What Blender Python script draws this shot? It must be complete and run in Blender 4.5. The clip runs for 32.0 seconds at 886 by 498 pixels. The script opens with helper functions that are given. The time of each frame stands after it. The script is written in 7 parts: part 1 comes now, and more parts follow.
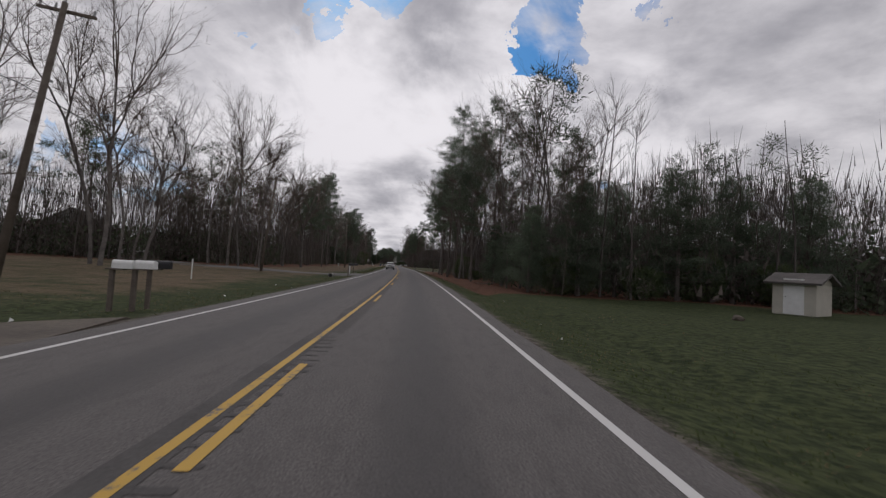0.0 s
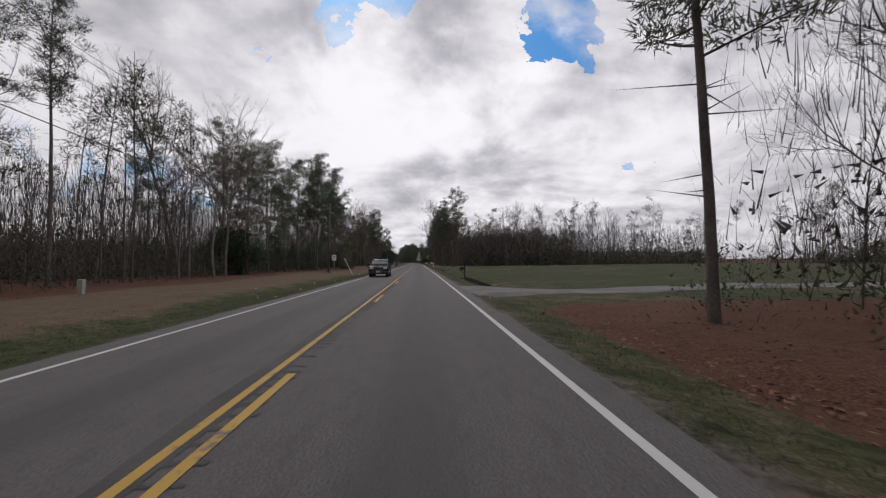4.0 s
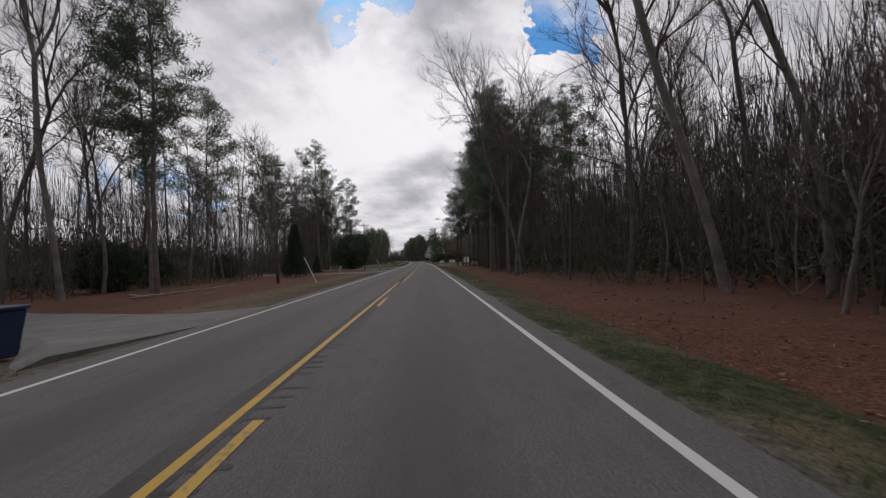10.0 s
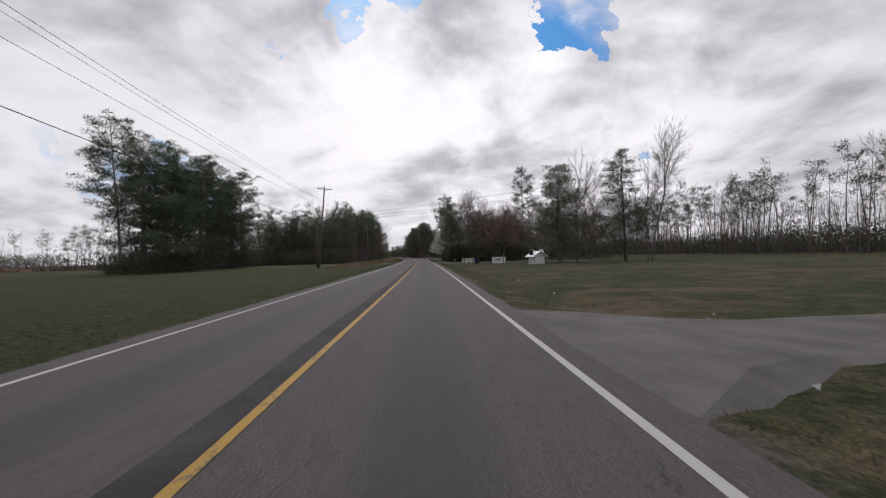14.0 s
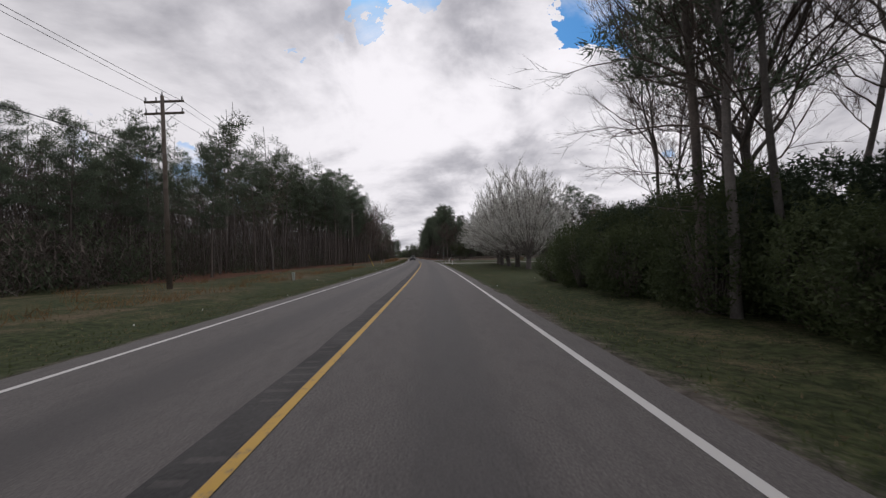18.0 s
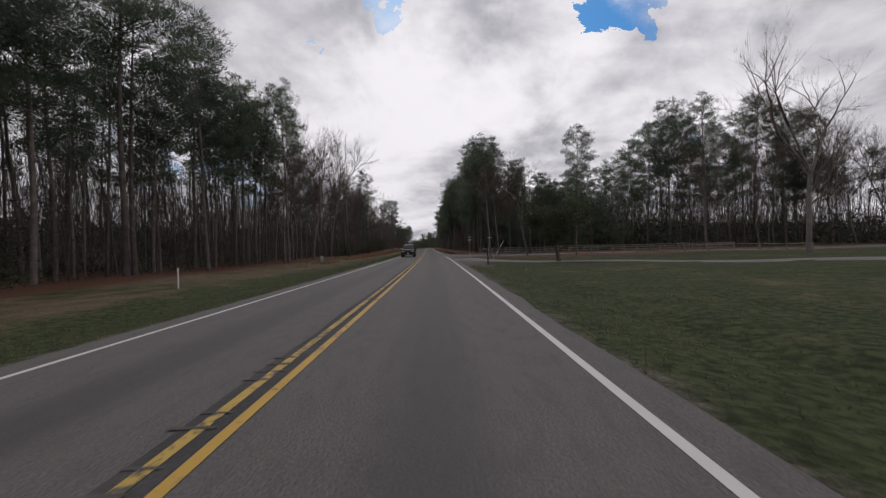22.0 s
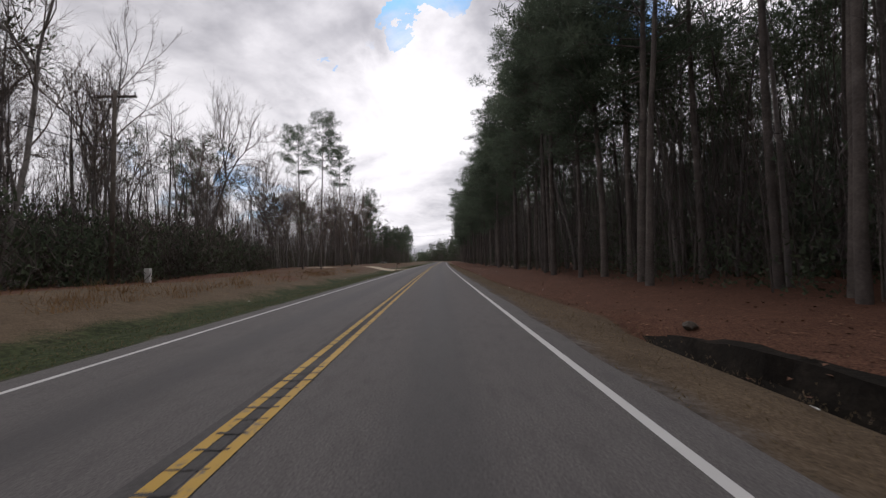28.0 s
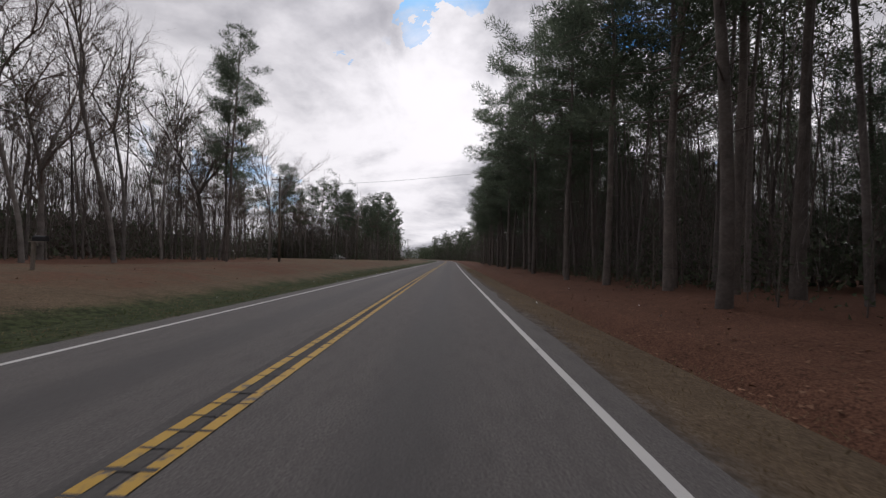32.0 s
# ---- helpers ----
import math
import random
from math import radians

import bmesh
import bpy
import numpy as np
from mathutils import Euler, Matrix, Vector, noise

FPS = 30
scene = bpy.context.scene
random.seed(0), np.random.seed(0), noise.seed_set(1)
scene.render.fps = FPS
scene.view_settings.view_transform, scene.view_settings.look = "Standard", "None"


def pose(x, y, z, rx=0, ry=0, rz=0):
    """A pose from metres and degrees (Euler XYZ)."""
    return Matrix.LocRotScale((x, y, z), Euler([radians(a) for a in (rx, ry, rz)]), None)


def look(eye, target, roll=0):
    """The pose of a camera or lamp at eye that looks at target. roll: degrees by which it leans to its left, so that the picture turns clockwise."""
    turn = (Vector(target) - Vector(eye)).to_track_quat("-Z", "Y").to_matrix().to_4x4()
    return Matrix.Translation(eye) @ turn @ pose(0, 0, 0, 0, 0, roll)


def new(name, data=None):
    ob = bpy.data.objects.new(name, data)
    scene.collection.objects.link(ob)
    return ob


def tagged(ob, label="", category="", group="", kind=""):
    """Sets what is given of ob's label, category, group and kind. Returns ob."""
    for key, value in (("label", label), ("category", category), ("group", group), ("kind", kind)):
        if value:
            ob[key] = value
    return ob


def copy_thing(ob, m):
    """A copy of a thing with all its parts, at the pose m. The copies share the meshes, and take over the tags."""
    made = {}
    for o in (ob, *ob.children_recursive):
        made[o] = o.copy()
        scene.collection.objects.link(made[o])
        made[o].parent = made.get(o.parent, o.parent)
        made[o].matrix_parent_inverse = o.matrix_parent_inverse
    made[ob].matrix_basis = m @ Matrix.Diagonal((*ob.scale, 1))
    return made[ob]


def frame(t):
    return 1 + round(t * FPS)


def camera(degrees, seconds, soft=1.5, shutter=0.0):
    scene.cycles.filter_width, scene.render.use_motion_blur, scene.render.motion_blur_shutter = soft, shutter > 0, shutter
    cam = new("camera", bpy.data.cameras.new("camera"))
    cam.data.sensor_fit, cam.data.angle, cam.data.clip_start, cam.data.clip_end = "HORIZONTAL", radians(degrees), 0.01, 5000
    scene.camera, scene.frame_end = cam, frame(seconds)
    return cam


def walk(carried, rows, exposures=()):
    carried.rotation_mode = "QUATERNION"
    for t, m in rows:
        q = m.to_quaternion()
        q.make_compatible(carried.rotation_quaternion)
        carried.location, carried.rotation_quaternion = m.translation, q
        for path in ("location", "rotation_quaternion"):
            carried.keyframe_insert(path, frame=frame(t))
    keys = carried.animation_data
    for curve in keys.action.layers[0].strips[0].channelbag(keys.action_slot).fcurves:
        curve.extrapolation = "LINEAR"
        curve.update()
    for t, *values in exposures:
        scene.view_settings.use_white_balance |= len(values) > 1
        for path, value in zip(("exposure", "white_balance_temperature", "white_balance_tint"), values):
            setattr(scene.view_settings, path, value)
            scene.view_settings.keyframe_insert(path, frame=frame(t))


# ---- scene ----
# The road: curvature (per 10 km) at every 50 m from station -50; s runs along it, d to its right.
BEND = [9.95, 8.18, 5.78, 2.7, 0.67, 0.07, 0.79, 1.05, 1.51, 2.94, 4.18, 4.18, 3.76, 2.44, 0.37, -1.05, -1.51, -1.41, -1.12, 0.3, 5.0, 14.0, 18.0, 14.0, 8.0, 4.0, 2.0]
S_LINE = np.arange(-400.0, 1651.0, 5.0)
CURVE = np.interp(S_LINE, -50.0 + 50.0 * np.arange(len(BEND)), BEND) * 1e-4
CURVE[S_LINE < -50] = 0.0
HEAD = np.concatenate([[0.0], np.cumsum((CURVE[1:] + CURVE[:-1]) * 2.5)])
HEAD -= np.interp(0.0, S_LINE, HEAD)
X_LINE = np.concatenate([[0.0], np.cumsum(-(np.sin(HEAD[1:]) + np.sin(HEAD[:-1])) * 2.5)])
Y_LINE = np.concatenate([[0.0], np.cumsum((np.cos(HEAD[1:]) + np.cos(HEAD[:-1])) * 2.5)])
X_LINE -= np.interp(0.0, S_LINE, X_LINE)
Y_LINE -= np.interp(0.0, S_LINE, Y_LINE)


def plan(s, d):
    """World x, y and heading of a place by its station and offset."""
    h = np.interp(s, S_LINE, HEAD)
    return np.interp(s, S_LINE, X_LINE) + d * np.cos(h), np.interp(s, S_LINE, Y_LINE) + d * np.sin(h), h


# The drive: seconds, station, offset, yaw from the road, pitch, roll.
EYE = 1.42
DRIVE = [
    (0.0, 0.00, 1.58, -3.20, 2.43, 3.38),
    (0.5, 12.43, 1.64, -2.58, 2.20, 4.25),
    (1.0, 24.87, 1.71, -1.98, 1.89, 3.09),
    (1.5, 37.30, 1.79, -1.66, 1.76, 1.01),
    (2.0, 49.74, 1.81, -2.01, 1.27, -1.39),
    (2.5, 62.18, 1.85, -2.50, 1.16, -1.89),
    (3.0, 74.63, 1.87, -2.76, 1.26, -1.27),
    (3.5, 87.08, 1.82, -2.30, 1.41, -0.56),
    (4.0, 99.54, 1.81, -2.87, 1.74, -0.60),
    (4.5, 112.00, 1.80, -2.74, 1.90, -0.66),
    (5.0, 124.46, 1.80, -2.61, 2.06, -0.73),
    (5.5, 136.91, 1.82, -2.75, 2.04, -0.37),
    (6.0, 149.36, 1.85, -2.16, 1.78, -0.37),
    (6.5, 161.78, 1.79, -1.94, 1.55, -1.02),
    (7.0, 174.16, 1.76, -2.13, 1.39, -1.91),
    (7.5, 186.50, 1.75, -2.04, 1.11, -2.39),
    (8.0, 198.81, 1.73, -1.79, 1.05, -2.44),
    (8.5, 211.06, 1.72, -2.08, 1.20, -2.32),
    (9.0, 223.26, 1.72, -2.50, 1.58, -2.06),
    (9.5, 235.41, 1.73, -2.36, 1.60, -1.94),
    (10.0, 247.51, 1.73, -2.28, 1.38, -2.21),
    (10.5, 259.60, 1.77, -2.63, 1.15, -2.51),
    (11.0, 271.72, 1.81, -2.51, 0.93, -2.74),
    (11.5, 283.89, 1.80, -2.50, 0.76, -3.19),
    (12.0, 296.09, 1.81, -2.53, 0.95, -2.53),
    (12.5, 308.33, 1.81, -2.63, 1.29, -1.75),
    (13.0, 320.60, 1.86, -2.28, 1.04, -1.84),
    (13.5, 332.90, 1.81, -2.29, 0.90, -1.92),
    (14.0, 345.24, 1.77, -2.14, 0.90, -1.54),
    (14.5, 357.58, 1.74, -1.74, 0.88, -1.79),
    (15.0, 369.93, 1.70, -1.33, 0.86, -2.03),
    (15.5, 382.27, 1.66, -1.65, 0.86, -2.33),
    (16.0, 394.60, 1.59, -1.42, 0.90, -2.24),
    (16.5, 406.93, 1.40, -1.49, 0.80, -2.26),
    (17.0, 419.23, 1.44, -1.25, 0.74, -3.03),
    (17.5, 431.52, 1.52, -1.38, 0.83, -3.33),
    (18.0, 443.79, 1.58, -1.12, 0.98, -1.42),
    (18.5, 456.00, 1.61, -1.01, 0.96, 0.08),
    (19.0, 468.10, 1.75, -0.52, 1.02, 0.45),
    (19.5, 480.11, 1.81, -0.50, 0.81, -0.47),
    (20.0, 492.01, 1.86, -0.75, 0.62, -0.77),
    (20.5, 503.84, 1.87, -0.70, 0.25, -0.56),
    (21.0, 515.61, 1.89, -0.36, -0.20, -0.94),
    (21.5, 527.33, 1.86, -0.31, -0.28, -1.44),
    (22.0, 538.99, 1.83, -0.68, -0.34, -1.57),
    (22.5, 550.64, 1.84, -0.58, -0.22, -0.64),
    (23.0, 562.32, 1.82, 0.00, -0.35, -0.40),
    (23.5, 574.03, 1.80, 0.08, -0.37, -1.05),
    (24.0, 585.76, 1.80, -0.15, 0.04, -1.68),
    (24.5, 597.55, 1.80, -0.32, 0.59, -1.71),
    (25.0, 609.42, 1.82, -0.37, 0.97, -1.45),
    (25.5, 621.37, 1.78, -0.26, 1.32, -1.15),
    (26.0, 633.40, 1.76, -0.56, 1.67, -1.14),
    (26.5, 645.51, 1.75, -0.69, 1.78, -1.20),
    (27.0, 657.67, 1.73, -0.83, 1.90, -1.27),
    (27.5, 669.89, 1.71, -0.56, 1.73, -1.16),
    (28.0, 682.17, 1.76, -0.74, 1.53, -1.53),
    (28.5, 694.47, 1.79, -0.77, 1.38, -2.06),
    (29.0, 706.77, 1.78, -1.09, 1.51, -2.15),
    (29.5, 719.06, 1.76, -1.12, 1.46, -1.17),
    (30.0, 731.34, 1.75, -0.84, 1.63, 0.88),
    (30.5, 743.61, 1.80, -0.37, 1.46, 1.20),
    (31.0, 755.87, 1.86, -0.57, 1.35, 1.70),
    (31.5, 768.11, 1.93, 0.13, 1.22, 2.77),
    (32.0, 780.34, 2.02, 0.77, 1.32, 1.39),
]


def eye_pose(s, d, yaw, pitch, roll):
    x, y, h = (float(v) for v in plan(s, d))
    return pose(x, y, EYE, 90 + pitch, 0, math.degrees(h) + yaw) @ pose(0, 0, 0, 0, 0, roll)


cam = camera(94.1, 32.0, soft=1.3, shutter=0.04)
walk(cam, [(t, eye_pose(s, d, yaw, pitch, roll)) for t, s, d, yaw, pitch, roll in DRIVE], [(t, round(stops + 0.05, 2), 6300, 16) for t, stops in ((0.0, -0.38), (3.0, -0.05), (6.0, -0.46), (9.0, -0.26), (11.0, -0.16), (13.0, 0.02), (16.0, -0.38), (18.0, -0.18), (19.0, -0.24), (22.0, -0.25), (25.0, 0.02), (28.0, 0.05), (30.0, 0.03), (32.0, -0.08))])

# ---- sky and light ----
SUN_EL, SUN_AZ = radians(48), radians(340)   # behind thin cloud, ahead on the left
world = bpy.data.worlds.new("sky")
scene.world = world
world.use_nodes = True
wt = world.node_tree
wt.nodes.clear()


def node(tree, kind, **values):
    n = tree.nodes.new(kind)
    for key, value in values.items():
        if key in n.inputs:
            n.inputs[key].default_value = value
    return n


def math_node(tree, op, a, b=None, clamp=False):
    n = tree.nodes.new("ShaderNodeMath")
    n.operation, n.use_clamp = op, clamp
    for i, v in enumerate((a, b)):
        if v is None:
            continue
        if isinstance(v, (int, float)):
            n.inputs[i].default_value = v
        else:
            tree.links.new(v, n.inputs[i])
    return n.outputs[0]


def mix_rgb(tree, fac, a, b, mode="MIX"):
    n = tree.nodes.new("ShaderNodeMix")
    n.data_type, n.blend_type = "RGBA", mode
    for i, v in ((0, fac), (6, a), (7, b)):
        if isinstance(v, (int, float)):
            n.inputs[i].default_value = v
        elif isinstance(v, tuple):
            n.inputs[i].default_value = (*v[:3], 1)
        else:
            tree.links.new(v, n.inputs[i])
    return n.outputs[2]


def ramp(tree, value, lo, hi):
    n = tree.nodes.new("ShaderNodeMapRange")
    n.interpolation_type = "SMOOTHSTEP"
    tree.links.new(value, n.inputs[0])
    n.inputs[1].default_value, n.inputs[2].default_value = lo, hi
    return n.outputs[0]


def build_sky():
    t = wt
    sky = t.nodes.new("ShaderNodeTexSky")
    sky.sky_type, sky.sun_disc = "NISHITA", False
    sky.sun_elevation, sky.sun_rotation = SUN_EL, SUN_AZ
    coord = t.nodes.new("ShaderNodeTexCoord")
    sep = t.nodes.new("ShaderNodeSeparateXYZ")
    t.links.new(coord.outputs["Generated"], sep.inputs[0])
    x, y, z = sep.outputs
    deck = math_node(t, "ADD", math_node(t, "MAXIMUM", z, 0.0), 0.26)
    flat = t.nodes.new("ShaderNodeCombineXYZ")
    t.links.new(math_node(t, "DIVIDE", x, deck), flat.inputs[0])
    t.links.new(math_node(t, "DIVIDE", y, deck), flat.inputs[1])

    def cloud(scale, detail, rough, warp=0.4, shift=0.0):
        n = node(t, "ShaderNodeTexNoise", Scale=scale, Detail=detail, Roughness=rough, Distortion=warp)
        m = t.nodes.new("ShaderNodeVectorMath")
        m.operation = "ADD"
        m.inputs[1].default_value = (shift, shift * 0.7, shift * 0.3)
        t.links.new(flat.outputs[0], m.inputs[0])
        t.links.new(m.outputs[0], n.inputs["Vector"])
        return n.outputs["Fac"]

    big, mid, fine = cloud(0.55, 5, 0.55, 0.3, 3.1), cloud(1.3, 8, 0.6, 0.5, 7.7), cloud(4.0, 8, 0.62, 0.6, 1.3)
    body = math_node(t, "ADD", math_node(t, "MULTIPLY", big, 0.45), math_node(t, "ADD", math_node(t, "MULTIPLY", mid, 0.38), math_node(t, "MULTIPLY", fine, 0.17)))
    # breaks in the deck: directions, sizes and depth, with ragged rims
    ragged = node(t, "ShaderNodeTexNoise", Scale=5.0, Detail=7, Roughness=0.62, Distortion=0.4)
    t.links.new(coord.outputs["Generated"], ragged.inputs["Vector"])
    bent = t.nodes.new("ShaderNodeVectorMath")
    bent.operation = "SUBTRACT"
    t.links.new(ragged.outputs["Color"], bent.inputs[0])
    bent.inputs[1].default_value = (0.5, 0.5, 0.5)
    pull = t.nodes.new("ShaderNodeVectorMath")
    pull.operation = "MULTIPLY"
    t.links.new(bent.outputs[0], pull.inputs[0])
    pull.inputs[1].default_value = (0.05, 0.05, 0.035)
    aim = t.nodes.new("ShaderNodeVectorMath")
    aim.operation = "ADD"
    t.links.new(coord.outputs["Generated"], aim.inputs[0])
    t.links.new(pull.outputs[0], aim.inputs[1])

    def blot(vector, az, el, size, depth, core=0.2):
        """A soft round patch of the sky round a direction."""
        a, e = radians(az), radians(el)
        v = t.nodes.new("ShaderNodeVectorMath")
        v.operation = "DOT_PRODUCT"
        t.links.new(vector, v.inputs[0])
        v.inputs[1].default_value = (-math.sin(a) * math.cos(e), math.cos(a) * math.cos(e), math.sin(e))
        n = t.nodes.new("ShaderNodeMapRange")
        n.interpolation_type = "SMOOTHSTEP"
        t.links.new(v.outputs["Value"], n.inputs[0])
        n.inputs[1].default_value, n.inputs[2].default_value = math.cos(radians(size * 1.5)), math.cos(radians(size * core))
        n.inputs[4].default_value = depth
        return n.outputs[0]

    open_ = None
    for az, el, size, depth in ((24, 29.2, 1.7, 1.0), (21, 28.6, 1.0, 0.9), (16.3, 31.6, 1.2, 1.0), (4.8, 34, 2.0, 1.0), (-15, 26.4, 0.9, 1.0), (-18.5, 28.2, 1.3, 1.0), (-21, 30.4, 1.8, 1.0), (-26, 29.6, 1.5, 1.0), (-27.8, 13.2, 1.2, 0.9), (36, 9.5, 1.6, 0.8), (43, 10.5, 1.8, 0.8), (-75, 35, 9, 0.9), (85, 40, 9, 0.9), (150, 25, 10, 0.9), (-140, 40, 10, 0.9)):
        n = blot(aim.outputs[0], az, el, size, depth)
        open_ = n if open_ is None else math_node(t, "MAXIMUM", open_, n)
    gap = ramp(t, math_node(t, "SUBTRACT", math_node(t, "ADD", body, 0.2), math_node(t, "MULTIPLY", open_, 0.3)), 0.37, 0.5)
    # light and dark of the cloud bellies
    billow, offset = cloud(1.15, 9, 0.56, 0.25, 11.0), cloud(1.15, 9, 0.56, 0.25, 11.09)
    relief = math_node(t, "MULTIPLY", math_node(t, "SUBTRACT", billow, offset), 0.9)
    tone = math_node(t, "ADD", math_node(t, "MULTIPLY", cloud(0.6, 4, 0.5, 0.3, 5.0), 0.62), math_node(t, "MULTIPLY", billow, 0.38))
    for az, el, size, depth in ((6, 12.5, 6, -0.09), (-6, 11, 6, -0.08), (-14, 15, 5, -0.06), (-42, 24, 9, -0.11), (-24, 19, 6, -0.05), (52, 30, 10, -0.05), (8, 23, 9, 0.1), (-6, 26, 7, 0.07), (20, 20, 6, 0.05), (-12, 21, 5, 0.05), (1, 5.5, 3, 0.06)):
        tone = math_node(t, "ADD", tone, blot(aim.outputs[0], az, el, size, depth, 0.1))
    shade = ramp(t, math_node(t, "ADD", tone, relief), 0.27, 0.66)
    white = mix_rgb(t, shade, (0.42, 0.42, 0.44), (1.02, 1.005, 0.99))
    # brighter where the sun stands behind the deck, ahead
    glow = t.nodes.new("ShaderNodeVectorMath")
    glow.operation = "DOT_PRODUCT"
    t.links.new(coord.outputs["Generated"], glow.inputs[0])
    glow.inputs[1].default_value = (0.05, math.cos(radians(30)), math.sin(radians(30)))
    lift = math_node(t, "ADD", math_node(t, "MULTIPLY", ramp(t, glow.outputs["Value"], 0.7, 1.0), 0.19), 0.83)
    lit = t.nodes.new("ShaderNodeVectorMath")
    lit.operation = "SCALE"
    t.links.new(white, lit.inputs[0])
    t.links.new(lift, lit.inputs["Scale"])
    blue = t.nodes.new("ShaderNodeVectorMath")
    blue.operation = "SCALE"
    t.links.new(sky.outputs[0], blue.inputs[0])
    blue.inputs["Scale"].default_value = 0.09
    tint = mix_rgb(t, 1.0, blue.outputs[0], (0.36, 0.86, 1.22), "MULTIPLY")
    bg = t.nodes.new("ShaderNodeBackground")
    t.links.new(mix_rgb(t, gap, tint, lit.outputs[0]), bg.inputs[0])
    bg.inputs[1].default_value = 1.0
    out = t.nodes.new("ShaderNodeOutputWorld")
    t.links.new(bg.outputs[0], out.inputs[0])


build_sky()
sun = new("sun", bpy.data.lights.new("sun", "SUN"))
sun.data.energy, sun.data.angle, sun.data.color = 0.6, radians(14), (1.0, 0.96, 0.9)
sun.matrix_world = look((0, 0, 0), (0.34, -0.94, -1.1))
scene.view_settings.exposure = 0.0

# ---- materials ----
def material(name, stops, scale=3.0, rough=0.85, bump=0.3, fine=40.0, vary=0.0, space="Object", metal=0.0, island=0.0, spec=0.35, thin=0.0):
    """Noise in two scales through the given colours; vary: how far each object's brightness differs."""
    m = bpy.data.materials.new(name)
    m.use_nodes = True
    t = m.node_tree
    b = t.nodes["Principled BSDF"]
    c = t.nodes.new("ShaderNodeTexCoord")
    n1 = node(t, "ShaderNodeTexNoise", Scale=scale, Detail=6, Roughness=0.6)
    n2 = node(t, "ShaderNodeTexNoise", Scale=fine, Detail=4, Roughness=0.65)
    for n in (n1, n2):
        t.links.new(c.outputs[space], n.inputs["Vector"])
    both = math_node(t, "ADD", math_node(t, "MULTIPLY", n1.outputs["Fac"], 0.62), math_node(t, "MULTIPLY", n2.outputs["Fac"], 0.38))
    r = t.nodes.new("ShaderNodeValToRGB")
    while len(r.color_ramp.elements) < len(stops):
        r.color_ramp.elements.new(0.5)
    for e, (i, col) in zip(r.color_ramp.elements, enumerate(stops)):
        e.position, e.color = 0.33 + 0.34 * i / max(1, len(stops) - 1), (*col, 1)
    t.links.new(both, r.inputs[0])
    col = r.outputs[0]
    if vary or island:
        info = t.nodes.new("ShaderNodeObjectInfo" if vary else "ShaderNodeNewGeometry")
        span = vary or island
        f = math_node(t, "ADD", math_node(t, "MULTIPLY", info.outputs["Random" if vary else "Random Per Island"], 2 * span), 1 - span)
        hsv = t.nodes.new("ShaderNodeHueSaturation")
        t.links.new(col, hsv.inputs["Color"])
        t.links.new(f, hsv.inputs["Value"])
        col = hsv.outputs[0]
    t.links.new(col, b.inputs["Base Color"])
    b.inputs["Roughness"].default_value, b.inputs["Metallic"].default_value = rough, metal
    b.inputs["Specular IOR Level"].default_value = spec
    if bump:
        bn = node(t, "ShaderNodeBump", Strength=bump, Distance=0.02)
        t.links.new(n2.outputs["Fac"], bn.inputs["Height"])
        t.links.new(bn.outputs[0], b.inputs["Normal"])
    if thin:
        glow = t.nodes.new("ShaderNodeBsdfTranslucent")
        t.links.new(col, glow.inputs[0])
        both_sides = t.nodes.new("ShaderNodeMixShader")
        both_sides.inputs[0].default_value = thin
        t.links.new(b.outputs[0], both_sides.inputs[1])
        t.links.new(glow.outputs[0], both_sides.inputs[2])
        t.links.new(both_sides.outputs[0], t.nodes["Material Output"].inputs[0])
    return m


def plain(name, col, rough=0.5, metal=0.0, spec=0.5):
    return material(name, [tuple(v * 0.9 for v in col), tuple(min(1, v * 1.06) for v in col)], 4, rough, 0.05, 60, metal=metal, spec=spec)


BARK_PINE = material("pine_bark", [(0.068, 0.058, 0.052), (0.125, 0.105, 0.093), (0.195, 0.166, 0.147)], 1.5, 0.95, 0.8, 14, vary=0.25)
BARK_BARE = material("hardwood_bark", [(0.075, 0.067, 0.062), (0.145, 0.13, 0.119), (0.235, 0.214, 0.196)], 1.2, 0.95, 0.6, 16, vary=0.3)
NEEDLES = material("pine_needles", [(0.07, 0.092, 0.066), (0.115, 0.145, 0.1), (0.15, 0.178, 0.122)], 0.5, 0.8, 0, 6, vary=0.22, spec=0.25, thin=0.5)
CEDAR = material("cedar_leaf", [(0.032, 0.048, 0.03), (0.055, 0.078, 0.048), (0.08, 0.105, 0.062)], 0.6, 0.85, 0, 6, vary=0.15, spec=0.2, thin=0.25)
LEAF_GREEN = material("shrub_leaf", [(0.045, 0.062, 0.03), (0.078, 0.1, 0.045), (0.112, 0.135, 0.06)], 0.7, 0.75, 0, 7, vary=0.2, spec=0.25, thin=0.35)
BLOSSOM = material("pear_blossom", [(0.5, 0.5, 0.45), (0.66, 0.66, 0.61), (0.76, 0.75, 0.72)], 1.2, 0.85, 0, 9, vary=0.06, spec=0.2, thin=0.5)
PEAR_TWIG = material("pear_twigs", [(0.13, 0.115, 0.105), (0.21, 0.19, 0.175), (0.3, 0.275, 0.255)], 0.6, 0.9, 0, 6, vary=0.1, spec=0.2)
RED_BUD = material("red_buds", [(0.27, 0.15, 0.14), (0.38, 0.235, 0.22), (0.48, 0.33, 0.31)], 1.0, 0.85, 0, 9, vary=0.15, spec=0.2, thin=0.4)
TWIG = material("twigs", [(0.075, 0.058, 0.05), (0.13, 0.105, 0.09), (0.19, 0.155, 0.13)], 0.6, 0.95, 0, 6, vary=0.25, spec=0.15)
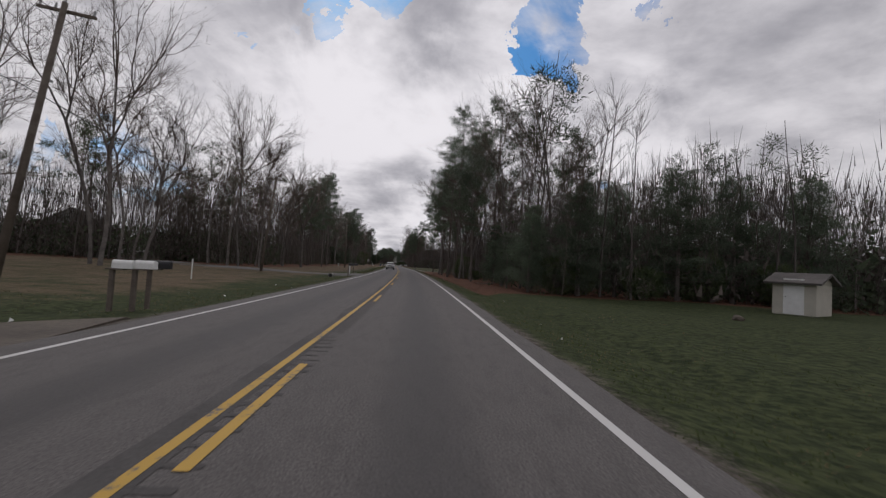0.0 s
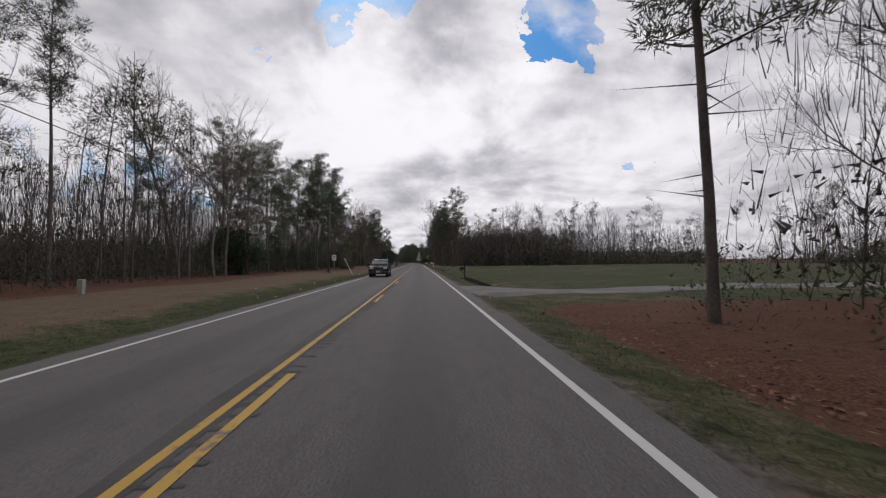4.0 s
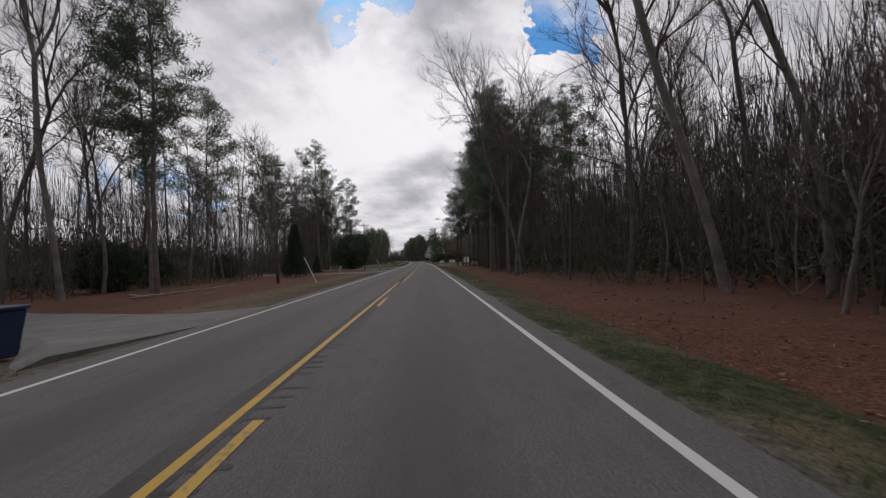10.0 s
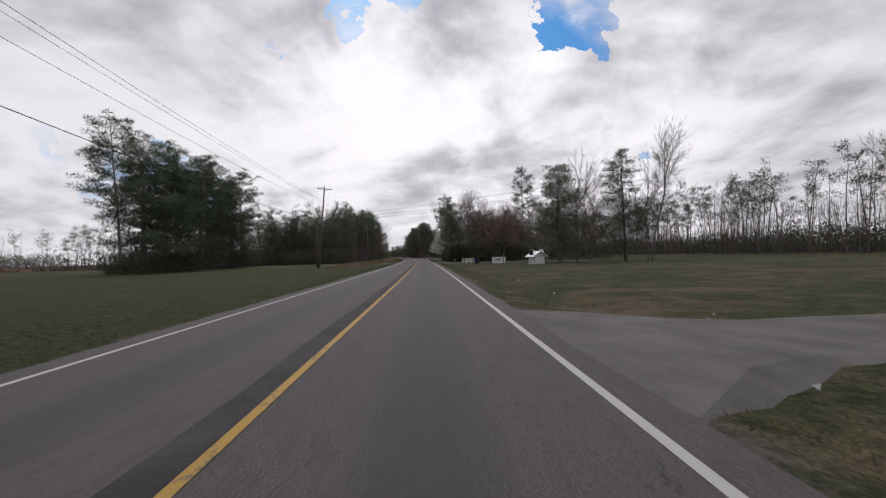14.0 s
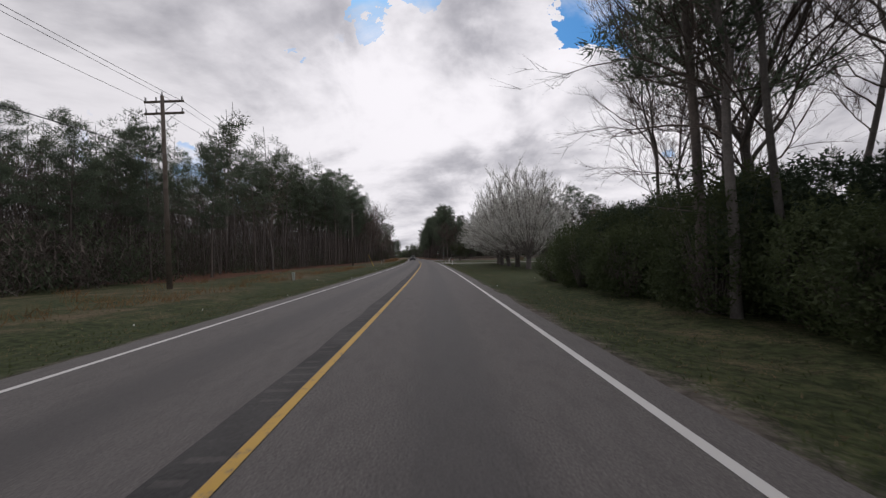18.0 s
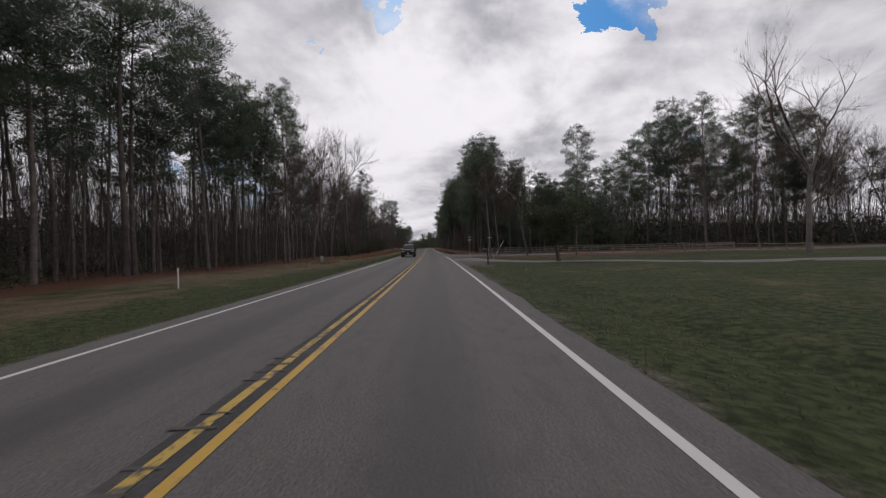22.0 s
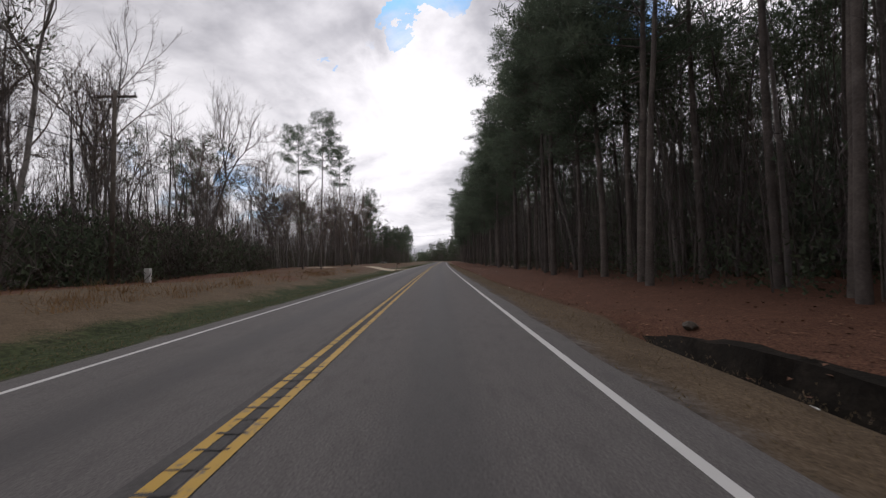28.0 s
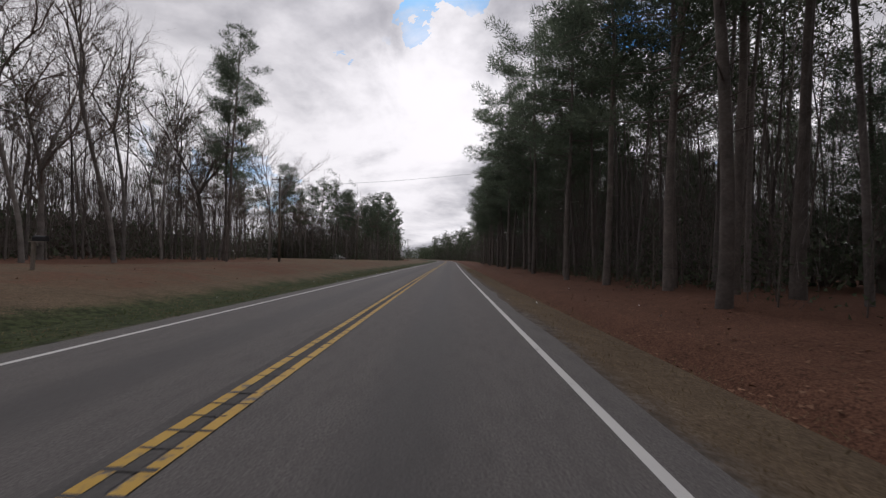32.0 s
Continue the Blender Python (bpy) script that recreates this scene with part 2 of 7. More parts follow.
WOODS_BARK = material("woods_bark", [(0.07, 0.06, 0.055), (0.13, 0.113, 0.104), (0.205, 0.182, 0.168)], 0.25, 0.95, 0.3, 9, island=0.3, spec=0.15)
WOODS_LEAF = material("woods_leaf", [(0.05, 0.066, 0.044), (0.085, 0.106, 0.066), (0.118, 0.138, 0.084)], 0.15, 0.85, 0, 3, island=0.35, spec=0.15, thin=0.3)
BRUSH = material("brush", [(0.06, 0.05, 0.044), (0.105, 0.089, 0.078), (0.16, 0.136, 0.118)], 0.2, 0.95, 0, 4, island=0.35, spec=0.15)
TWIG_HAZE = material("twig_haze", [(0.1, 0.086, 0.08), (0.165, 0.144, 0.135), (0.24, 0.213, 0.2)], 0.2, 0.95, 0, 4, island=0.3, spec=0.15)
WEATHERED = material("weathered_wood", [(0.13, 0.11, 0.09), (0.22, 0.19, 0.16), (0.3, 0.27, 0.23)], 2.0, 0.9, 0.5, 26, vary=0.15)
POLE_WOOD = material("pole_wood", [(0.075, 0.062, 0.05), (0.13, 0.108, 0.09), (0.18, 0.155, 0.13)], 2.0, 0.9, 0.5, 26, vary=0.15)
WHITE_PAINT = material("white_paint", [(0.62, 0.62, 0.6), (0.78, 0.78, 0.76)], 2.5, 0.55, 0.08, 30, vary=0.06)
DARK_METAL = plain("dark_metal", (0.02, 0.02, 0.022), 0.45, 0.2)
BLACK_PLASTIC = plain("black_plastic", (0.018, 0.018, 0.02), 0.55)
GALVANISED = plain("galvanised_steel", (0.42, 0.43, 0.44), 0.4, 0.8)
YELLOW_GUARD = plain("yellow_guard", (0.62, 0.42, 0.04), 0.5)
CABLE = plain("cable", (0.012, 0.012, 0.013), 0.6)
CHINA = plain("insulator", (0.3, 0.3, 0.3), 0.3)
CHROME = plain("chrome", (0.75, 0.75, 0.76), 0.15, 1.0)
RUBBER = plain("rubber", (0.015, 0.015, 0.015), 0.8)
CONCRETE = material("concrete", [(0.17, 0.16, 0.148), (0.24, 0.228, 0.213), (0.31, 0.298, 0.28)], 0.8, 0.9, 0.4, 22)
GRAVEL = material("gravel", [(0.1, 0.093, 0.088), (0.15, 0.141, 0.134), (0.21, 0.199, 0.19)], 0.9, 0.95, 0.5, 26)
SAND = material("sandy_gravel", [(0.34, 0.27, 0.19), (0.46, 0.38, 0.28), (0.56, 0.48, 0.38)], 0.7, 0.95, 0.8, 16)
OLD_ASPHALT = material("old_asphalt", [(0.08, 0.076, 0.072), (0.115, 0.109, 0.104), (0.155, 0.147, 0.14)], 0.5, 0.95, 0.6, 30)
MUD = material("mud", [(0.05, 0.042, 0.034), (0.095, 0.078, 0.062), (0.14, 0.115, 0.09)], 0.8, 0.8, 0.8, 14)


def road_material():
    m = bpy.data.materials.new("asphalt")
    m.use_nodes = True
    t = m.node_tree
    b = t.nodes["Principled BSDF"]
    uv = t.nodes.new("ShaderNodeUVMap")
    uv.uv_map = "lay"
    sep = t.nodes.new("ShaderNodeSeparateXYZ")
    t.links.new(uv.outputs[0], sep.inputs[0])
    d, s = sep.outputs[0], sep.outputs[1]

    def lay(sx, sy, detail, rough, **kw):
        mp = t.nodes.new("ShaderNodeMapping")
        mp.inputs["Scale"].default_value = (sx, sy, 1)
        t.links.new(uv.outputs[0], mp.inputs[0])
        n = node(t, "ShaderNodeTexNoise", Scale=1.0, Detail=detail, Roughness=rough, **kw)
        t.links.new(mp.outputs[0], n.inputs["Vector"])
        return n.outputs["Fac"]

    grain, patch, streak = lay(45, 45, 4, 0.7), lay(0.35, 0.06, 5, 0.6), lay(2.6, 0.05, 4, 0.6)
    base = mix_rgb(t, ramp(t, grain, 0.3, 0.7), (0.055, 0.05, 0.048), (0.168, 0.154, 0.148))
    base = mix_rgb(t, math_node(t, "MULTIPLY", ramp(t, patch, 0.35, 0.7), 0.35), base, (0.128, 0.118, 0.113))
    mottle = lay(5.5, 1.6, 5, 0.68)
    base = mix_rgb(t, math_node(t, "MULTIPLY", ramp(t, mottle, 0.42, 0.72), 0.4), base, (0.062, 0.057, 0.055))
    # oil darkens the middle of each lane, tyres polish the tracks
    oil = None
    for centre in (1.72, -1.72):
        off = math_node(t, "ABSOLUTE", math_node(t, "SUBTRACT", math_node(t, "ADD", d, math_node(t, "MULTIPLY", math_node(t, "SUBTRACT", streak, 0.5), 0.5)), centre))
        n = t.nodes.new("ShaderNodeMapRange")
        n.interpolation_type = "SMOOTHSTEP"
        t.links.new(off, n.inputs[0])
        n.inputs[1].default_value, n.inputs[2].default_value, n.inputs[3].default_value, n.inputs[4].default_value = 0.1, 0.75, 1.0, 0.0
        oil = n.outputs[0] if oil is None else math_node(t, "MAXIMUM", oil, n.outputs[0])
    base = mix_rgb(t, math_node(t, "MULTIPLY", oil, 0.62), base, (0.042, 0.039, 0.039))
    # the cracked joint along the crown, and stray cracks
    vor = node(t, "ShaderNodeTexVoronoi", Scale=0.35)
    vor.feature = "DISTANCE_TO_EDGE"
    wob = t.nodes.new("ShaderNodeVectorMath")
    wob.operation = "ADD"
    wn = node(t, "ShaderNodeTexNoise", Scale=0.8, Detail=5)
    t.links.new(uv.outputs[0], wn.inputs["Vector"])
    t.links.new(uv.outputs[0], wob.inputs[0])
    t.links.new(wn.outputs["Color"], wob.inputs[1])
    t.links.new(wob.outputs[0], vor.inputs["Vector"])
    crack = math_node(t, "MULTIPLY", math_node(t, "LESS_THAN", vor.outputs["Distance"], 0.0016), math_node(t, "GREATER_THAN", lay(0.12, 0.05, 3, 0.5), 0.6))
    base = mix_rgb(t, math_node(t, "MULTIPLY", crack, 0.45), base, (0.02, 0.02, 0.02))
    t.links.new(base, b.inputs["Base Color"])
    t.links.new(math_node(t, "SUBTRACT", 0.9, math_node(t, "MULTIPLY", oil, 0.12)), b.inputs["Roughness"])
    b.inputs["Specular IOR Level"].default_value = 0.4
    bn = node(t, "ShaderNodeBump", Strength=0.5, Distance=0.01)
    t.links.new(grain, bn.inputs["Height"])
    t.links.new(bn.outputs[0], b.inputs["Normal"])
    return m


def paint_material(name, col, under, wear):
    """Road paint, worn through to the asphalt in flecks."""
    m = bpy.data.materials.new(name)
    m.use_nodes = True
    t = m.node_tree
    b = t.nodes["Principled BSDF"]
    c = t.nodes.new("ShaderNodeTexCoord")
    n = node(t, "ShaderNodeTexNoise", Scale=9.0, Detail=7, Roughness=0.7)
    n2 = node(t, "ShaderNodeTexNoise", Scale=1.1, Detail=4, Roughness=0.6)
    for k in (n, n2):
        t.links.new(c.outputs["Object"], k.inputs["Vector"])
    f = math_node(t, "ADD", math_node(t, "MULTIPLY", n.outputs["Fac"], 0.6), math_node(t, "MULTIPLY", n2.outputs["Fac"], 0.4))
    worn = ramp(t, f, wear + 0.05, wear - 0.05)
    shade = mix_rgb(t, n2.outputs["Fac"], tuple(v * 0.8 for v in col), col)
    t.links.new(mix_rgb(t, worn, shade, under), b.inputs["Base Color"])
    b.inputs["Roughness"].default_value = 0.7
    return m


def ground_material():
    m = bpy.data.materials.new("grass_and_litter")
    m.use_nodes = True
    t = m.node_tree
    b = t.nodes["Principled BSDF"]
    c = t.nodes.new("ShaderNodeTexCoord")

    def noise_at(scale, detail=6, rough=0.6):
        n = node(t, "ShaderNodeTexNoise", Scale=scale, Detail=detail, Roughness=rough)
        t.links.new(c.outputs["Object"], n.inputs["Vector"])
        return n.outputs["Fac"]

    def mask(name):
        a = t.nodes.new("ShaderNodeAttribute")
        a.attribute_name = name
        return a.outputs["Fac"]

    big, mid, small, tiny = noise_at(0.12), noise_at(0.7), noise_at(5.0), noise_at(24.0, 5, 0.7)
    green = mix_rgb(t, ramp(t, small, 0.32, 0.68), (0.024, 0.033, 0.015), (0.056, 0.066, 0.029))
    straw = mix_rgb(t, ramp(t, tiny, 0.3, 0.7), (0.066, 0.048, 0.033), (0.165, 0.122, 0.08))
    leaves = mix_rgb(t, ramp(t, tiny, 0.3, 0.7), (0.04, 0.02, 0.014), (0.16, 0.08, 0.052))
    soil = mix_rgb(t, ramp(t, small, 0.3, 0.7), (0.068, 0.058, 0.05), (0.135, 0.118, 0.104))
    blot = math_node(t, "SUBTRACT", math_node(t, "ADD", math_node(t, "MULTIPLY", big, 0.5), math_node(t, "MULTIPLY", mid, 0.5)), 0.5)

    def soft(name, lo=0.38, hi=0.62, gain=1.1):
        return ramp(t, math_node(t, "ADD", math_node(t, "ADD", mask(name), math_node(t, "MULTIPLY", blot, gain)), math_node(t, "MULTIPLY", math_node(t, "SUBTRACT", tiny, 0.5), 0.7)), lo, hi)

    col = mix_rgb(t, soft("straw"), green, straw)
    col = mix_rgb(t, soft("leaves"), col, leaves)
    col = mix_rgb(t, soft("soil"), col, soil)
    hsv = t.nodes.new("ShaderNodeHueSaturation")
    t.links.new(col, hsv.inputs["Color"])
    t.links.new(math_node(t, "ADD", math_node(t, "ADD", math_node(t, "MULTIPLY", mid, 0.7), math_node(t, "MULTIPLY", small, 0.9)), 0.25), hsv.inputs["Value"])
    t.links.new(hsv.outputs[0], b.inputs["Base Color"])
    b.inputs["Roughness"].default_value = 0.95
    b.inputs["Specular IOR Level"].default_value = 0.1
    bn = node(t, "ShaderNodeBump", Strength=0.45, Distance=0.04)
    t.links.new(tiny, bn.inputs["Height"])
    t.links.new(bn.outputs[0], b.inputs["Normal"])
    return m


# ---- mesh helpers ----
def mesh_object(name, verts, faces, mat, parent=None, smooth=False, label=""):
    me = bpy.data.meshes.new(name)
    me.from_pydata([tuple(v) for v in verts], [], [tuple(f) for f in faces])
    me.materials.append(mat)
    if smooth:
        me.polygons.foreach_set("use_smooth", [True] * len(me.polygons))
    ob = new(name, me)
    if parent is not None:
        ob.parent = parent
    return tagged(ob, label)


def part(name, bm, mat, parent, label="", smooth=False):
    """Links a bmesh as one mesh object under a thing or a part."""
    me = bpy.data.meshes.new(name)
    bm.to_mesh(me)
    bm.free()
    me.materials.append(mat)
    if smooth:
        me.polygons.foreach_set("use_smooth", [True] * len(me.polygons))
    ob = new(name, me)
    ob.parent = parent
    return tagged(ob, label)


def box(x0, x1, y0, y1, z0, z1, bevel=0.0, bm=None):
    bm = bm or bmesh.new()
    out = bmesh.ops.create_cube(bm, size=1.0)["verts"]
    bmesh.ops.transform(bm, verts=out, matrix=Matrix.Translation(((x0 + x1) / 2, (y0 + y1) / 2, (z0 + z1) / 2)) @ Matrix.Diagonal((x1 - x0, y1 - y0, z1 - z0, 1)))
    if bevel:
        edges = [e for e in bm.edges if e.verts[0] in out and e.verts[1] in out]
        bmesh.ops.bevel(bm, geom=edges, offset=bevel, segments=2, affect="EDGES", profile=0.5)
    return bm


def rod(p, q, r0, r1=None, n=8, bm=None):
    bm = bm or bmesh.new()
    p, q = Vector(p), Vector(q)
    out = bmesh.ops.create_cone(bm, cap_ends=True, segments=n, radius1=r0, radius2=r0 if r1 is None else r1, depth=(q - p).length)["verts"]
    turn = (q - p).to_track_quat("Z", "Y").to_matrix().to_4x4()
    bmesh.ops.transform(bm, verts=out, matrix=Matrix.Translation((p + q) / 2) @ turn)
    return bm


def thing(name, s, d, label, category, group="", z=None, turn=0.0, kind=""):
    """An Empty at a place on the ground by station and offset, its +y along the road."""
    x, y, h = (float(v) for v in plan(s, d))
    ob = new(name)
    ob.matrix_world = pose(x, y, float(ground_z(s, d)) if z is None else z, 0, 0, math.degrees(h) + turn)
    return tagged(ob, label, category, group, kind)


def at_pose(s, d, turn=0.0, scale=1.0, sink=0.0, lean=(0.0, 0.0)):
    x, y, h = (float(v) for v in plan(s, d))
    return pose(x, y, float(ground_z(s, d)) - sink, lean[0], lean[1], math.degrees(h) + turn) @ Matrix.Scale(scale, 4)


class Pile:
    """Collects rows of vertices and faces for one large mesh."""

    def __init__(self):
        self.v, self.f, self.n = [], [], 0

    def add(self, v, f):
        self.v.append(np.asarray(v, np.float32))
        self.f.append(np.asarray(f, np.int32) + self.n)
        self.n += len(v)

    def mesh(self, name, mat):
        v, f = np.concatenate(self.v), np.concatenate(self.f)
        k = f.shape[1]
        me = bpy.data.meshes.new(name)
        me.vertices.add(len(v))
        me.vertices.foreach_set("co", v.ravel())
        me.loops.add(f.size)
        me.loops.foreach_set("vertex_index", f.ravel())
        me.polygons.add(len(f))
        me.polygons.foreach_set("loop_start", np.arange(0, f.size, k, dtype=np.int32))
        me.polygons.foreach_set("loop_total", np.full(len(f), k, np.int32))
        me.materials.append(mat)
        me.update(calc_edges=True)
        return me


# ---- lie of the land ----
def ease(x, lo, hi):
    t = np.clip((np.asarray(x, float) - lo) / (hi - lo), 0, 1)
    return t * t * (3 - 2 * t)


EDGE_R = ([-80, 25, 29, 114, 118, 135, 228, 233, 340, 346, 352, 360, 440, 617, 621, 790, 1000, 1650],
          [80, 80, 9.5, 9.0, 50, 110, 110, 9.5, 9.0, 15, 50, 75, 75, 85, 10.0, 11.0, 11.5, 12])
EDGE_L = ([-80, 52, 64, 100, 160, 170, 210, 300, 345, 352, 361, 366, 462, 471, 480, 600, 660, 690, 705, 720, 740, 755, 768, 845, 856, 882, 890, 1000, 1650],
          [56, 50, 24, 21, 21, 26, 20, 19, 21, 18.5, 18, 250, 250, 44, 22, 19.5, 19, 16, 17, 20.5, 26, 28, 29, 25, 40, 42, 24, 22, 20])


def wood_edge(s, right):
    return np.interp(s, *(EDGE_R if right else EDGE_L))


def ditch(s, right):
    """Depth of the roadside ditch, filled where a drive crosses it."""
    fill = 1.0
    for s0, half in (((121, 5), (223, 5), (352.5, 5), (434.5, 7), (534, 5), (585, 7), (609, 17)) if right else ((5, 5), (48.5, 5), (214, 5), (260, 9), (310.5, 6), (338.5, 5), (443.5, 4), (758, 6))):
        fill = fill * (1 - np.exp(-((s - s0) / half) ** 4))
    if right:
        return fill * np.interp(s, [-80, 0, 30, 120, 136, 140, 212, 220, 228, 330, 345, 395, 425, 470, 540, 600, 616, 620, 690, 694, 720, 800, 1650],
                         [0.1, 0.1, 0.25, 0.25, 0.3, 0.38, 0.42, 0.1, 0.3, 0.2, 0.12, 0.25, 0.08, 0.15, 0.15, 0.02, 0.1, 1.0, 1.0, 0.1, 0.5, 0.6, 0.4])
    return fill * np.interp(s, [-80, 60, 80, 160, 210, 260, 320, 345, 430, 600, 1650], [0.1, 0.15, 0.3, 0.3, 0.15, 0.22, 0.25, 0.15, 0.15, 0.2, 0.2])


def ditch_at(s):
    return np.interp(s, [0, 160, 195, 213, 230, 1650], [6.7, 6.7, 7.3, 7.3, 6.7, 6.7])


def ground_z(s, d):
    s, d = np.asarray(s, float), np.asarray(d, float)
    a = np.abs(d)
    z = -0.05 - 0.17 * ease(a, 3.9, 5.6)
    dep = np.where(d > 0, ditch(s, True), ditch(s, False))
    at = np.where(d > 0, ditch_at(s), 7.4)
    z = z - dep * np.exp(-((a - at) / np.where((d > 0) & (dep > 0.5), 0.55, 0.8)) ** 2)
    bank = np.where(d > 0, 0.42 * ease(s, 612, 640), 0.75 * ease(s, 640, 700) * (1 - ease(s, 880, 960)))
    z = z + bank * ease(a, 7.2, 13)
    rough = 0.05 * np.sin(s * 0.33 + d * 0.21) + 0.06 * np.sin(s * 0.11 - d * 0.37 + 1.3) + 0.03 * np.sin(s * 0.9 + d * 0.8)
    z = z - 0.16 * np.exp(-((s - 211.5) / 4.2) ** 4) * np.exp(-((d - 17) / 7.0) ** 4)   # the flooded corner of the field
    return z + rough * ease(a, 6, 14)


def masks(s, d):
    """How far straw, fallen leaves and bare soil cover the ground."""
    right, a = d > 0, np.abs(d)
    edge = np.where(right, wood_edge(s, True), wood_edge(s, False))
    leaf = ease(a, edge - 4.2, edge - 2.0)
    lv = np.interp(s, [-80, 195, 205, 300, 345, 350, 690, 715, 850, 880, 1650], [0, 0, 0.85, 0.8, 0.6, 0, 0, 0.46, 0.46, 0.2, 0.2]) * ease(a, 7.2, 10)
    leaf = np.where(right, np.maximum(leaf, 0.9 * np.interp(s, [612, 700, 1650], [0, 1, 1]) * ease(a, 5.7, 7.0)), np.maximum(leaf, lv))
    leaf = np.where(right, np.maximum(leaf, 0.85 * np.interp(s, [588, 592, 601, 603], [0, 1, 1, 0]) * ease(a, 7.5, 9.0)), leaf)
    leaf = np.where(right, np.maximum(leaf, 0.62 * np.exp(-((s - 428) / 4.5) ** 4) * np.exp(-((a - 9) / 2.2) ** 4)), leaf)
    dry_l = np.interp(s, [-80, 0, 60, 75, 130, 165, 210, 250, 345, 352, 400, 440, 520, 600, 615, 640, 720, 760, 800, 1650],
                      [0.55, 0.5, 0.6, 0.75, 0.7, 0.75, 0.85, 0.85, 0.7, 0.25, 0.35, 0.45, 0.45, 0.6, 0.8, 0.85, 0.8, 0.75, 0.8, 0.7])
    dry_r = np.interp(s, [-80, 25, 60, 120, 140, 230, 330, 400, 440, 600, 625, 1650], [0.08, 0.15, 0.5, 0.42, 0.36, 0.44, 0.46, 0.42, 0.34, 0.36, 0.75, 0.7])
    inner = np.interp(s, [150, 190, 340, 352], [0.3, 0.6, 0.6, 0.3])
    straw = np.where(right, dry_r, inner + (dry_l - inner) * ease(a, 7.0, 10.0))
    soil = 0.6 * (1 - ease(a, 4.1, 5.2))
    wear_r = np.interp(s, [-80, 132, 138, 155, 226, 240, 555, 562, 585, 600, 612, 616, 1650], [0, 0, 0.5, 0, 0, 0, 0, 0.3, 0.85, 0.9, 0.5, 0, 0])
    wear_l = np.interp(s, [-80, 3, 8, 14, 200, 220, 300, 345, 352, 1650], [0, 0.3, 0.6, 0, 0, 0.45, 0.45, 0.4, 0, 0])
    soil = np.maximum(soil, np.where(right, wear_r * (1 - ease(a, 6, 8.5)), wear_l * (1 - ease(a, 5.5, 8))))
    soil = np.maximum(soil, np.where(right, 0.5 * ease(s, 180, 190) * (1 - ease(s, 225, 260)) * np.exp(-((a - ditch_at(s)) / 0.55) ** 2), 0))
    return straw, leaf, soil


def build_ground():
    ss = np.concatenate([[-3500, -1500, -600, -250], np.arange(-80, 1001, 2.0), np.arange(1008, 1300, 8.0), [1350, 1500, 2200, 4200]])
    half = [4.0, 4.6, 5.2, 5.8, 6.2, 6.5, 6.8, 7.1, 7.4, 7.7, 8.1, 8.8, 9.8, 11, 13, 15, 18, 21, 25, 30, 38, 50, 70, 100, 150, 300, 800, 2400]
    dd = np.array([-h for h in half[::-1]] + [-3.4, 0, 3.4] + half)
    S, D = np.meshgrid(ss, dd, indexing="ij")
    h_s = np.clip(S, -350, 1600)
    X, Y, Hh = plan(h_s, D)
    X, Y = X - (S - h_s) * np.sin(Hh), Y + (S - h_s) * np.cos(Hh)
    Z = ground_z(S, D) + np.where(np.abs(D) < 3.6, -0.06, 0)
    v = np.stack([X, Y, Z], -1).reshape(-1, 3)
    n, m = S.shape
    i = (np.arange(n - 1)[:, None] * m + np.arange(m - 1)).ravel()
    pile = Pile()
    pile.add(v, np.stack([i, i + 1, i + m + 1, i + m], -1))
    me = pile.mesh("ground", ground_material())
    for name, vals in zip(("straw", "leaves", "soil"), masks(S.ravel(), D.ravel())):
        me.attributes.new(name, "FLOAT", "POINT").data.foreach_set("value", vals.astype(np.float32))
    me.polygons.foreach_set("use_smooth", [True] * len(me.polygons))
    tagged(new("ground", me), "grass verges, fields and leaf-strewn woodland floor", "ground", kind="structure")


def ribbon(name, s0, s1, d0, d1, z, mat, label="", category="", kind="structure", step=2.0, across=1, wobble=0.0, parent=None):
    """A strip along the road between two offsets."""
    ss = np.arange(s0, s1 + step * 0.5, step) if s1 - s0 > step else np.array([s0, s1])
    ss[-1] = s1
    dd = np.linspace(d0, d1, across + 1)
    S, D = np.meshgrid(ss, dd, indexing="ij")
    if wobble:
        k = np.sin(S * 1.7 + d0) + np.sin(S * 0.61 + 2 * d0) + np.sin(S * 4.3)
        D = D + wobble * k * np.sign(D) * (np.abs(D) == np.abs(dd).max())
    X, Y, _ = plan(S, D)
    n, m = S.shape
    i = (np.arange(n - 1)[:, None] * m + np.arange(m - 1)).ravel()
    pile = Pile()
    pile.add(np.stack([X, Y, np.full_like(X, z)], -1).reshape(-1, 3), np.stack([i, i + 1, i + m + 1, i + m], -1))
    me = pile.mesh(name, mat)
    lay = me.uv_layers.new(name="lay")
    uv = np.stack([D, S], -1).reshape(-1, 2)[np.array([l.vertex_index for l in me.loops])]
    lay.data.foreach_set("uv", uv.astype(np.float32).ravel())
    ob = new(name, me)
    if parent:
        ob.parent = parent
    return tagged(ob, label, category, kind=kind)


def station(x, y):
    """Station and offset of a place in the world."""
    i = int(np.argmin((X_LINE - x) ** 2 + (Y_LINE - y) ** 2))
    c, n = math.cos(HEAD[i]), math.sin(HEAD[i])
    return S_LINE[i] - (x - X_LINE[i]) * n + (y - Y_LINE[i]) * c, (x - X_LINE[i]) * c + (y - Y_LINE[i]) * n


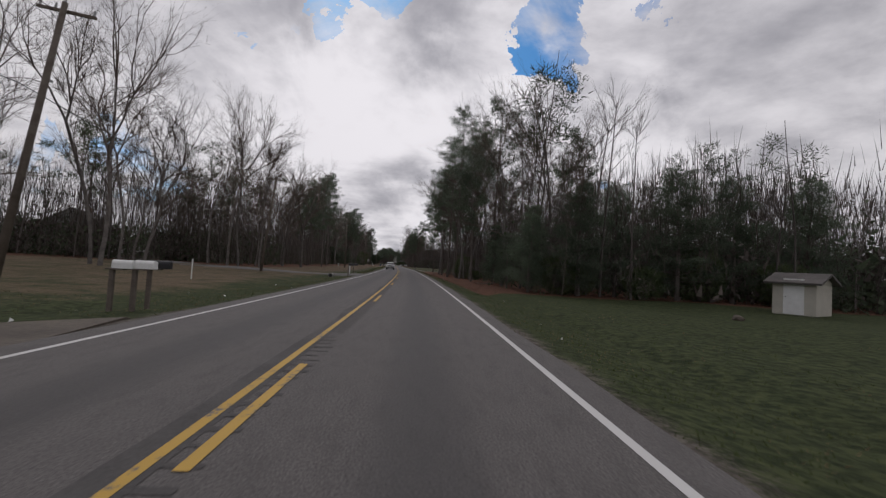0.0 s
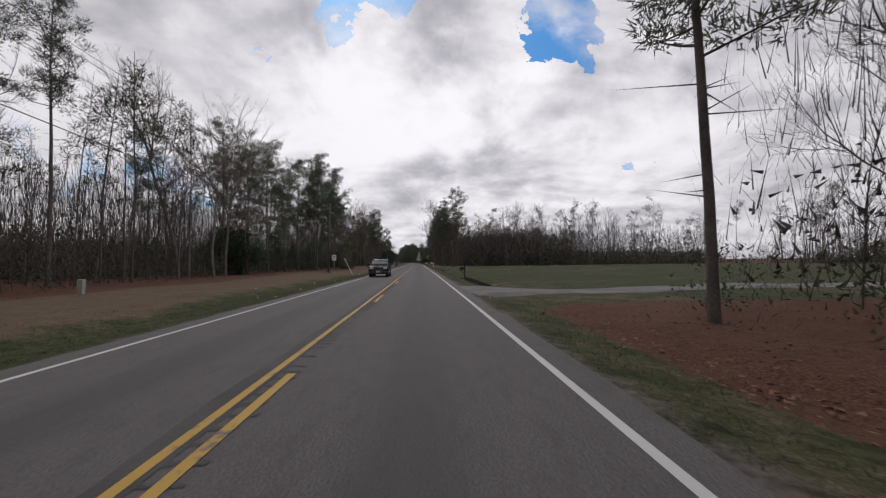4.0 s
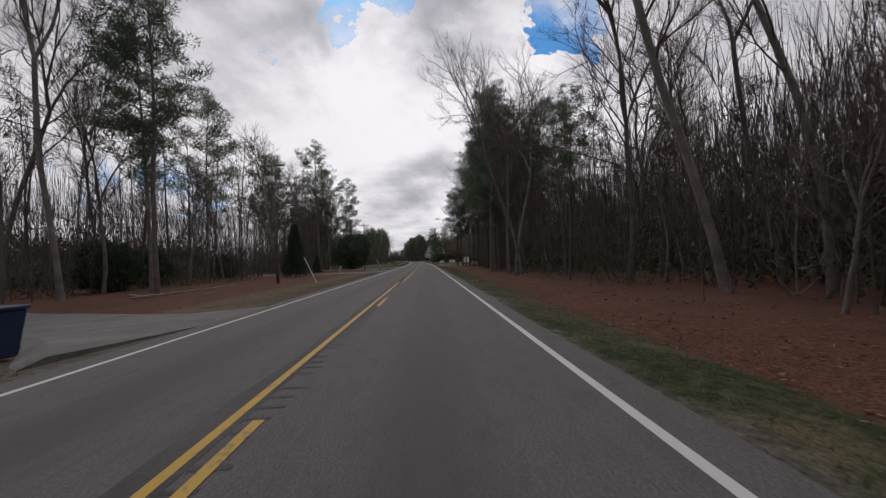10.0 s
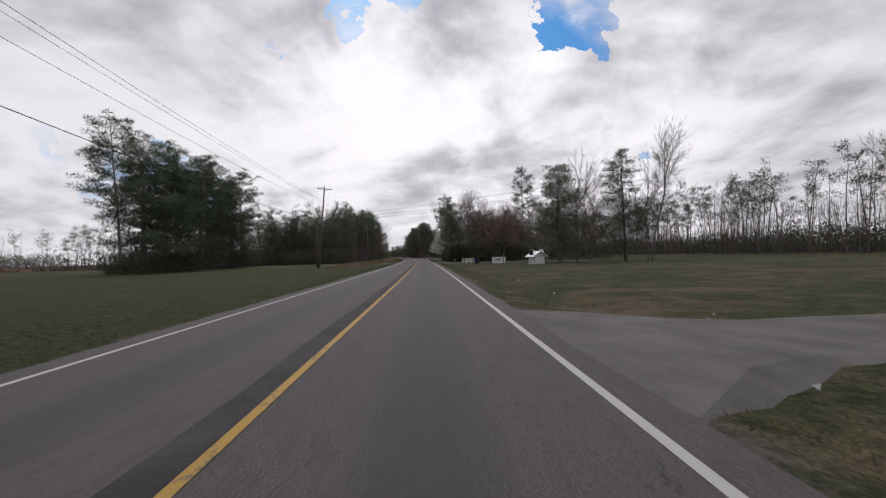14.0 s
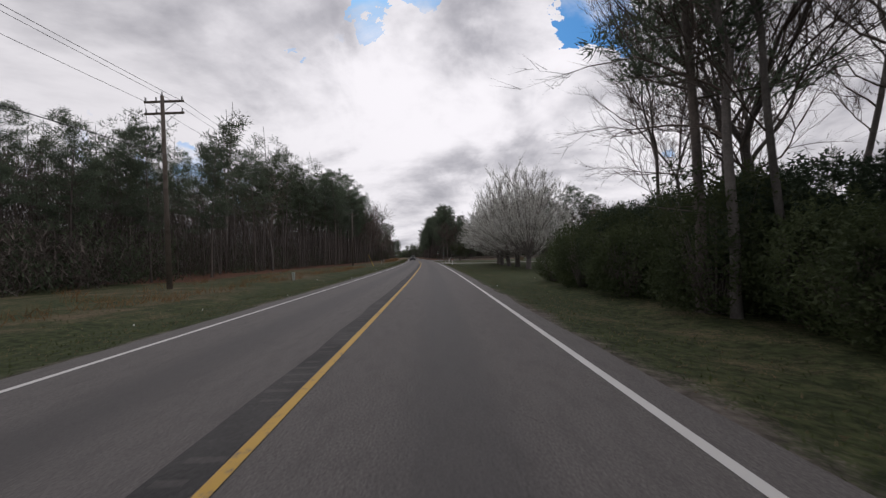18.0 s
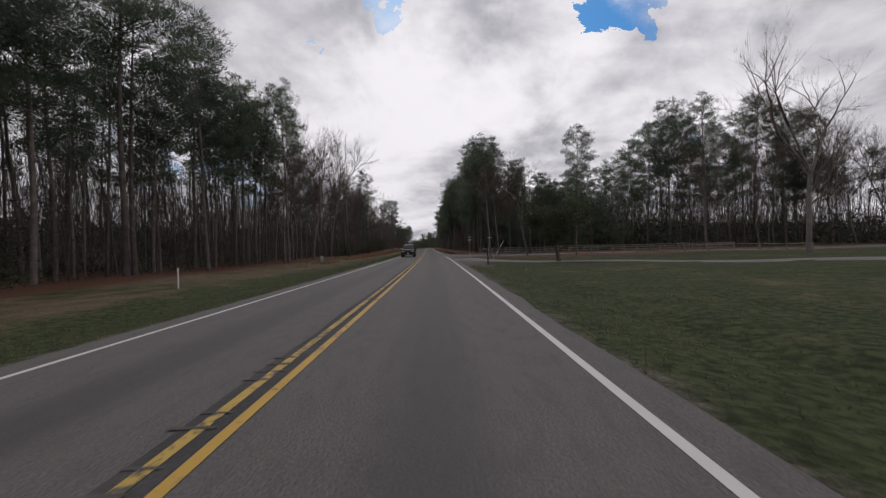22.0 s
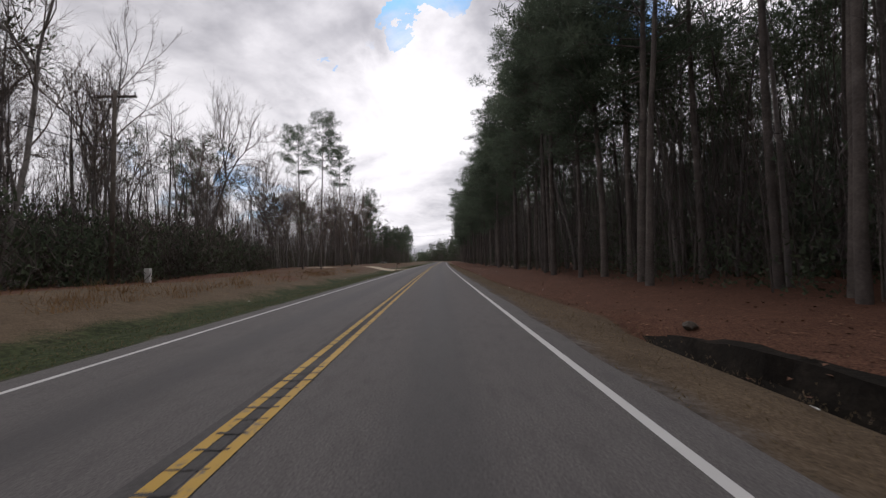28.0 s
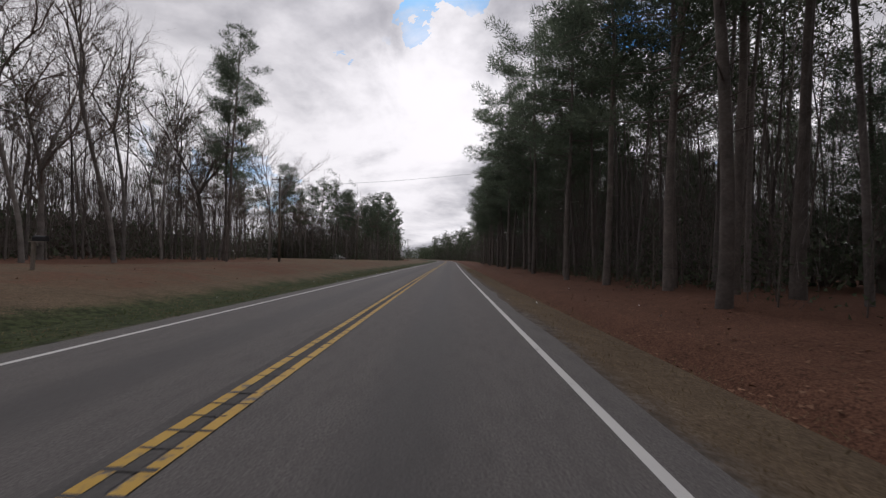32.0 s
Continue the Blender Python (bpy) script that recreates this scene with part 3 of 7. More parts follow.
def track(name, points, width, mat, label, category="driveway", lift=0.03):
    """A lane draped over the ground along (s, d) points, flared at its first end."""
    pts = [Vector((float(plan(s, d)[0]), float(plan(s, d)[1]), 0)) for s, d in points]
    sd_ = [Vector((s, d)) for s, d in points]
    rows = []
    for a, b, p, q in zip(pts, pts[1:], sd_, sd_[1:]):
        steps = max(2, int((b - a).length / 1.5))
        rows += [(a.lerp(b, k / steps), p.lerp(q, k / steps)) for k in range(steps)]
    rows.append((pts[-1], sd_[-1]))
    v, f = [], []
    run = 0.0
    for i, (p, q) in enumerate(rows):
        nxt, prv = rows[min(i + 1, len(rows) - 1)][0], rows[max(i - 1, 0)][0]
        t = (nxt - prv).normalized()
        side = Vector((t.y, -t.x, 0))
        run += (p - prv).length if i else 0
        w = width / 2 + 2.2 * max(0.0, 1 - run / 4.5) ** 2
        for u in (-1.0, -0.92, -0.45, 0.0, 0.45, 0.92, 1.0):
            g = p + side * (w * u * (1 + 0.04 * math.sin(run * 1.3 + u)) + (0.9 if u > 0.95 else -0.9 if u < -0.95 else 0))
            gs, gd = station(g.x, g.y)
            own = float(ground_z(gs, gd))
            bed = -0.03 + (max(float(ground_z(q.x, q.y)), -0.3) + 0.03) * float(ease(abs(q.y), 4.2, 9)) - 0.05 * float(ease(-abs(q.y), -4.1, -3.9))
            v.append((g.x, g.y, own - 0.22 if abs(u) > 0.95 else max(bed + lift, own + 0.015)))
    for i in range(len(rows) - 1):
        for k in range(6):
            f.append((i * 7 + k, i * 7 + k + 1, i * 7 + k + 8, i * 7 + k + 7))
    f += [(k + 1, k, len(v) + k, len(v) + k + 1) for k in range(6)]
    v += [(x, y, z - 0.45) for x, y, z in v[:7]]
    ob = mesh_object(name, v, f, mat)
    return tagged(ob, label, category, kind="structure")


build_ground()
ROAD = road_material()
UNDER = (0.11, 0.103, 0.098)
WHITE_LINE = paint_material("white_road_paint", (0.62, 0.61, 0.59), UNDER, 0.34)
YELLOW_LINE = paint_material("yellow_road_paint", (0.52, 0.315, 0.045), UNDER, 0.425)
YELLOW_WORN = paint_material("worn_yellow_paint", (0.5, 0.33, 0.06), (0.07, 0.066, 0.062), 0.47)
JOINT = material("dark_joint", [(0.03, 0.029, 0.029), (0.055, 0.053, 0.052), (0.085, 0.08, 0.078)], 0.8, 0.9, 0.6, 24)
OLD_JOINT = material("faded_joint", [(0.055, 0.051, 0.05), (0.082, 0.077, 0.074), (0.115, 0.108, 0.104)], 0.8, 0.9, 0.6, 24)
ribbon("road", -300, 1500, -3.92, 3.98, 0.0, ROAD, "grey worn two-lane asphalt road", "road", across=8, wobble=0.035)
ribbon("edge_line", -300, 1500, -3.43, -3.33, 0.004, WHITE_LINE, "solid white painted edge line", "road marking")
ribbon("edge_line", -300, 598.7, 3.44, 3.55, 0.004, WHITE_LINE, "solid white painted edge line", "road marking")
ribbon("edge_line", 615.3, 1500, 3.44, 3.55, 0.004, WHITE_LINE, "solid white painted edge line", "road marking")

# centre markings: a double line whose halves change along the way
ribbon("centre_line", -300, 275.2, -0.18, -0.08, 0.008, YELLOW_LINE, "solid yellow centre line scarred by rumble grooves", "road marking")
ribbon("centre_line", 274.4, 602.2, 0.08, 0.19, 0.008, YELLOW_LINE, "solid yellow centre line", "road marking")
ribbon("centre_line", 528, 602.2, -0.18, -0.07, 0.010, YELLOW_WORN, "worn yellow centre line over rumble grooves", "road marking")
for lo, hi in ((610.8, 1500),):
    ribbon("centre_line", lo, hi, 0.08, 0.19, 0.010, YELLOW_LINE, "solid yellow centre line", "road marking")
    ribbon("centre_line", lo, hi, -0.18, -0.07, 0.010, YELLOW_LINE, "solid yellow centre line scarred by rumble grooves", "road marking")
for k in range(-4, 22):
    end = float(np.interp(k, [-4, 0, 12, 18, 22], [-43.9, 5.7, 154.6, 227.1, 275.7]))
    tagged(ribbon("lane_dash", end - 2.9, end, 0.08, 0.19, 0.008, YELLOW_LINE, "yellow dashed centre stripe", "road marking", kind=""), group="centre dashes")
for k in range(6):
    end = 286.6 + 12.2 * k
    tagged(ribbon("lane_dash", end - 2.9, end, -0.2, -0.1, 0.010, YELLOW_WORN, "worn yellow dashed centre stripe", "road marking", kind=""), group="centre dashes")
ribbon("joint_strip", -60, 272, -0.36, -0.02, 0.0045, OLD_JOINT, "faded dark joint beside the centre line", "road marking", wobble=0.03)
ribbon("joint_strip", 612, 1000, -0.3, 0.05, 0.0045, OLD_JOINT, "faded dark joint under the centre lines", "road marking", wobble=0.03)
ribbon("joint_strip", 272, 612, -0.31, 0.06, 0.0045, JOINT, "dark resurfaced joint along the road crown", "road marking", wobble=0.02)


GROOVE = material("milled_groove", [(0.055, 0.051, 0.05), (0.08, 0.075, 0.072), (0.11, 0.103, 0.1)], 0.8, 0.9, 0.6, 24)


def rumble():
    """Milled grooves across the crown, too many to count."""
    rng = np.random.default_rng(5)
    pile = Pile()
    for lo, hi, d0, d1, z in ((-20, 262, -0.05, 0.26, 0.0058), (380, 528, -0.26, 0.04, 0.0062), (528, 604, -0.34, 0.0, 0.0125), (618, 905, -0.2, 0.2, 0.0125)):
        for s in np.arange(lo, hi, 0.305):
            if rng.random() < 0.12:
                continue
            a, b = d0 + rng.uniform(-0.04, 0.06), d1 - rng.uniform(-0.03, 0.1)
            w = rng.uniform(0.02, 0.05) if z < 0.01 else rng.uniform(0.01, 0.03)
            x, y, _ = plan(np.array([s - w, s - w, s + w, s + w]), np.array([a, b, b, a]))
            pile.add(np.stack([x, y, np.full(4, z)], -1), [[0, 1, 2, 3]])
    ob = new("rumble_grooves", pile.mesh("rumble_grooves", GROOVE))
    tagged(ob, "dark milled rumble grooves across the crown", "rumble strip", kind="stuff")


rumble()

# side road mouth and the drives
def fan(name, near, far, mat, label, z0=0.003):
    """A paved mouth between two rows of (s, d) points."""
    near = [(near[0][0] - 1.0, near[0][1])] + near + [(near[-1][0] + 1.0, near[-1][1])]
    far = [(far[0][0] - 1.0, far[0][1])] + far + [(far[-1][0] + 1.0, far[-1][1])]
    v, f, n = [], [], len(near)
    rows = 6
    for k in range(rows + 1):
        for i, ((s0, d0), (s1, d1)) in enumerate(zip(near, far)):
            s, d = s0 + (s1 - s0) * k / rows, d0 + (d1 - d0) * k / rows
            x, y, _ = plan(s, d)
            g = float(ease(d, 4.0, 8.0))
            v.append((float(x), float(y), float(ground_z(s, d)) - 0.25 if i in (0, n - 1) else 0.003 + (float(ground_z(s, d)) + 0.05 - 0.003) * g))
    for k in range(rows):
        for i in range(n - 1):
            f.append((k * n + i, k * n + i + 1, (k + 1) * n + i + 1, (k + 1) * n + i))
    tagged(mesh_object(name, v, f, mat, smooth=True), label, "road", kind="structure")


fan("side_road", [(596.5, 3.9), (600, 3.9), (606, 3.9), (612, 3.9), (618.5, 3.9)], [(600.5, 9), (602, 9), (605, 9), (608, 9), (611.5, 9)], OLD_ASPHALT, "pale worn asphalt mouth of the side road")
fan("side_road", [(600.5, 9), (602, 9), (605, 9), (608, 9), (611.5, 9)], [(590, 90), (592, 90), (594.5, 90), (597, 90), (599, 90)], OLD_ASPHALT, "pale worn asphalt side road", -0.07)
track("driveway", [(48.5, -3.86), (49, -10), (52, -20), (66, -38), (78, -50)], 4.2, OLD_ASPHALT, "dark asphalt driveway to a house")
track("driveway", [(5.5, -3.86), (4, -12), (0, -25)], 3.6, MUD, "muddy driveway beside the mailboxes")
track("driveway", [(121, 3.86), (122, 14), (124, 40), (126, 70)], 3.2, GRAVEL, "pale gravel lane along the field")
track("driveway", [(213.5, -3.86), (216, -10), (222, -20), (232, -40)], 3.0, GRAVEL, "pale gravel driveway into the wooded yard")
track("driveway", [(223, 3.86), (224, 12), (226.5, 32), (228, 62), (228.5, 100)], 3.0, MUD, "muddy gravel driveway along the woods")
track("driveway", [(259, -3.86), (261, -10), (268, -24), (276, -42)], 4.6, GRAVEL, "grey gravel driveway into the wooded yard")
track("driveway", [(310.5, -3.86), (311, -10), (316, -24), (334, -44), (352, -56)], 3.4, GRAVEL, "gravel driveway under the pines")
track("driveway", [(338, -3.86), (339, -12), (340, -26), (341, -44)], 3.4, GRAVEL, "gravel driveway beside a holly")
track("driveway", [(352.5, 3.86), (353, 14), (354, 32), (356, 52)], 3.6, GRAVEL, "pale driveway through the lawn")
track("driveway", [(443.5, -3.86), (444, -12), (446, -26), (447, -60)], 3.0, GRAVEL, "gravel farm lane")
track("driveway", [(434.5, 3.86), (434.5, 8), (432.5, 13), (426, 22), (420, 34)], 6.2, OLD_ASPHALT, "grey asphalt driveway apron")
track("driveway", [(534, 3.86), (531.5, 10), (528.5, 17), (522, 30), (512, 60)], 3.4, CONCRETE, "pale driveway across the lawn")
track("driveway", [(586, 3.86), (579, 11), (571, 22), (564, 38), (556, 75)], 3.4, GRAVEL, "gravel driveway along the lawn")
track("driveway", [(756.5, -3.86), (760, -9), (768, -19), (784, -43), (792, -56)], 3.6, SAND, "pale sandy driveway curving into the woods")

# ---- trees ----
def tube(pile, pts, radii, n):
    """A tapered limb round a line of points."""
    pts = np.asarray(pts, float)
    t = np.gradient(pts, axis=0)
    t /= np.linalg.norm(t, axis=1)[:, None] + 1e-9
    ref = np.where(np.abs(t[:, 2:3]) < 0.9, [[0, 0, 1.0]], [[1.0, 0, 0]])
    u = np.cross(t, ref)
    u /= np.linalg.norm(u, axis=1)[:, None] + 1e-9
    w = np.cross(t, u)
    a = 2 * np.pi * np.arange(n) / n
    ring = pts[:, None] + np.asarray(radii)[:, None, None] * (np.cos(a)[None, :, None] * u[:, None] + np.sin(a)[None, :, None] * w[:, None])
    k = len(pts)
    i = np.arange(k - 1)[:, None] * n + np.arange(n)
    j = np.arange(k - 1)[:, None] * n + (np.arange(n) + 1) % n
    i, j = i.ravel(), j.ravel()
    pile.add(ring.reshape(-1, 3), np.concatenate([np.stack([i, j, j + n], -1), np.stack([i, j + n, i + n], -1)]))


def spikes(pile, base, tip, r):
    """Many thin three-sided twigs."""
    base, tip = np.asarray(base, float), np.asarray(tip, float)
    ax = tip - base
    u = np.cross(ax, [[0.3, 0.5, 0.81]])
    u /= np.linalg.norm(u, axis=1)[:, None] + 1e-9
    w = np.cross(ax, u)
    w /= np.linalg.norm(w, axis=1)[:, None] + 1e-9
    r = np.broadcast_to(np.asarray(r, float), len(base))[:, None]
    v = np.stack([base + r * u, base + r * (-0.5 * u + 0.87 * w), base + r * (-0.5 * u - 0.87 * w), tip], 1).reshape(-1, 3)
    i = np.arange(len(base))[:, None] * 4
    pile.add(v, np.concatenate([i + [0, 1, 3], i + [1, 2, 3], i + [2, 0, 3]]))


def blades(pile, at, way, width, rng):
    """Leaf blades: bent triangles from a place along a way."""
    at, way = np.asarray(at, float), np.asarray(way, float)
    side = np.cross(way, rng.normal(size=way.shape))
    side /= np.linalg.norm(side, axis=1)[:, None] + 1e-9
    w = np.broadcast_to(np.asarray(width, float), len(at))[:, None]
    v = np.stack([at + side * w * 0.5, at - side * w * 0.5, at + way], 1).reshape(-1, 3)
    pile.add(v, np.arange(len(at) * 3).reshape(-1, 3))


def unit(rng, n, flat=1.0):
    v = rng.normal(size=(n, 3)) * [1, 1, flat]
    return v / (np.linalg.norm(v, axis=1)[:, None] + 1e-9)


def curve_line(p, way, length, steps, rng, lift=0.0, wander=0.1):
    pts, way = [np.array(p, float)], np.array(way, float)
    for _ in range(steps):
        way = way + rng.normal(size=3) * wander + [0, 0, lift]
        way /= np.linalg.norm(way)
        pts.append(pts[-1] + way * length / steps)
    return np.array(pts)


def bent(rng, way, angle, toward=None):
    """A way turned off its line by an angle, to a given or any side."""
    side = np.cross(way, unit(rng, 1)[0]) if toward is None else toward
    side = side / (np.linalg.norm(side) + 1e-9)
    out = way * math.cos(angle) + side * math.sin(angle)
    return out / np.linalg.norm(out)


def bare_tree(seed, height, fork=0.4, leaders=3, trunk_r=0.16, sides=3, twigs=6, wide=1.0, leaf_n=0, leaf_w=0.06, twig=(0.9, 0.017)):
    """A leafless hardwood that forks again and again into fine twigs: trunk, crown and leaf piles."""
    rng = np.random.default_rng(seed)
    trunk, crown, leaf = Pile(), Pile(), Pile()
    line = curve_line((0, 0, -0.3), (0, 0, 1), height * fork + 0.3, 7, rng, 0.05, 0.05)
    tube(trunk, line, trunk_r * np.concatenate([[1.25], np.linspace(1.0, 0.74, 7)]), 8)
    b4, e4, at, way = [], [], [], []

    def twiggy(lp, n, size):
        u = rng.uniform(0.15, 1.0, n) * (len(lp) - 1)
        p = np.stack([np.interp(u, range(len(lp)), lp[:, q]) for q in range(3)], -1)
        run = (lp[-1] - lp[0]) / (np.linalg.norm(lp[-1] - lp[0]) + 1e-9)
        at.append(p)
        way.append((run * 0.9 + unit(rng, n) * 0.65 + [0, 0, 0.3]) * size * rng.uniform(0.45, 1.15, (n, 1)))

    def grow(p, run, length, r, level):
        steps = (5, 5, 4, 3, 2)[level]
        lp = curve_line(p, run, length, steps, rng, 0.05, 0.09 + 0.03 * level)
        if level < 4:
            tube(trunk if level == 1 else crown, lp, np.linspace(r, max(0.012, r * 0.6), steps + 1), (8, 6, 4, 3)[level])
        else:
            b4.append(lp[0])
            e4.append(lp[-1])
        if level >= 3:
            twiggy(lp, twigs, twig[0])
        if level == 4:
            return
        end = lp[-1] - lp[-2]
        end = end / np.linalg.norm(end)
        side = np.cross(end, unit(rng, 1)[0])
        for sign in (-1, 1) if rng.random() < 0.75 else (-1, 1, 0):
            grow(lp[-1], bent(rng, end, rng.uniform(0.18, 0.5) * wide if sign else 0.1, side * (sign or 1)), length * rng.uniform(0.58, 0.82), max(0.012, r * 0.58), level + 1)
        for _ in range(sides if level < 3 else 2):
            u = rng.uniform(0.25, 0.95) * steps
            q = np.array([np.interp(u, range(steps + 1), lp[:, k]) for k in range(3)])
            grow(q, bent(rng, end, rng.uniform(0.5, 1.0) * wide), length * rng.uniform(0.35, 0.62), max(0.01, r * 0.4), level + 1)

    first = height * (1 - fork) / 2.5
    turn0 = rng.uniform(0, 6.28)
    for k in range(leaders):
        a = turn0 + k * 6.283 / leaders + rng.uniform(-0.4, 0.4)
        tilt = (0.05 if k == 0 else rng.uniform(0.22, 0.5)) * wide
        grow(line[-1], np.array([math.cos(a) * math.sin(tilt), math.sin(a) * math.sin(tilt), math.cos(tilt)]), first * rng.uniform(0.85, 1.12), trunk_r * 0.62, 1)
    for k in range(3):
        u = rng.uniform(4.2, 6.9)
        q = np.array([np.interp(u, range(8), line[:, i]) for i in range(3)])
        a, tilt = rng.uniform(0, 6.28), rng.uniform(0.5, 0.95)
        grow(q, np.array([math.cos(a) * math.sin(tilt), math.sin(a) * math.sin(tilt), math.cos(tilt)]), first * rng.uniform(0.45, 0.75), trunk_r * 0.32, 2)
    spikes(crown, b4, e4, 0.011)
    at, way = np.concatenate(at), np.concatenate(way)
    blades(crown, at, way, twig[1], rng)
    if leaf_n:
        c = np.repeat(at, leaf_n, 0) + np.repeat(way, leaf_n, 0) * rng.uniform(0.1, 1.05, (len(at) * leaf_n, 1))
        c = c + rng.normal(size=c.shape) * leaf_w * 0.5
        blades(leaf, c, unit(rng, len(c)) * leaf_w * rng.uniform(0.7, 1.3, (len(c), 1)), leaf_w * 0.9, rng)
    return trunk, crown, leaf


def pear_tree(seed, height=9.6, width=8.6):
    """An oval crown of fine rising shoots sheathed in small blossom, on a short trunk."""
    rng = np.random.default_rng(seed)
    trunk, crown, leaf = Pile(), Pile(), Pile()
    line = curve_line((0, 0, -0.3), (0, 0, 1), 2.3, 4, rng, 0.05, 0.05)
    tube(trunk, line, [0.27, 0.22, 0.2, 0.21, 0.16], 9)
    at, way = [], []
    for k in range(36):
        p = line[-1] - (line[-1] - line[2]) * rng.random()
        a = k * 2.4 + rng.uniform(-0.3, 0.3)
        tilt = math.acos(1 - (k + 0.5) / 36 * 0.93)
        goal = np.array([math.cos(a) * math.sin(tilt) * width / 2, math.sin(a) * math.sin(tilt) * width / 2, 2.0 + math.cos(tilt) * (height - 2.0)])
        mid = p + (goal - p) * 0.5 + [0, 0, -0.12 * np.linalg.norm(goal - p) * math.sin(tilt)] + rng.normal(size=3) * 0.12
        u = np.linspace(0, 1, 6)[:, None]
        lp = p * (1 - u) ** 2 + 2 * mid * u * (1 - u) + goal * rng.uniform(0.93, 1.04) * u ** 2
        tube(crown, lp, np.linspace(0.045, 0.01, 6), 4)
        size = np.linalg.norm(goal - p)
        for _ in range(11):
            w = rng.uniform(0.28, 0.97) * 5
            q = np.array([np.interp(w, range(6), lp[:, i]) for i in range(3)])
            run = bent(rng, (lp[-1] - lp[2]) / np.linalg.norm(lp[-1] - lp[2]), rng.uniform(0.25, 0.8)) + [0, 0, 0.35]
            sub = curve_line(q, run / np.linalg.norm(run), size * rng.uniform(0.14, 0.3), 3, rng, 0.08, 0.08)
            tube(crown, sub, np.linspace(0.018, 0.006, 4), 3)
            n = 7
            v = rng.uniform(0.2, 1, n) * 3
            at.append(np.stack([np.interp(v, range(4), sub[:, i]) for i in range(3)], -1))
            way.append(((sub[-1] - sub[0]) / np.linalg.norm(sub[-1] - sub[0]) + unit(rng, n) * 0.5 + [0, 0, 0.45]) * rng.uniform(0.3, 0.75, (n, 1)))
    at, way = np.concatenate(at), np.concatenate(way)
    blades(crown, at, way, 0.02, rng)
    n = 11
    c = np.repeat(at, n, 0) + np.repeat(way, n, 0) * rng.uniform(0, 1, (len(at) * n, 1)) + rng.normal(size=(len(at) * n, 3)) * 0.035
    blades(leaf, c, unit(rng, len(c)) * rng.uniform(0.05, 0.09, (len(c), 1)), 0.06, rng)
    return trunk, crown, leaf


def pine_tree(seed, height, base=0.5, reach=0.13, limbs=46, clumps=3.0, needles=30, trunk_r=0.17, cone=False, blade=(0.38, 0.052), puff=0.64, snags=9):
    """A pine: bare trunk below, then limbs that end in cloud-like puffs of needles."""
    rng = np.random.default_rng(seed)
    trunk, wood, leaf = Pile(), Pile(), Pile()
    line = curve_line((0, 0, -0.3), (0, 0, 1), height + 0.1, 12, rng, 0.08, 0.02)
    rad = trunk_r * (1 - np.linspace(0, 1, 13) ** 1.2 * 0.88)
    rad[0] *= 1.2
    tube(trunk, line, rad, 8)
    for _ in range(snags):
        f = rng.uniform(base * 0.45, base)
        p = np.array([np.interp(f * 12, range(13), line[:, k]) for k in range(3)])
        a = rng.uniform(0, 6.28)
        spikes(trunk, [p], [p + np.array([math.cos(a), math.sin(a), rng.uniform(-0.3, 0.4)]) * rng.uniform(0.6, 2.4)], 0.025)
    at, way = [], []
    bias = rng.uniform(0, 6.28)
    for k in range(limbs):
        g = (k + rng.random()) / limbs
        f = base + (0.985 - base) * g
        p = np.array([np.interp(f * 12, range(13), line[:, q]) for q in range(3)])
        prof = (1 - g) ** 0.62 * min(1.0, 0.55 + g * 3) + 0.05 if cone else math.sin(math.pi * (0.16 + 0.76 * g)) ** 0.75
        a = rng.uniform(0, 6.28)
        length = height * reach * prof * rng.uniform(0.55, 1.2) * (1 + 0.22 * math.cos(a - bias)) + 0.3
        lp = curve_line(p, (math.cos(a), math.sin(a), rng.uniform(-0.15, 0.3) + 0.75 * g), length, 3, rng, 0.08, 0.12)
        tube(wood, lp, np.linspace(0.05 * (1 - 0.6 * g), 0.012, 4), 3)
        n = max(1, int(round(clumps * length / (height * reach))))
        u = np.linspace(1.0, 0.42 if n > 2 else 0.65, n) * 3 if n > 1 else np.array([2.9])
        c = np.stack([np.interp(u, range(4), lp[:, q]) for q in range(3)], -1) + rng.normal(size=(n, 3)) * [0.28, 0.28, 0.12] + [0, 0, 0.1]
        size = puff * rng.uniform(0.65, 1.2, n) * (0.75 if g > 0.88 else 1.0)
        w = unit(rng, n * needles)
        start = np.repeat(c, needles, 0) + w * [1, 1, 0.55] * np.repeat(size, needles)[:, None] * rng.uniform(0.15, 1, (n * needles, 1)) ** 0.6
        at.append(start)
        way.append((w * 0.6 + unit(rng, n * needles) * 0.6 + [0, 0, 0.35]) * blade[0] * rng.uniform(0.6, 1.2, (n * needles, 1)))
    blades(leaf, np.concatenate(at), np.concatenate(way), blade[1], rng)
    trunk.add(np.concatenate(wood.v), np.concatenate(wood.f))
    return trunk, leaf, None


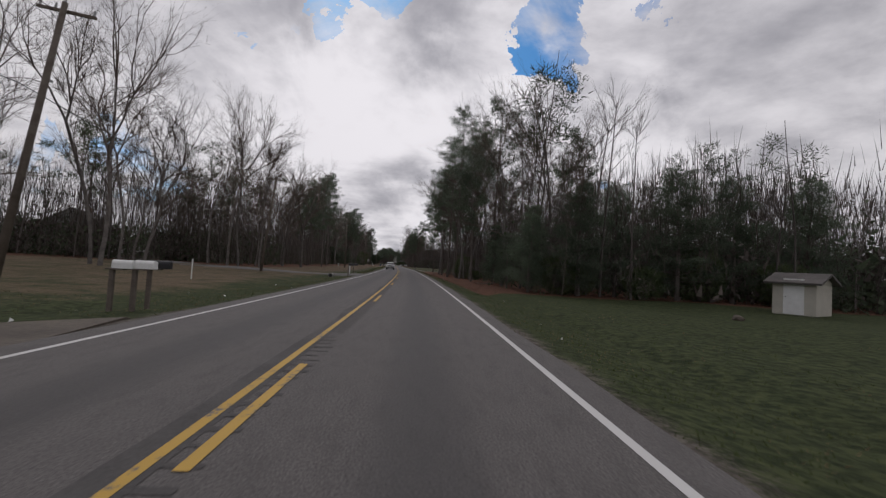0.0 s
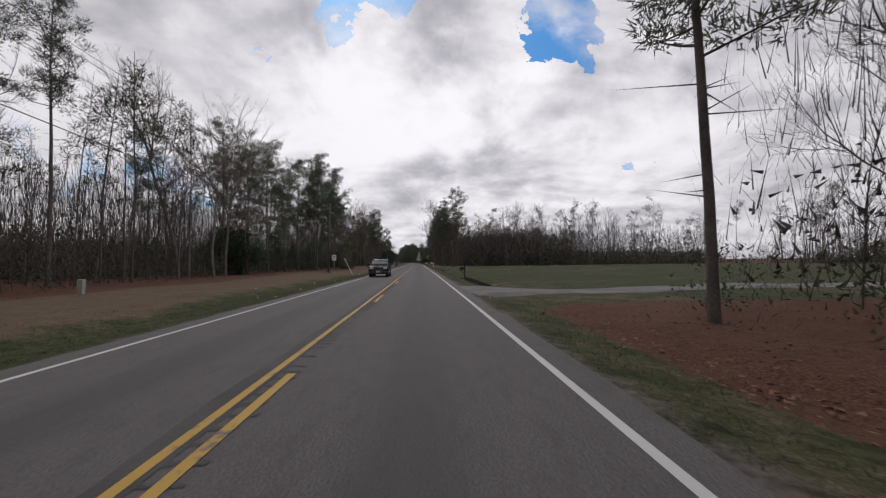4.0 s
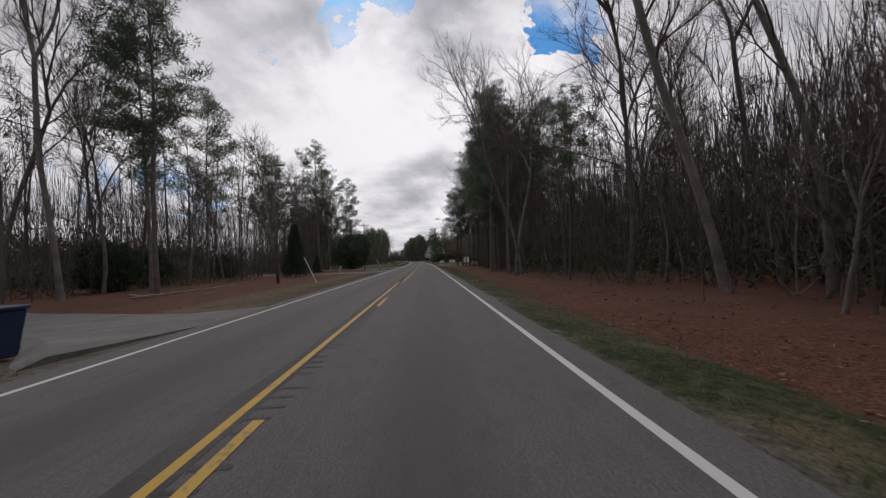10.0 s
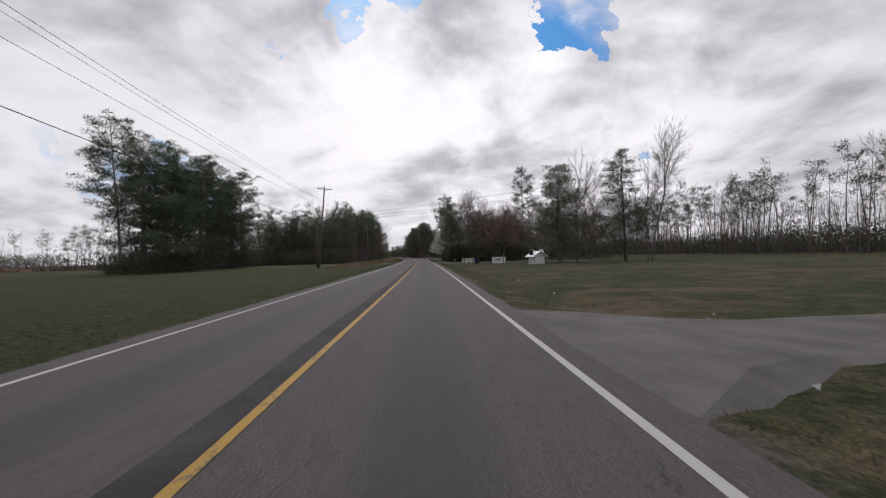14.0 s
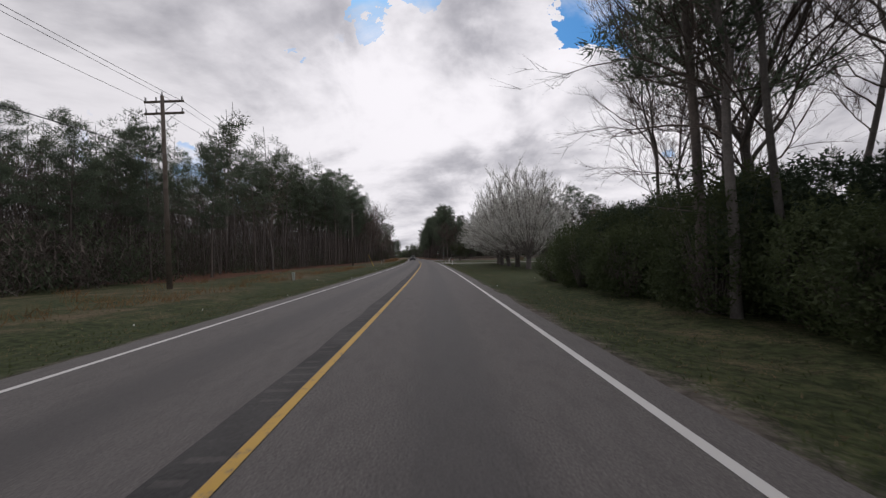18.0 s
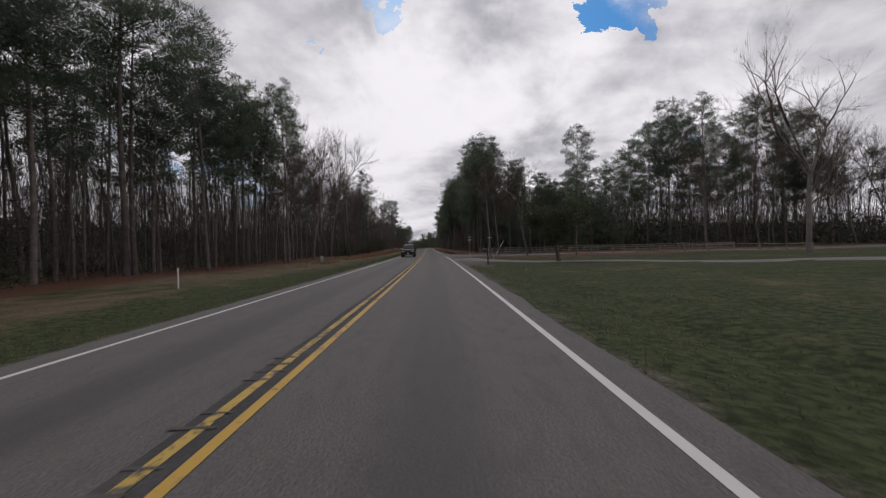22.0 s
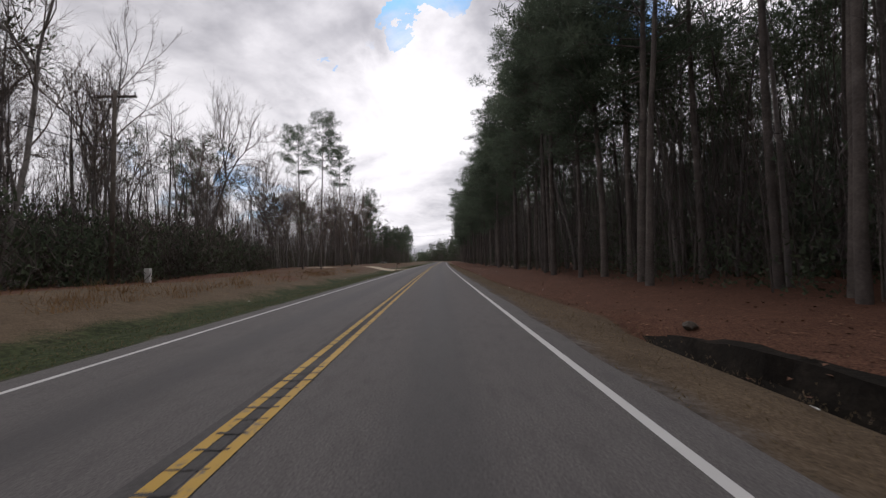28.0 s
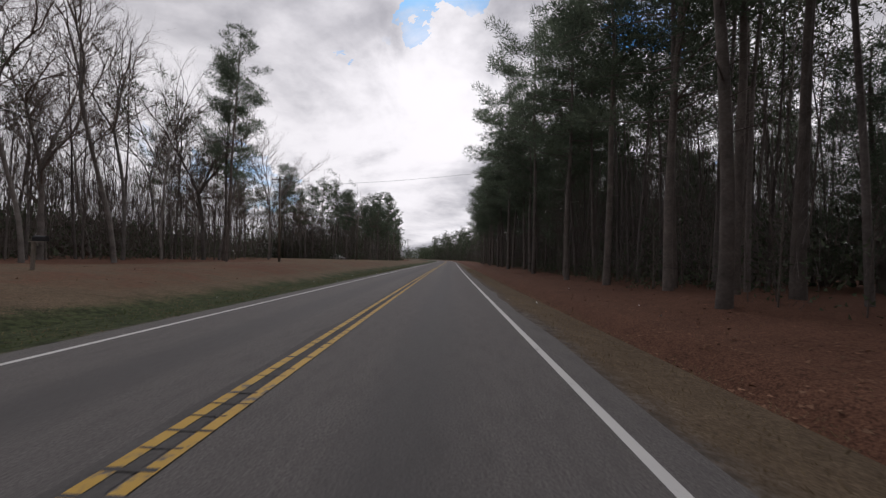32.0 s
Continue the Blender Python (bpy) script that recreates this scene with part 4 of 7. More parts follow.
def bush(seed, height, width, stems=26, leaves=520, leaf=(0.13, 0.07), floor=0.05, cone=False):
    """A leafy shrub or cedar: stems from the ground and a dense uneven skin of leaves."""
    rng = np.random.default_rng(seed)
    wood, leafp = Pile(), Pile()
    a = rng.uniform(0, 6.28, stems)
    top = np.stack([np.cos(a) * width * rng.uniform(0.1, 0.42, stems), np.sin(a) * width * rng.uniform(0.1, 0.42, stems), height * rng.uniform(0.45, 0.9, stems)], -1)
    if cone:
        top[:, :2] *= (1 - top[:, 2:] / height)
    spikes(wood, top * [0.12, 0.12, 0] + [0, 0, -0.2], top, 0.02 + 0.012 * height * 0.5)
    lumps = rng.uniform(0.75, 1.25, 40)
    dirs = unit(rng, 40)
    w = unit(rng, leaves)
    near = np.argmax(w @ dirs.T, 1)
    r = lumps[near] * rng.uniform(0.55, 1.0, leaves) ** 0.5
    zz = rng.uniform(floor, 1, leaves) if cone else np.clip((w[:, 2] * r * 0.5 + 0.5), floor, 1.15)
    if cone:
        ang = rng.uniform(0, 6.28, leaves)
        ra = width * 0.5 * (1 - zz) ** 0.75 * (0.62 + 0.38 * rng.random(leaves)) * (0.85 + 0.25 * np.sin(ang * 3 + zz * 9)) + 0.04
        at = np.stack([np.cos(ang) * ra, np.sin(ang) * ra, zz * height], -1)
    else:
        at = np.stack([w[:, 0] * r * width * 0.5, w[:, 1] * r * width * 0.5, zz * height], -1)
    k = 4
    at = np.repeat(at, k, 0) + rng.normal(size=(leaves * k, 3)) * leaf[0] * 0.6
    blades(leafp, at, (unit(rng, len(at)) + [0, 0, 0.2]) * leaf[0] * rng.uniform(0.6, 1.4, (len(at), 1)), leaf[1], rng)
    return wood, None, leafp


def shelve(name, piles, mats, label, category, names=("trunk", "crown", "foliage")):
    """Turns piles into a thing kept aside as the pattern for copies."""
    top = new(name)
    for pile, mat, part_name in zip(piles, mats, names):
        if pile is not None and pile.n:
            ob = new(part_name, pile.mesh(part_name, mat))
            ob.parent = top
    tagged(top, label, category)
    return top


PLACED = {}


def plant(pattern, s, d, scale=1.0, turn=None, label="", group="", sink=0.05, lean=(0, 0), wide=1.0):
    """Sets the pattern itself down the first time, a copy after that."""
    rng = random.Random(int(s * 37 + d * 101))
    m = at_pose(s, d, rng.uniform(0, 360) if turn is None else turn, 1.0, sink, lean) @ Matrix.Diagonal((scale * wide * rng.uniform(0.95, 1.08), scale * wide * rng.uniform(0.95, 1.08), scale, 1))
    if pattern.name not in PLACED:
        PLACED[pattern.name] = True
        pattern.matrix_world = m
        ob = pattern
    else:
        ob = copy_thing(pattern, Matrix.Identity(4))
        ob.matrix_world = m
    if label or group:
        tagged(ob, label, group=group)
    return ob


PINES = [shelve("pine_tree", pine_tree(20 + k, h, b, r, li, 4.4, 78, tr), (BARK_PINE, NEEDLES, None), "tall pine with a bare trunk and ragged crown", "pine tree")
         for k, (h, b, r, li, tr) in enumerate(((23, 0.5, 0.14, 44, 0.155), (25, 0.6, 0.13, 38, 0.175), (21, 0.42, 0.15, 50, 0.145), (24, 0.66, 0.13, 32, 0.15), (20, 0.34, 0.15, 54, 0.135)))]
FULL_PINES = [shelve("pine_tree", pine_tree(40 + k, h, 0.1, 0.23, 120, 3.8, 84, 0.22, True, (0.38, 0.06), 0.9, 3), (BARK_PINE, NEEDLES, None), "dense pine, green almost to the ground", "pine tree") for k, h in enumerate((21, 17))]
BARES = [shelve("bare_tree", bare_tree(60 + k, h, f, le, tr, 3, 6, w), (BARK_BARE, TWIG, None), "leafless hardwood with a grey trunk", "tree")
         for k, (h, f, le, tr, w) in enumerate(((22, 0.36, 3, 0.15, 0.85), (20, 0.5, 2, 0.13, 0.75), (24, 0.52, 3, 0.15, 0.72), (18, 0.3, 3, 0.14, 0.95), (16, 0.42, 2, 0.1, 0.8)))]
OAKS = [shelve("bare_tree", bare_tree(80 + k, 20, 0.36, 3, 0.22, 3, 6, 1.0), (BARK_BARE, TWIG, None), "broad leafless oak with crooked limbs", "tree") for k in range(2)]
PEAR = [shelve("pear_tree", pear_tree(90 + k), (BARK_BARE, PEAR_TWIG, BLOSSOM), "pear tree in pale blossom with a dark trunk", "tree") for k in range(2)]
MAPLE = [shelve("maple_tree", bare_tree(95, 13, 0.2, 4, 0.17, 3, 6, 0.95, leaf_n=2, leaf_w=0.07), (BARK_BARE, TWIG, RED_BUD), "maple hazed with red buds", "tree")]
CEDARS = [shelve("cedar_tree", bush(110 + k, h, w, 18, 3400, (0.2, 0.075), 0.03, True), (BARK_PINE, None, CEDAR), "dark dense cedar, green to the ground", "cedar tree", ("trunk", "bough", "foliage")) for k, (h, w) in enumerate(((6.5, 3.6), (8.5, 5.5)))]
ROUND = [shelve("holly_tree", bush(115 + k, h, w, 40, 6200, (0.24, 0.12), 0.02), (BARK_PINE, None, CEDAR), "great rounded dark evergreen, leafy to the ground", "holly tree", ("trunk", "bough", "foliage")) for k, (h, w) in enumerate(((8.0, 8.6), (6.5, 7.0)))]
SHRUBS = [shelve("shrub", bush(120 + k, h, w, 60, 1700, (0.13, 0.065)), (BARK_PINE, None, LEAF_GREEN), "broad-leaved green shrub at the wood's edge", "shrub", ("stem_base", "bough", "foliage")) for k, (h, w) in enumerate(((3.0, 3.2), (4.2, 3.6), (2.0, 2.6)))]

# trees that stand out, one by one
EDGE = "trees along the road"
for s, d, k, sc in ((36, -24, 0, 1.12), (38.5, -26.5, 2, 1.02), (33, -31, 0, 1.1), (42.5, -24.5, 3, 1.1), (29, -35, 2, 1.0), (46, -29, 1, 1.1), (54, -20, 1, 1.0), (57, -18.5, 4, 1.25), (62, -24.5, 2, 1.05), (66, -29, 0, 0.95), (60, -36, 3, 1.1), (69, -23, 3, 0.95), (73, -30, 1, 0.9), (24, -44, 2, 1.1), (16, -50, 0, 1.1)):
    plant(BARES[k], s, d, sc, group=EDGE)
plant(OAKS[0], 76.4, -17.6, 1.0, group=EDGE)
plant(OAKS[1], 79, -21.5, 1.05, group=EDGE)
for s, d, k, sc in ((95.5, -20.5, 0, 0.82), (93.5, -17, 2, 0.9), (118.9, -20, 1, 1.02), (115, -24, 0, 1.0), (112, -19, 3, 1.0), (191, -20.5, 2, 1.2), (202, -19, 2, 1.17), (204, -24, 0, 1.08), (239, -27, 1, 1.0), (275, -15.7, 2, 1.12), (278, -18, 4, 1.1), (347, -17, 2, 1.0), (333, -20, 1, 1.05), (119, -29, 4, 1.1)):
    plant(PINES[k], s, d, sc, group=EDGE)
for s, d, k, sc in ((220, -17.3, 1, 0.95), (219, -21, 3, 0.95), (232, -36, 0, 1.1), (251.5, -20.4, 0, 0.98), (260, -24.8, 2, 1.0), (259.4, -20.7, 4, 1.0)):
    plant(BARES[k], s, d, sc, group=EDGE)
plant(ROUND[1], 163, -26.5, 1.05, label="dark rounded cedar beyond the ditch")
plant(CEDARS[0], 300.5, -14.8, 1.0)
plant(CEDARS[0], 322, -17.6, 0.5, label="small dark cedar beside the driveway")
plant(ROUND[0], 345.5, -15.2, 1.0, label="huge rounded dark holly beside the driveway")
plant(SHRUBS[1], 203, -16.2, 1.6, label="spreading evergreen shrub in the yard")
for s, d, sc in ((226, -24, 0.5), (234, -27, 0.45), (243, -24, 0.55), (252, -29, 0.5), (268, -28, 0.5), (282, -24, 0.6), (290, -26, 0.55), (214, -27, 0.5), (206, -28, 0.55), (246, -33, 0.6), (262, -35, 0.6), (296, -30, 0.6), (308, -27, 0.5)):
    plant(ROUND[1], s, d, sc, label="dark evergreen in the yard woods", group="yard evergreens")
# right-hand side
for s, d, k, sc in ((80.4, 8.4, 2, 0.95), (68, 8, 0, 1.0), (63.4, 8.8, 1, 1.05), (109.8, 9.3, 4, 1.05), (95.8, 10.1, 1, 1.0), (50.5, 9.0, 4, 0.85), (245, 10.8, 4, 1.15), (240, 10.2, 2, 0.95), (295, 9.3, 4, 1.05), (297.8, 10.7, 0, 1.0), (246, 15.7, 1, 1.1)):
    plant(PINES[k], s, d, sc, group=EDGE)
for s, d, k, sc, lean in ((59.6, 8.8, 1, 1.0, (0, -6)), (60, 9.5, 4, 0.9, (0, -3)), (86.2, 8.4, 2, 1.0, (0, -5)), (87, 10.1, 1, 1.0, (0, 0)), (86.3, 13.5, 0, 1.0, (0, -3)), (41, 10.6, 0, 0.9, (0, 0)), (37, 12, 1, 0.9, (0, -4)), (274, 14.9, 3, 1.2, (0, 0)), (270, 13, 0, 1.1, (0, -2)), (261.8, 12.4, 2, 1.15, (0, -6)), (265, 17.3, 1, 1.1, (0, -3)), (260.5, 15, 2, 1.1, (0, -4)), (281.3, 9.6, 2, 0.9, (0, -5)), (281.8, 9.2, 1, 0.9, (0, 3)), (284.8, 9.2, 4, 1.1, (0, 0)), (327.8, 9.6, 4, 1.15, (0, -5))):
    plant(BARES[k], s, d, sc, group=EDGE, lean=lean)
for s, d, k, sc in ((341.6, 14.3, 0, 0.85), (340, 17, 2, 0.9), (436, 24, 0, 0.9), (594, 21, 2, 0.8)):
    plant(PINES[k], s, d, sc, group=EDGE)
for s, d, k, sc in ((344, 9.3, 4, 0.85), (343.6, 10.6, 2, 0.85), (342.9, 12.1, 4, 0.95), (346.1, 16.7, 2, 0.9)):
    plant(PINES[k], s, d, sc, group=EDGE, wide=1.35)
for s, d, k, sc in ((350, -22.5, 1, 1.1), (353, -26, 0, 1.1), (352, -30, 2, 1.1), (356, -20, 3, 1.15), (358, -24, 1, 1.05), (348.5, -34, 0, 1.1), (360, -19, 4, 1.2)):
    plant(BARES[k], s, d, sc, group=EDGE)
for s, d, k, sc in ((359.5, -21.5, 4, 0.7), (362, -18.5, 4, 0.65)):
    plant(PINES[k], s, d, sc, group=EDGE)
plant(FULL_PINES[1], 413.5, 24.5, 0.95, label="great dark evergreen on the lawn, green to the ground", wide=1.5)
plant(FULL_PINES[0], 410, 34, 0.85, label="great dark evergreen on the lawn, green to the ground", wide=1.4)
for s, d, sc in ((434.5, 19.5, 0.98), (439.5, 17, 0.9), (442, 20, 1.0), (446, 23, 1.0), (437, 26, 1.05), (431, 30, 1.1), (428, 36, 1.1), (441, 32, 1.1)):
    plant(MAPLE[0], s, d, sc, group="red-budded trees", wide=1.25)
for s, d, k, sc in ((441.8, 11.6, 1, 0.72), (453.4, 8.7, 0, 0.8), (453, 9.6, 4, 1.0), (452.4, 11.0, 2, 0.8), (450, 13, 2, 0.8), (440, 21, 4, 0.9), (415, 28, 0, 0.9), (420, 32, 3, 0.9), (428, 30, 1, 0.9), (406, 36, 2, 0.9), (414, 40, 0, 0.85)):
    plant(BARES[k], s, d, sc, group=EDGE)
plant(FULL_PINES[1], 444, 9.0, 0.82, group=EDGE, wide=1.2)
plant(PINES[4], 454.5, 8.6, 0.85, group=EDGE, wide=1.3)
for s, d, k, sc in ((457, 12.5, 0, 0.72), (461.5, 15.5, 1, 0.75), (449, 14.5, 1, 0.7), (453, 16.5, 0, 0.75)):
    plant(OAKS[k], s, d, sc, group=EDGE)
for s, d, k, sc in ((456.5, 11.2, 4, 0.95), (459.5, 13, 0, 0.75), (455, 14, 3, 0.85), (462.5, 12.2, 4, 0.9), (449, 11.6, 1, 0.75), (458, 16, 2, 0.75), (465, 14.5, 0, 0.7)):
    plant(BARES[k], s, d, sc, group=EDGE)
for k, (s, d) in enumerate(((488, 12.0), (494, 12.2), (500, 12.4), (505.8, 12.5), (511, 13), (517, 14), (523, 15.5))):
    plant(PEAR[k % 2], s, d, 1.12 + 0.05 * math.sin(k * 2), group="row of pear trees", wide=1.2)
plant(CEDARS[1], 495.2, 29, 0.78, label="clipped dark cedar before the brick house")
plant(OAKS[0], 580, 40, 1.15)
for k in range(16):
    plant(BARES[(k * 2) % 5], 613 + 9 * abs(math.sin(k * 1.1)), 52 + 3.7 * k, 1.05 + 0.1 * math.sin(k * 2.6), group=EDGE)
for k in range(20):
    plant(PINES[(k * 3) % 5], 619 + 5 * abs(math.sin(k * 1.3)), 17 + 3.3 * k, (0.7 if k < 8 else 1.2) + 0.1 * math.sin(k * 2.1), group="pines beyond the side road", wide=1.15)
plant(OAKS[1], 509, 40, 0.62)
SPREADING = shelve("pine_tree", bare_tree(97, 6.6, 0.3, 4, 0.2, 3, 6, 1.3, leaf_n=2, leaf_w=0.13, twig=(0.5, 0.02)), (BARK_PINE, BARK_PINE, LEAF_GREEN), "low spreading evergreen with a stout trunk on the lawn", "tree")
plant(SPREADING, 577.5, 13.4, 1.0)
plant(BARES[4], 595.8, 9.6, 1.0, group=EDGE)
plant(BARES[4], 599, 11.3, 0.95, group=EDGE)
plant(BARES[3], 599, 15.6, 0.9, group=EDGE)
for s, d, k, sc in ((626, 15.5, 0, 1.08), (620.5, 19, 1, 0.98), (620, 24, 0, 0.74), (618.5, 30, 1, 0.9), (619, 37, 0, 0.75), (640, 15, 0, 1.0), (658, 16, 0, 1.0), (676, 17, 0, 1.0), (830, 16, 0, 1.0)):
    plant(FULL_PINES[k], s, d, sc, group="pines at the side road")
for s, d, k, sc in ((679.9, 10.5, 3, 1.0), (682, 11.3, 1, 1.0), (678.1, 10.2, 3, 0.95), (695.8, 13.1, 0, 1.0), (693.1, 12.9, 1, 1.0), (709, 11.0, 4, 1.05), (702.4, 14.8, 1, 1.0), (692.2, 12.2, 3, 1.0), (717.3, 10.9, 1, 1.05), (719.8, 12, 0, 1.1), (720.9, 11.6, 1, 1.0), (726.3, 12.3, 3, 1.0), (743, 13.2, 3, 1.1), (746, 12.6, 1, 1.1), (752.5, 13, 0, 1.05), (755, 15.5, 1, 1.0), (762, 13, 3, 1.0), (772.6, 13.7, 3, 1.1), (777, 15, 1, 1.15), (779, 16.4, 0, 1.1), (785, 15.8, 1, 1.1), (794.8, 14.2, 3, 1.1), (797, 13.4, 1, 1.1), (801, 13.2, 0, 1.15)):
    plant(PINES[k], s, d, sc, group="roadside pines")
for s, d, sc in ((31.5, 10.5, 0.36), (34, 11.5, 0.42), (30.5, 14, 0.5), (32.5, 18, 0.55), (30.5, 22, 0.6), (38, 10.4, 0.3), (44, 10.3, 0.28), (31, 27, 0.6), (437.5, 13.2, 0.3), (30.5, 33, 0.6), (48, 11.5, 0.4)):
    plant(FULL_PINES[1], s, d, sc, label="young pine, green to the ground", group="young pines", wide=1.3)
for k in range(22):
    plant((BARES + PINES[3:4])[(k * 4) % 6], 599 + 3.1 * k, -19.6 - 2.6 * abs(math.sin(k * 1.9)), 0.95 + 0.12 * math.sin(k * 2.7), group=EDGE)
for s, d, k, sc in ((172, -27.5, 2, 1.0), (177, -26, 0, 1.05), (182, -24.5, 4, 1.0), (187, -23.5, 2, 1.1), (196, -22, 0, 1.05), (208, -21.5, 4, 1.0), (169, -30, 1, 1.0)):
    plant(PINES[k], s, d, sc, group=EDGE, wide=1.2)
for s, d, sc in ((174, -26.5, 0.4), (180, -25.5, 0.45), (185, -24, 0.35), (193, -22.5, 0.4), (199, -22.8, 0.45), (168, -27.5, 0.4)):
    plant(FULL_PINES[1], s, d, sc, label="young pine, green to the ground", group="young pines", wide=1.5)
for k in range(17):
    plant((PINES[0], PINES[2], PINES[1])[k % 3], 545 + 3.2 * k, -20.5 - 3.5 * abs(math.sin(k * 2.0)), 0.98 + 0.08 * math.sin(k * 1.7), group="pines in the woods", wide=1.25)
# a thin row of pines across the field, then the corner of the next wood
for k in range(13):
    s_r, d_r = 412 + 3.5 * k, -45.5 + 1.6 * math.sin(k * 2.3)
    plant((PINES[4], FULL_PINES[1], PINES[2], FULL_PINES[0])[k % 4] if k < 14 else FULL_PINES[1], s_r, d_r, (1.2, 1.2, 1.1, 1.0)[k % 4], group="field row of pines", wide=1.45)
for s_r, d_r, k, sc in ((471, -42, 1, 0.72), (473, -36, 0, 0.68), (472, -30, 1, 0.66), (475, -25, 1, 0.64), (480, -22.5, 1, 0.66), (488, -21.5, 1, 0.7), (476, -31, 0, 0.68), (479, -38, 1, 0.72), (484, -27, 0, 0.7)):
    plant((PINES[2], PINES[4])[k], s_r, d_r, sc, group="pines at the field corner", wide=1.25)
for k in range(34):
    plant((PINES[2], PINES[4], PINES[0])[k % 3], 702 + 6.1 * k, 11.6 + 0.9 * math.sin(k * 2.4), 1.12 + 0.1 * math.sin(k * 1.7), group="roadside pines", wide=1.3)
for k in range(2, 9):
    plant((PINES[2], PINES[0], PINES[4])[k % 3], 304 + 2.8 * k, 10.2 + 4.5 * abs(math.sin(k * 2.2)), 1.05 + 0.08 * math.sin(k * 1.7), group=EDGE, wide=1.25)
for s, d, sc in ((622.5, 13.5, 1.15), (625, 12.2, 1.1), (631, 12.4, 1.2), (637, 12.0, 1.1), (644, 12.6, 1.15), (651, 12.2, 1.2)):
    plant(PINES[4 if s % 2 else 2], s, d, sc, group="roadside pines", wide=1.25)
for k in range(52):
    s_y = 634 + 5.1 * k
    plant(FULL_PINES[1], s_y, float(wood_edge(s_y, True)) + 8 + 13 * abs(math.sin(k * 1.7)), 0.72 + 0.16 * math.sin(k * 2.3), label="young pine, green to the ground", group="young pines", wide=1.25)
for k in range(9):
    plant((PINES[4], PINES[2])[k % 2], 297 + 4.4 * k, 11.5 + 9 * abs(math.sin(k * 1.9)), 0.98 + 0.08 * math.sin(k * 1.3), group=EDGE, wide=1.15)
# far left stretch
for s, d, k, sc in ((746, -16.5, 3, 1.0), (778, -21, 3, 1.16), (826, -23, 1, 1.05), (829, -25, 2, 1.1), (748, -20, 3, 0.95), (892, -18, 0, 0.8), (897, -21, 4, 0.9), (904, -17, 2, 0.95), (912, -19, 4, 1.0), (886, -25, 2, 0.85), (938, -20, 4, 1.0), (675, -20, 4, 0.95), (610, -22, 1, 1.0), (597.6, -18.5, 1, 1.0)):
    plant(PINES[k], s, d, sc, group=EDGE)
for s, d, k, sc in ((663, -24, 0, 0.95), (668, -26, 2, 0.9), (700, -30, 0, 1.0), (715, -33, 3, 1.0), (766, -31, 0, 1.05), (788, -27, 2, 1.0), (798, -28, 0, 1.0), (806, -25, 1, 1.05), (793, -31, 3, 1.0), (812, -24, 2, 1.0), (820, -26, 0, 0.95), (781, -30, 1, 1.0), (637, -22, 1, 1.0), (629, -24, 2, 0.95)):
    plant(BARES[k], s, d, sc, group=EDGE)
for s, d, sc in ((690, -26, 0.9), (795, -21.5, 1.1), (783, -33, 1.1), (830, -28, 1.1), (812, -30, 1.0), (733, -29, 0.95), (770, -33, 1.05)):
    plant(OAKS[int(s) % 2], s, d, sc, group=EDGE)


def pine_share(s, right):
    if right:
        return np.interp(s, [-80, 50, 115, 230, 290, 310, 350, 450, 600, 620, 1650], [0.25, 0.3, 0.5, 0.15, 0.25, 0.8, 0.7, 0.6, 0.8, 0.92, 0.9])
    return np.interp(s, [-80, 90, 110, 160, 180, 300, 340, 440, 446, 600, 610, 700, 850, 880, 1650], [0.3, 0.35, 0.6, 0.6, 0.35, 0.4, 0.6, 0.8, 0.95, 0.95, 0.25, 0.15, 0.2, 0.75, 0.8])


def fits(s, d):
    """Whether a wood tree may stand here."""
    right = d > 0
    if abs(d) < wood_edge(s, right):
        return False
    for s0, d0, r in ((82, -58, 11), (238, -56, 9), (279, -48, 7), (365, -62, 8), (358, 44, 8), (535, 62, 11), (745, 30, 14), (793, 26, 11), (816, 40, 12), (222, -24, 4), (268, -24, 4)):
        if math.hypot(s - s0, d - d0) < r:
            return False
    for (s0, d0), (s1, d1) in (((49, -10), (78, -50)), ((216, -10), (232, -40)), ((261, -10), (276, -42)), ((311, -10), (334, -44)), ((339, -10), (341, -44)), ((223, 10), (228.5, 110)), ((121, 10), (126, 70)), ((765, -15), (792, -56)), ((601, 9), (594, 90)), ((609, 9), (598, 90))):
        u = max(0, min(1, ((s - s0) * (s1 - s0) + (d - d0) * (d1 - d0)) / ((s1 - s0) ** 2 + (d1 - d0) ** 2)))
        if math.hypot(s - s0 - u * (s1 - s0), d - d0 - u * (d1 - d0)) < 3.0:
            return False
    return True


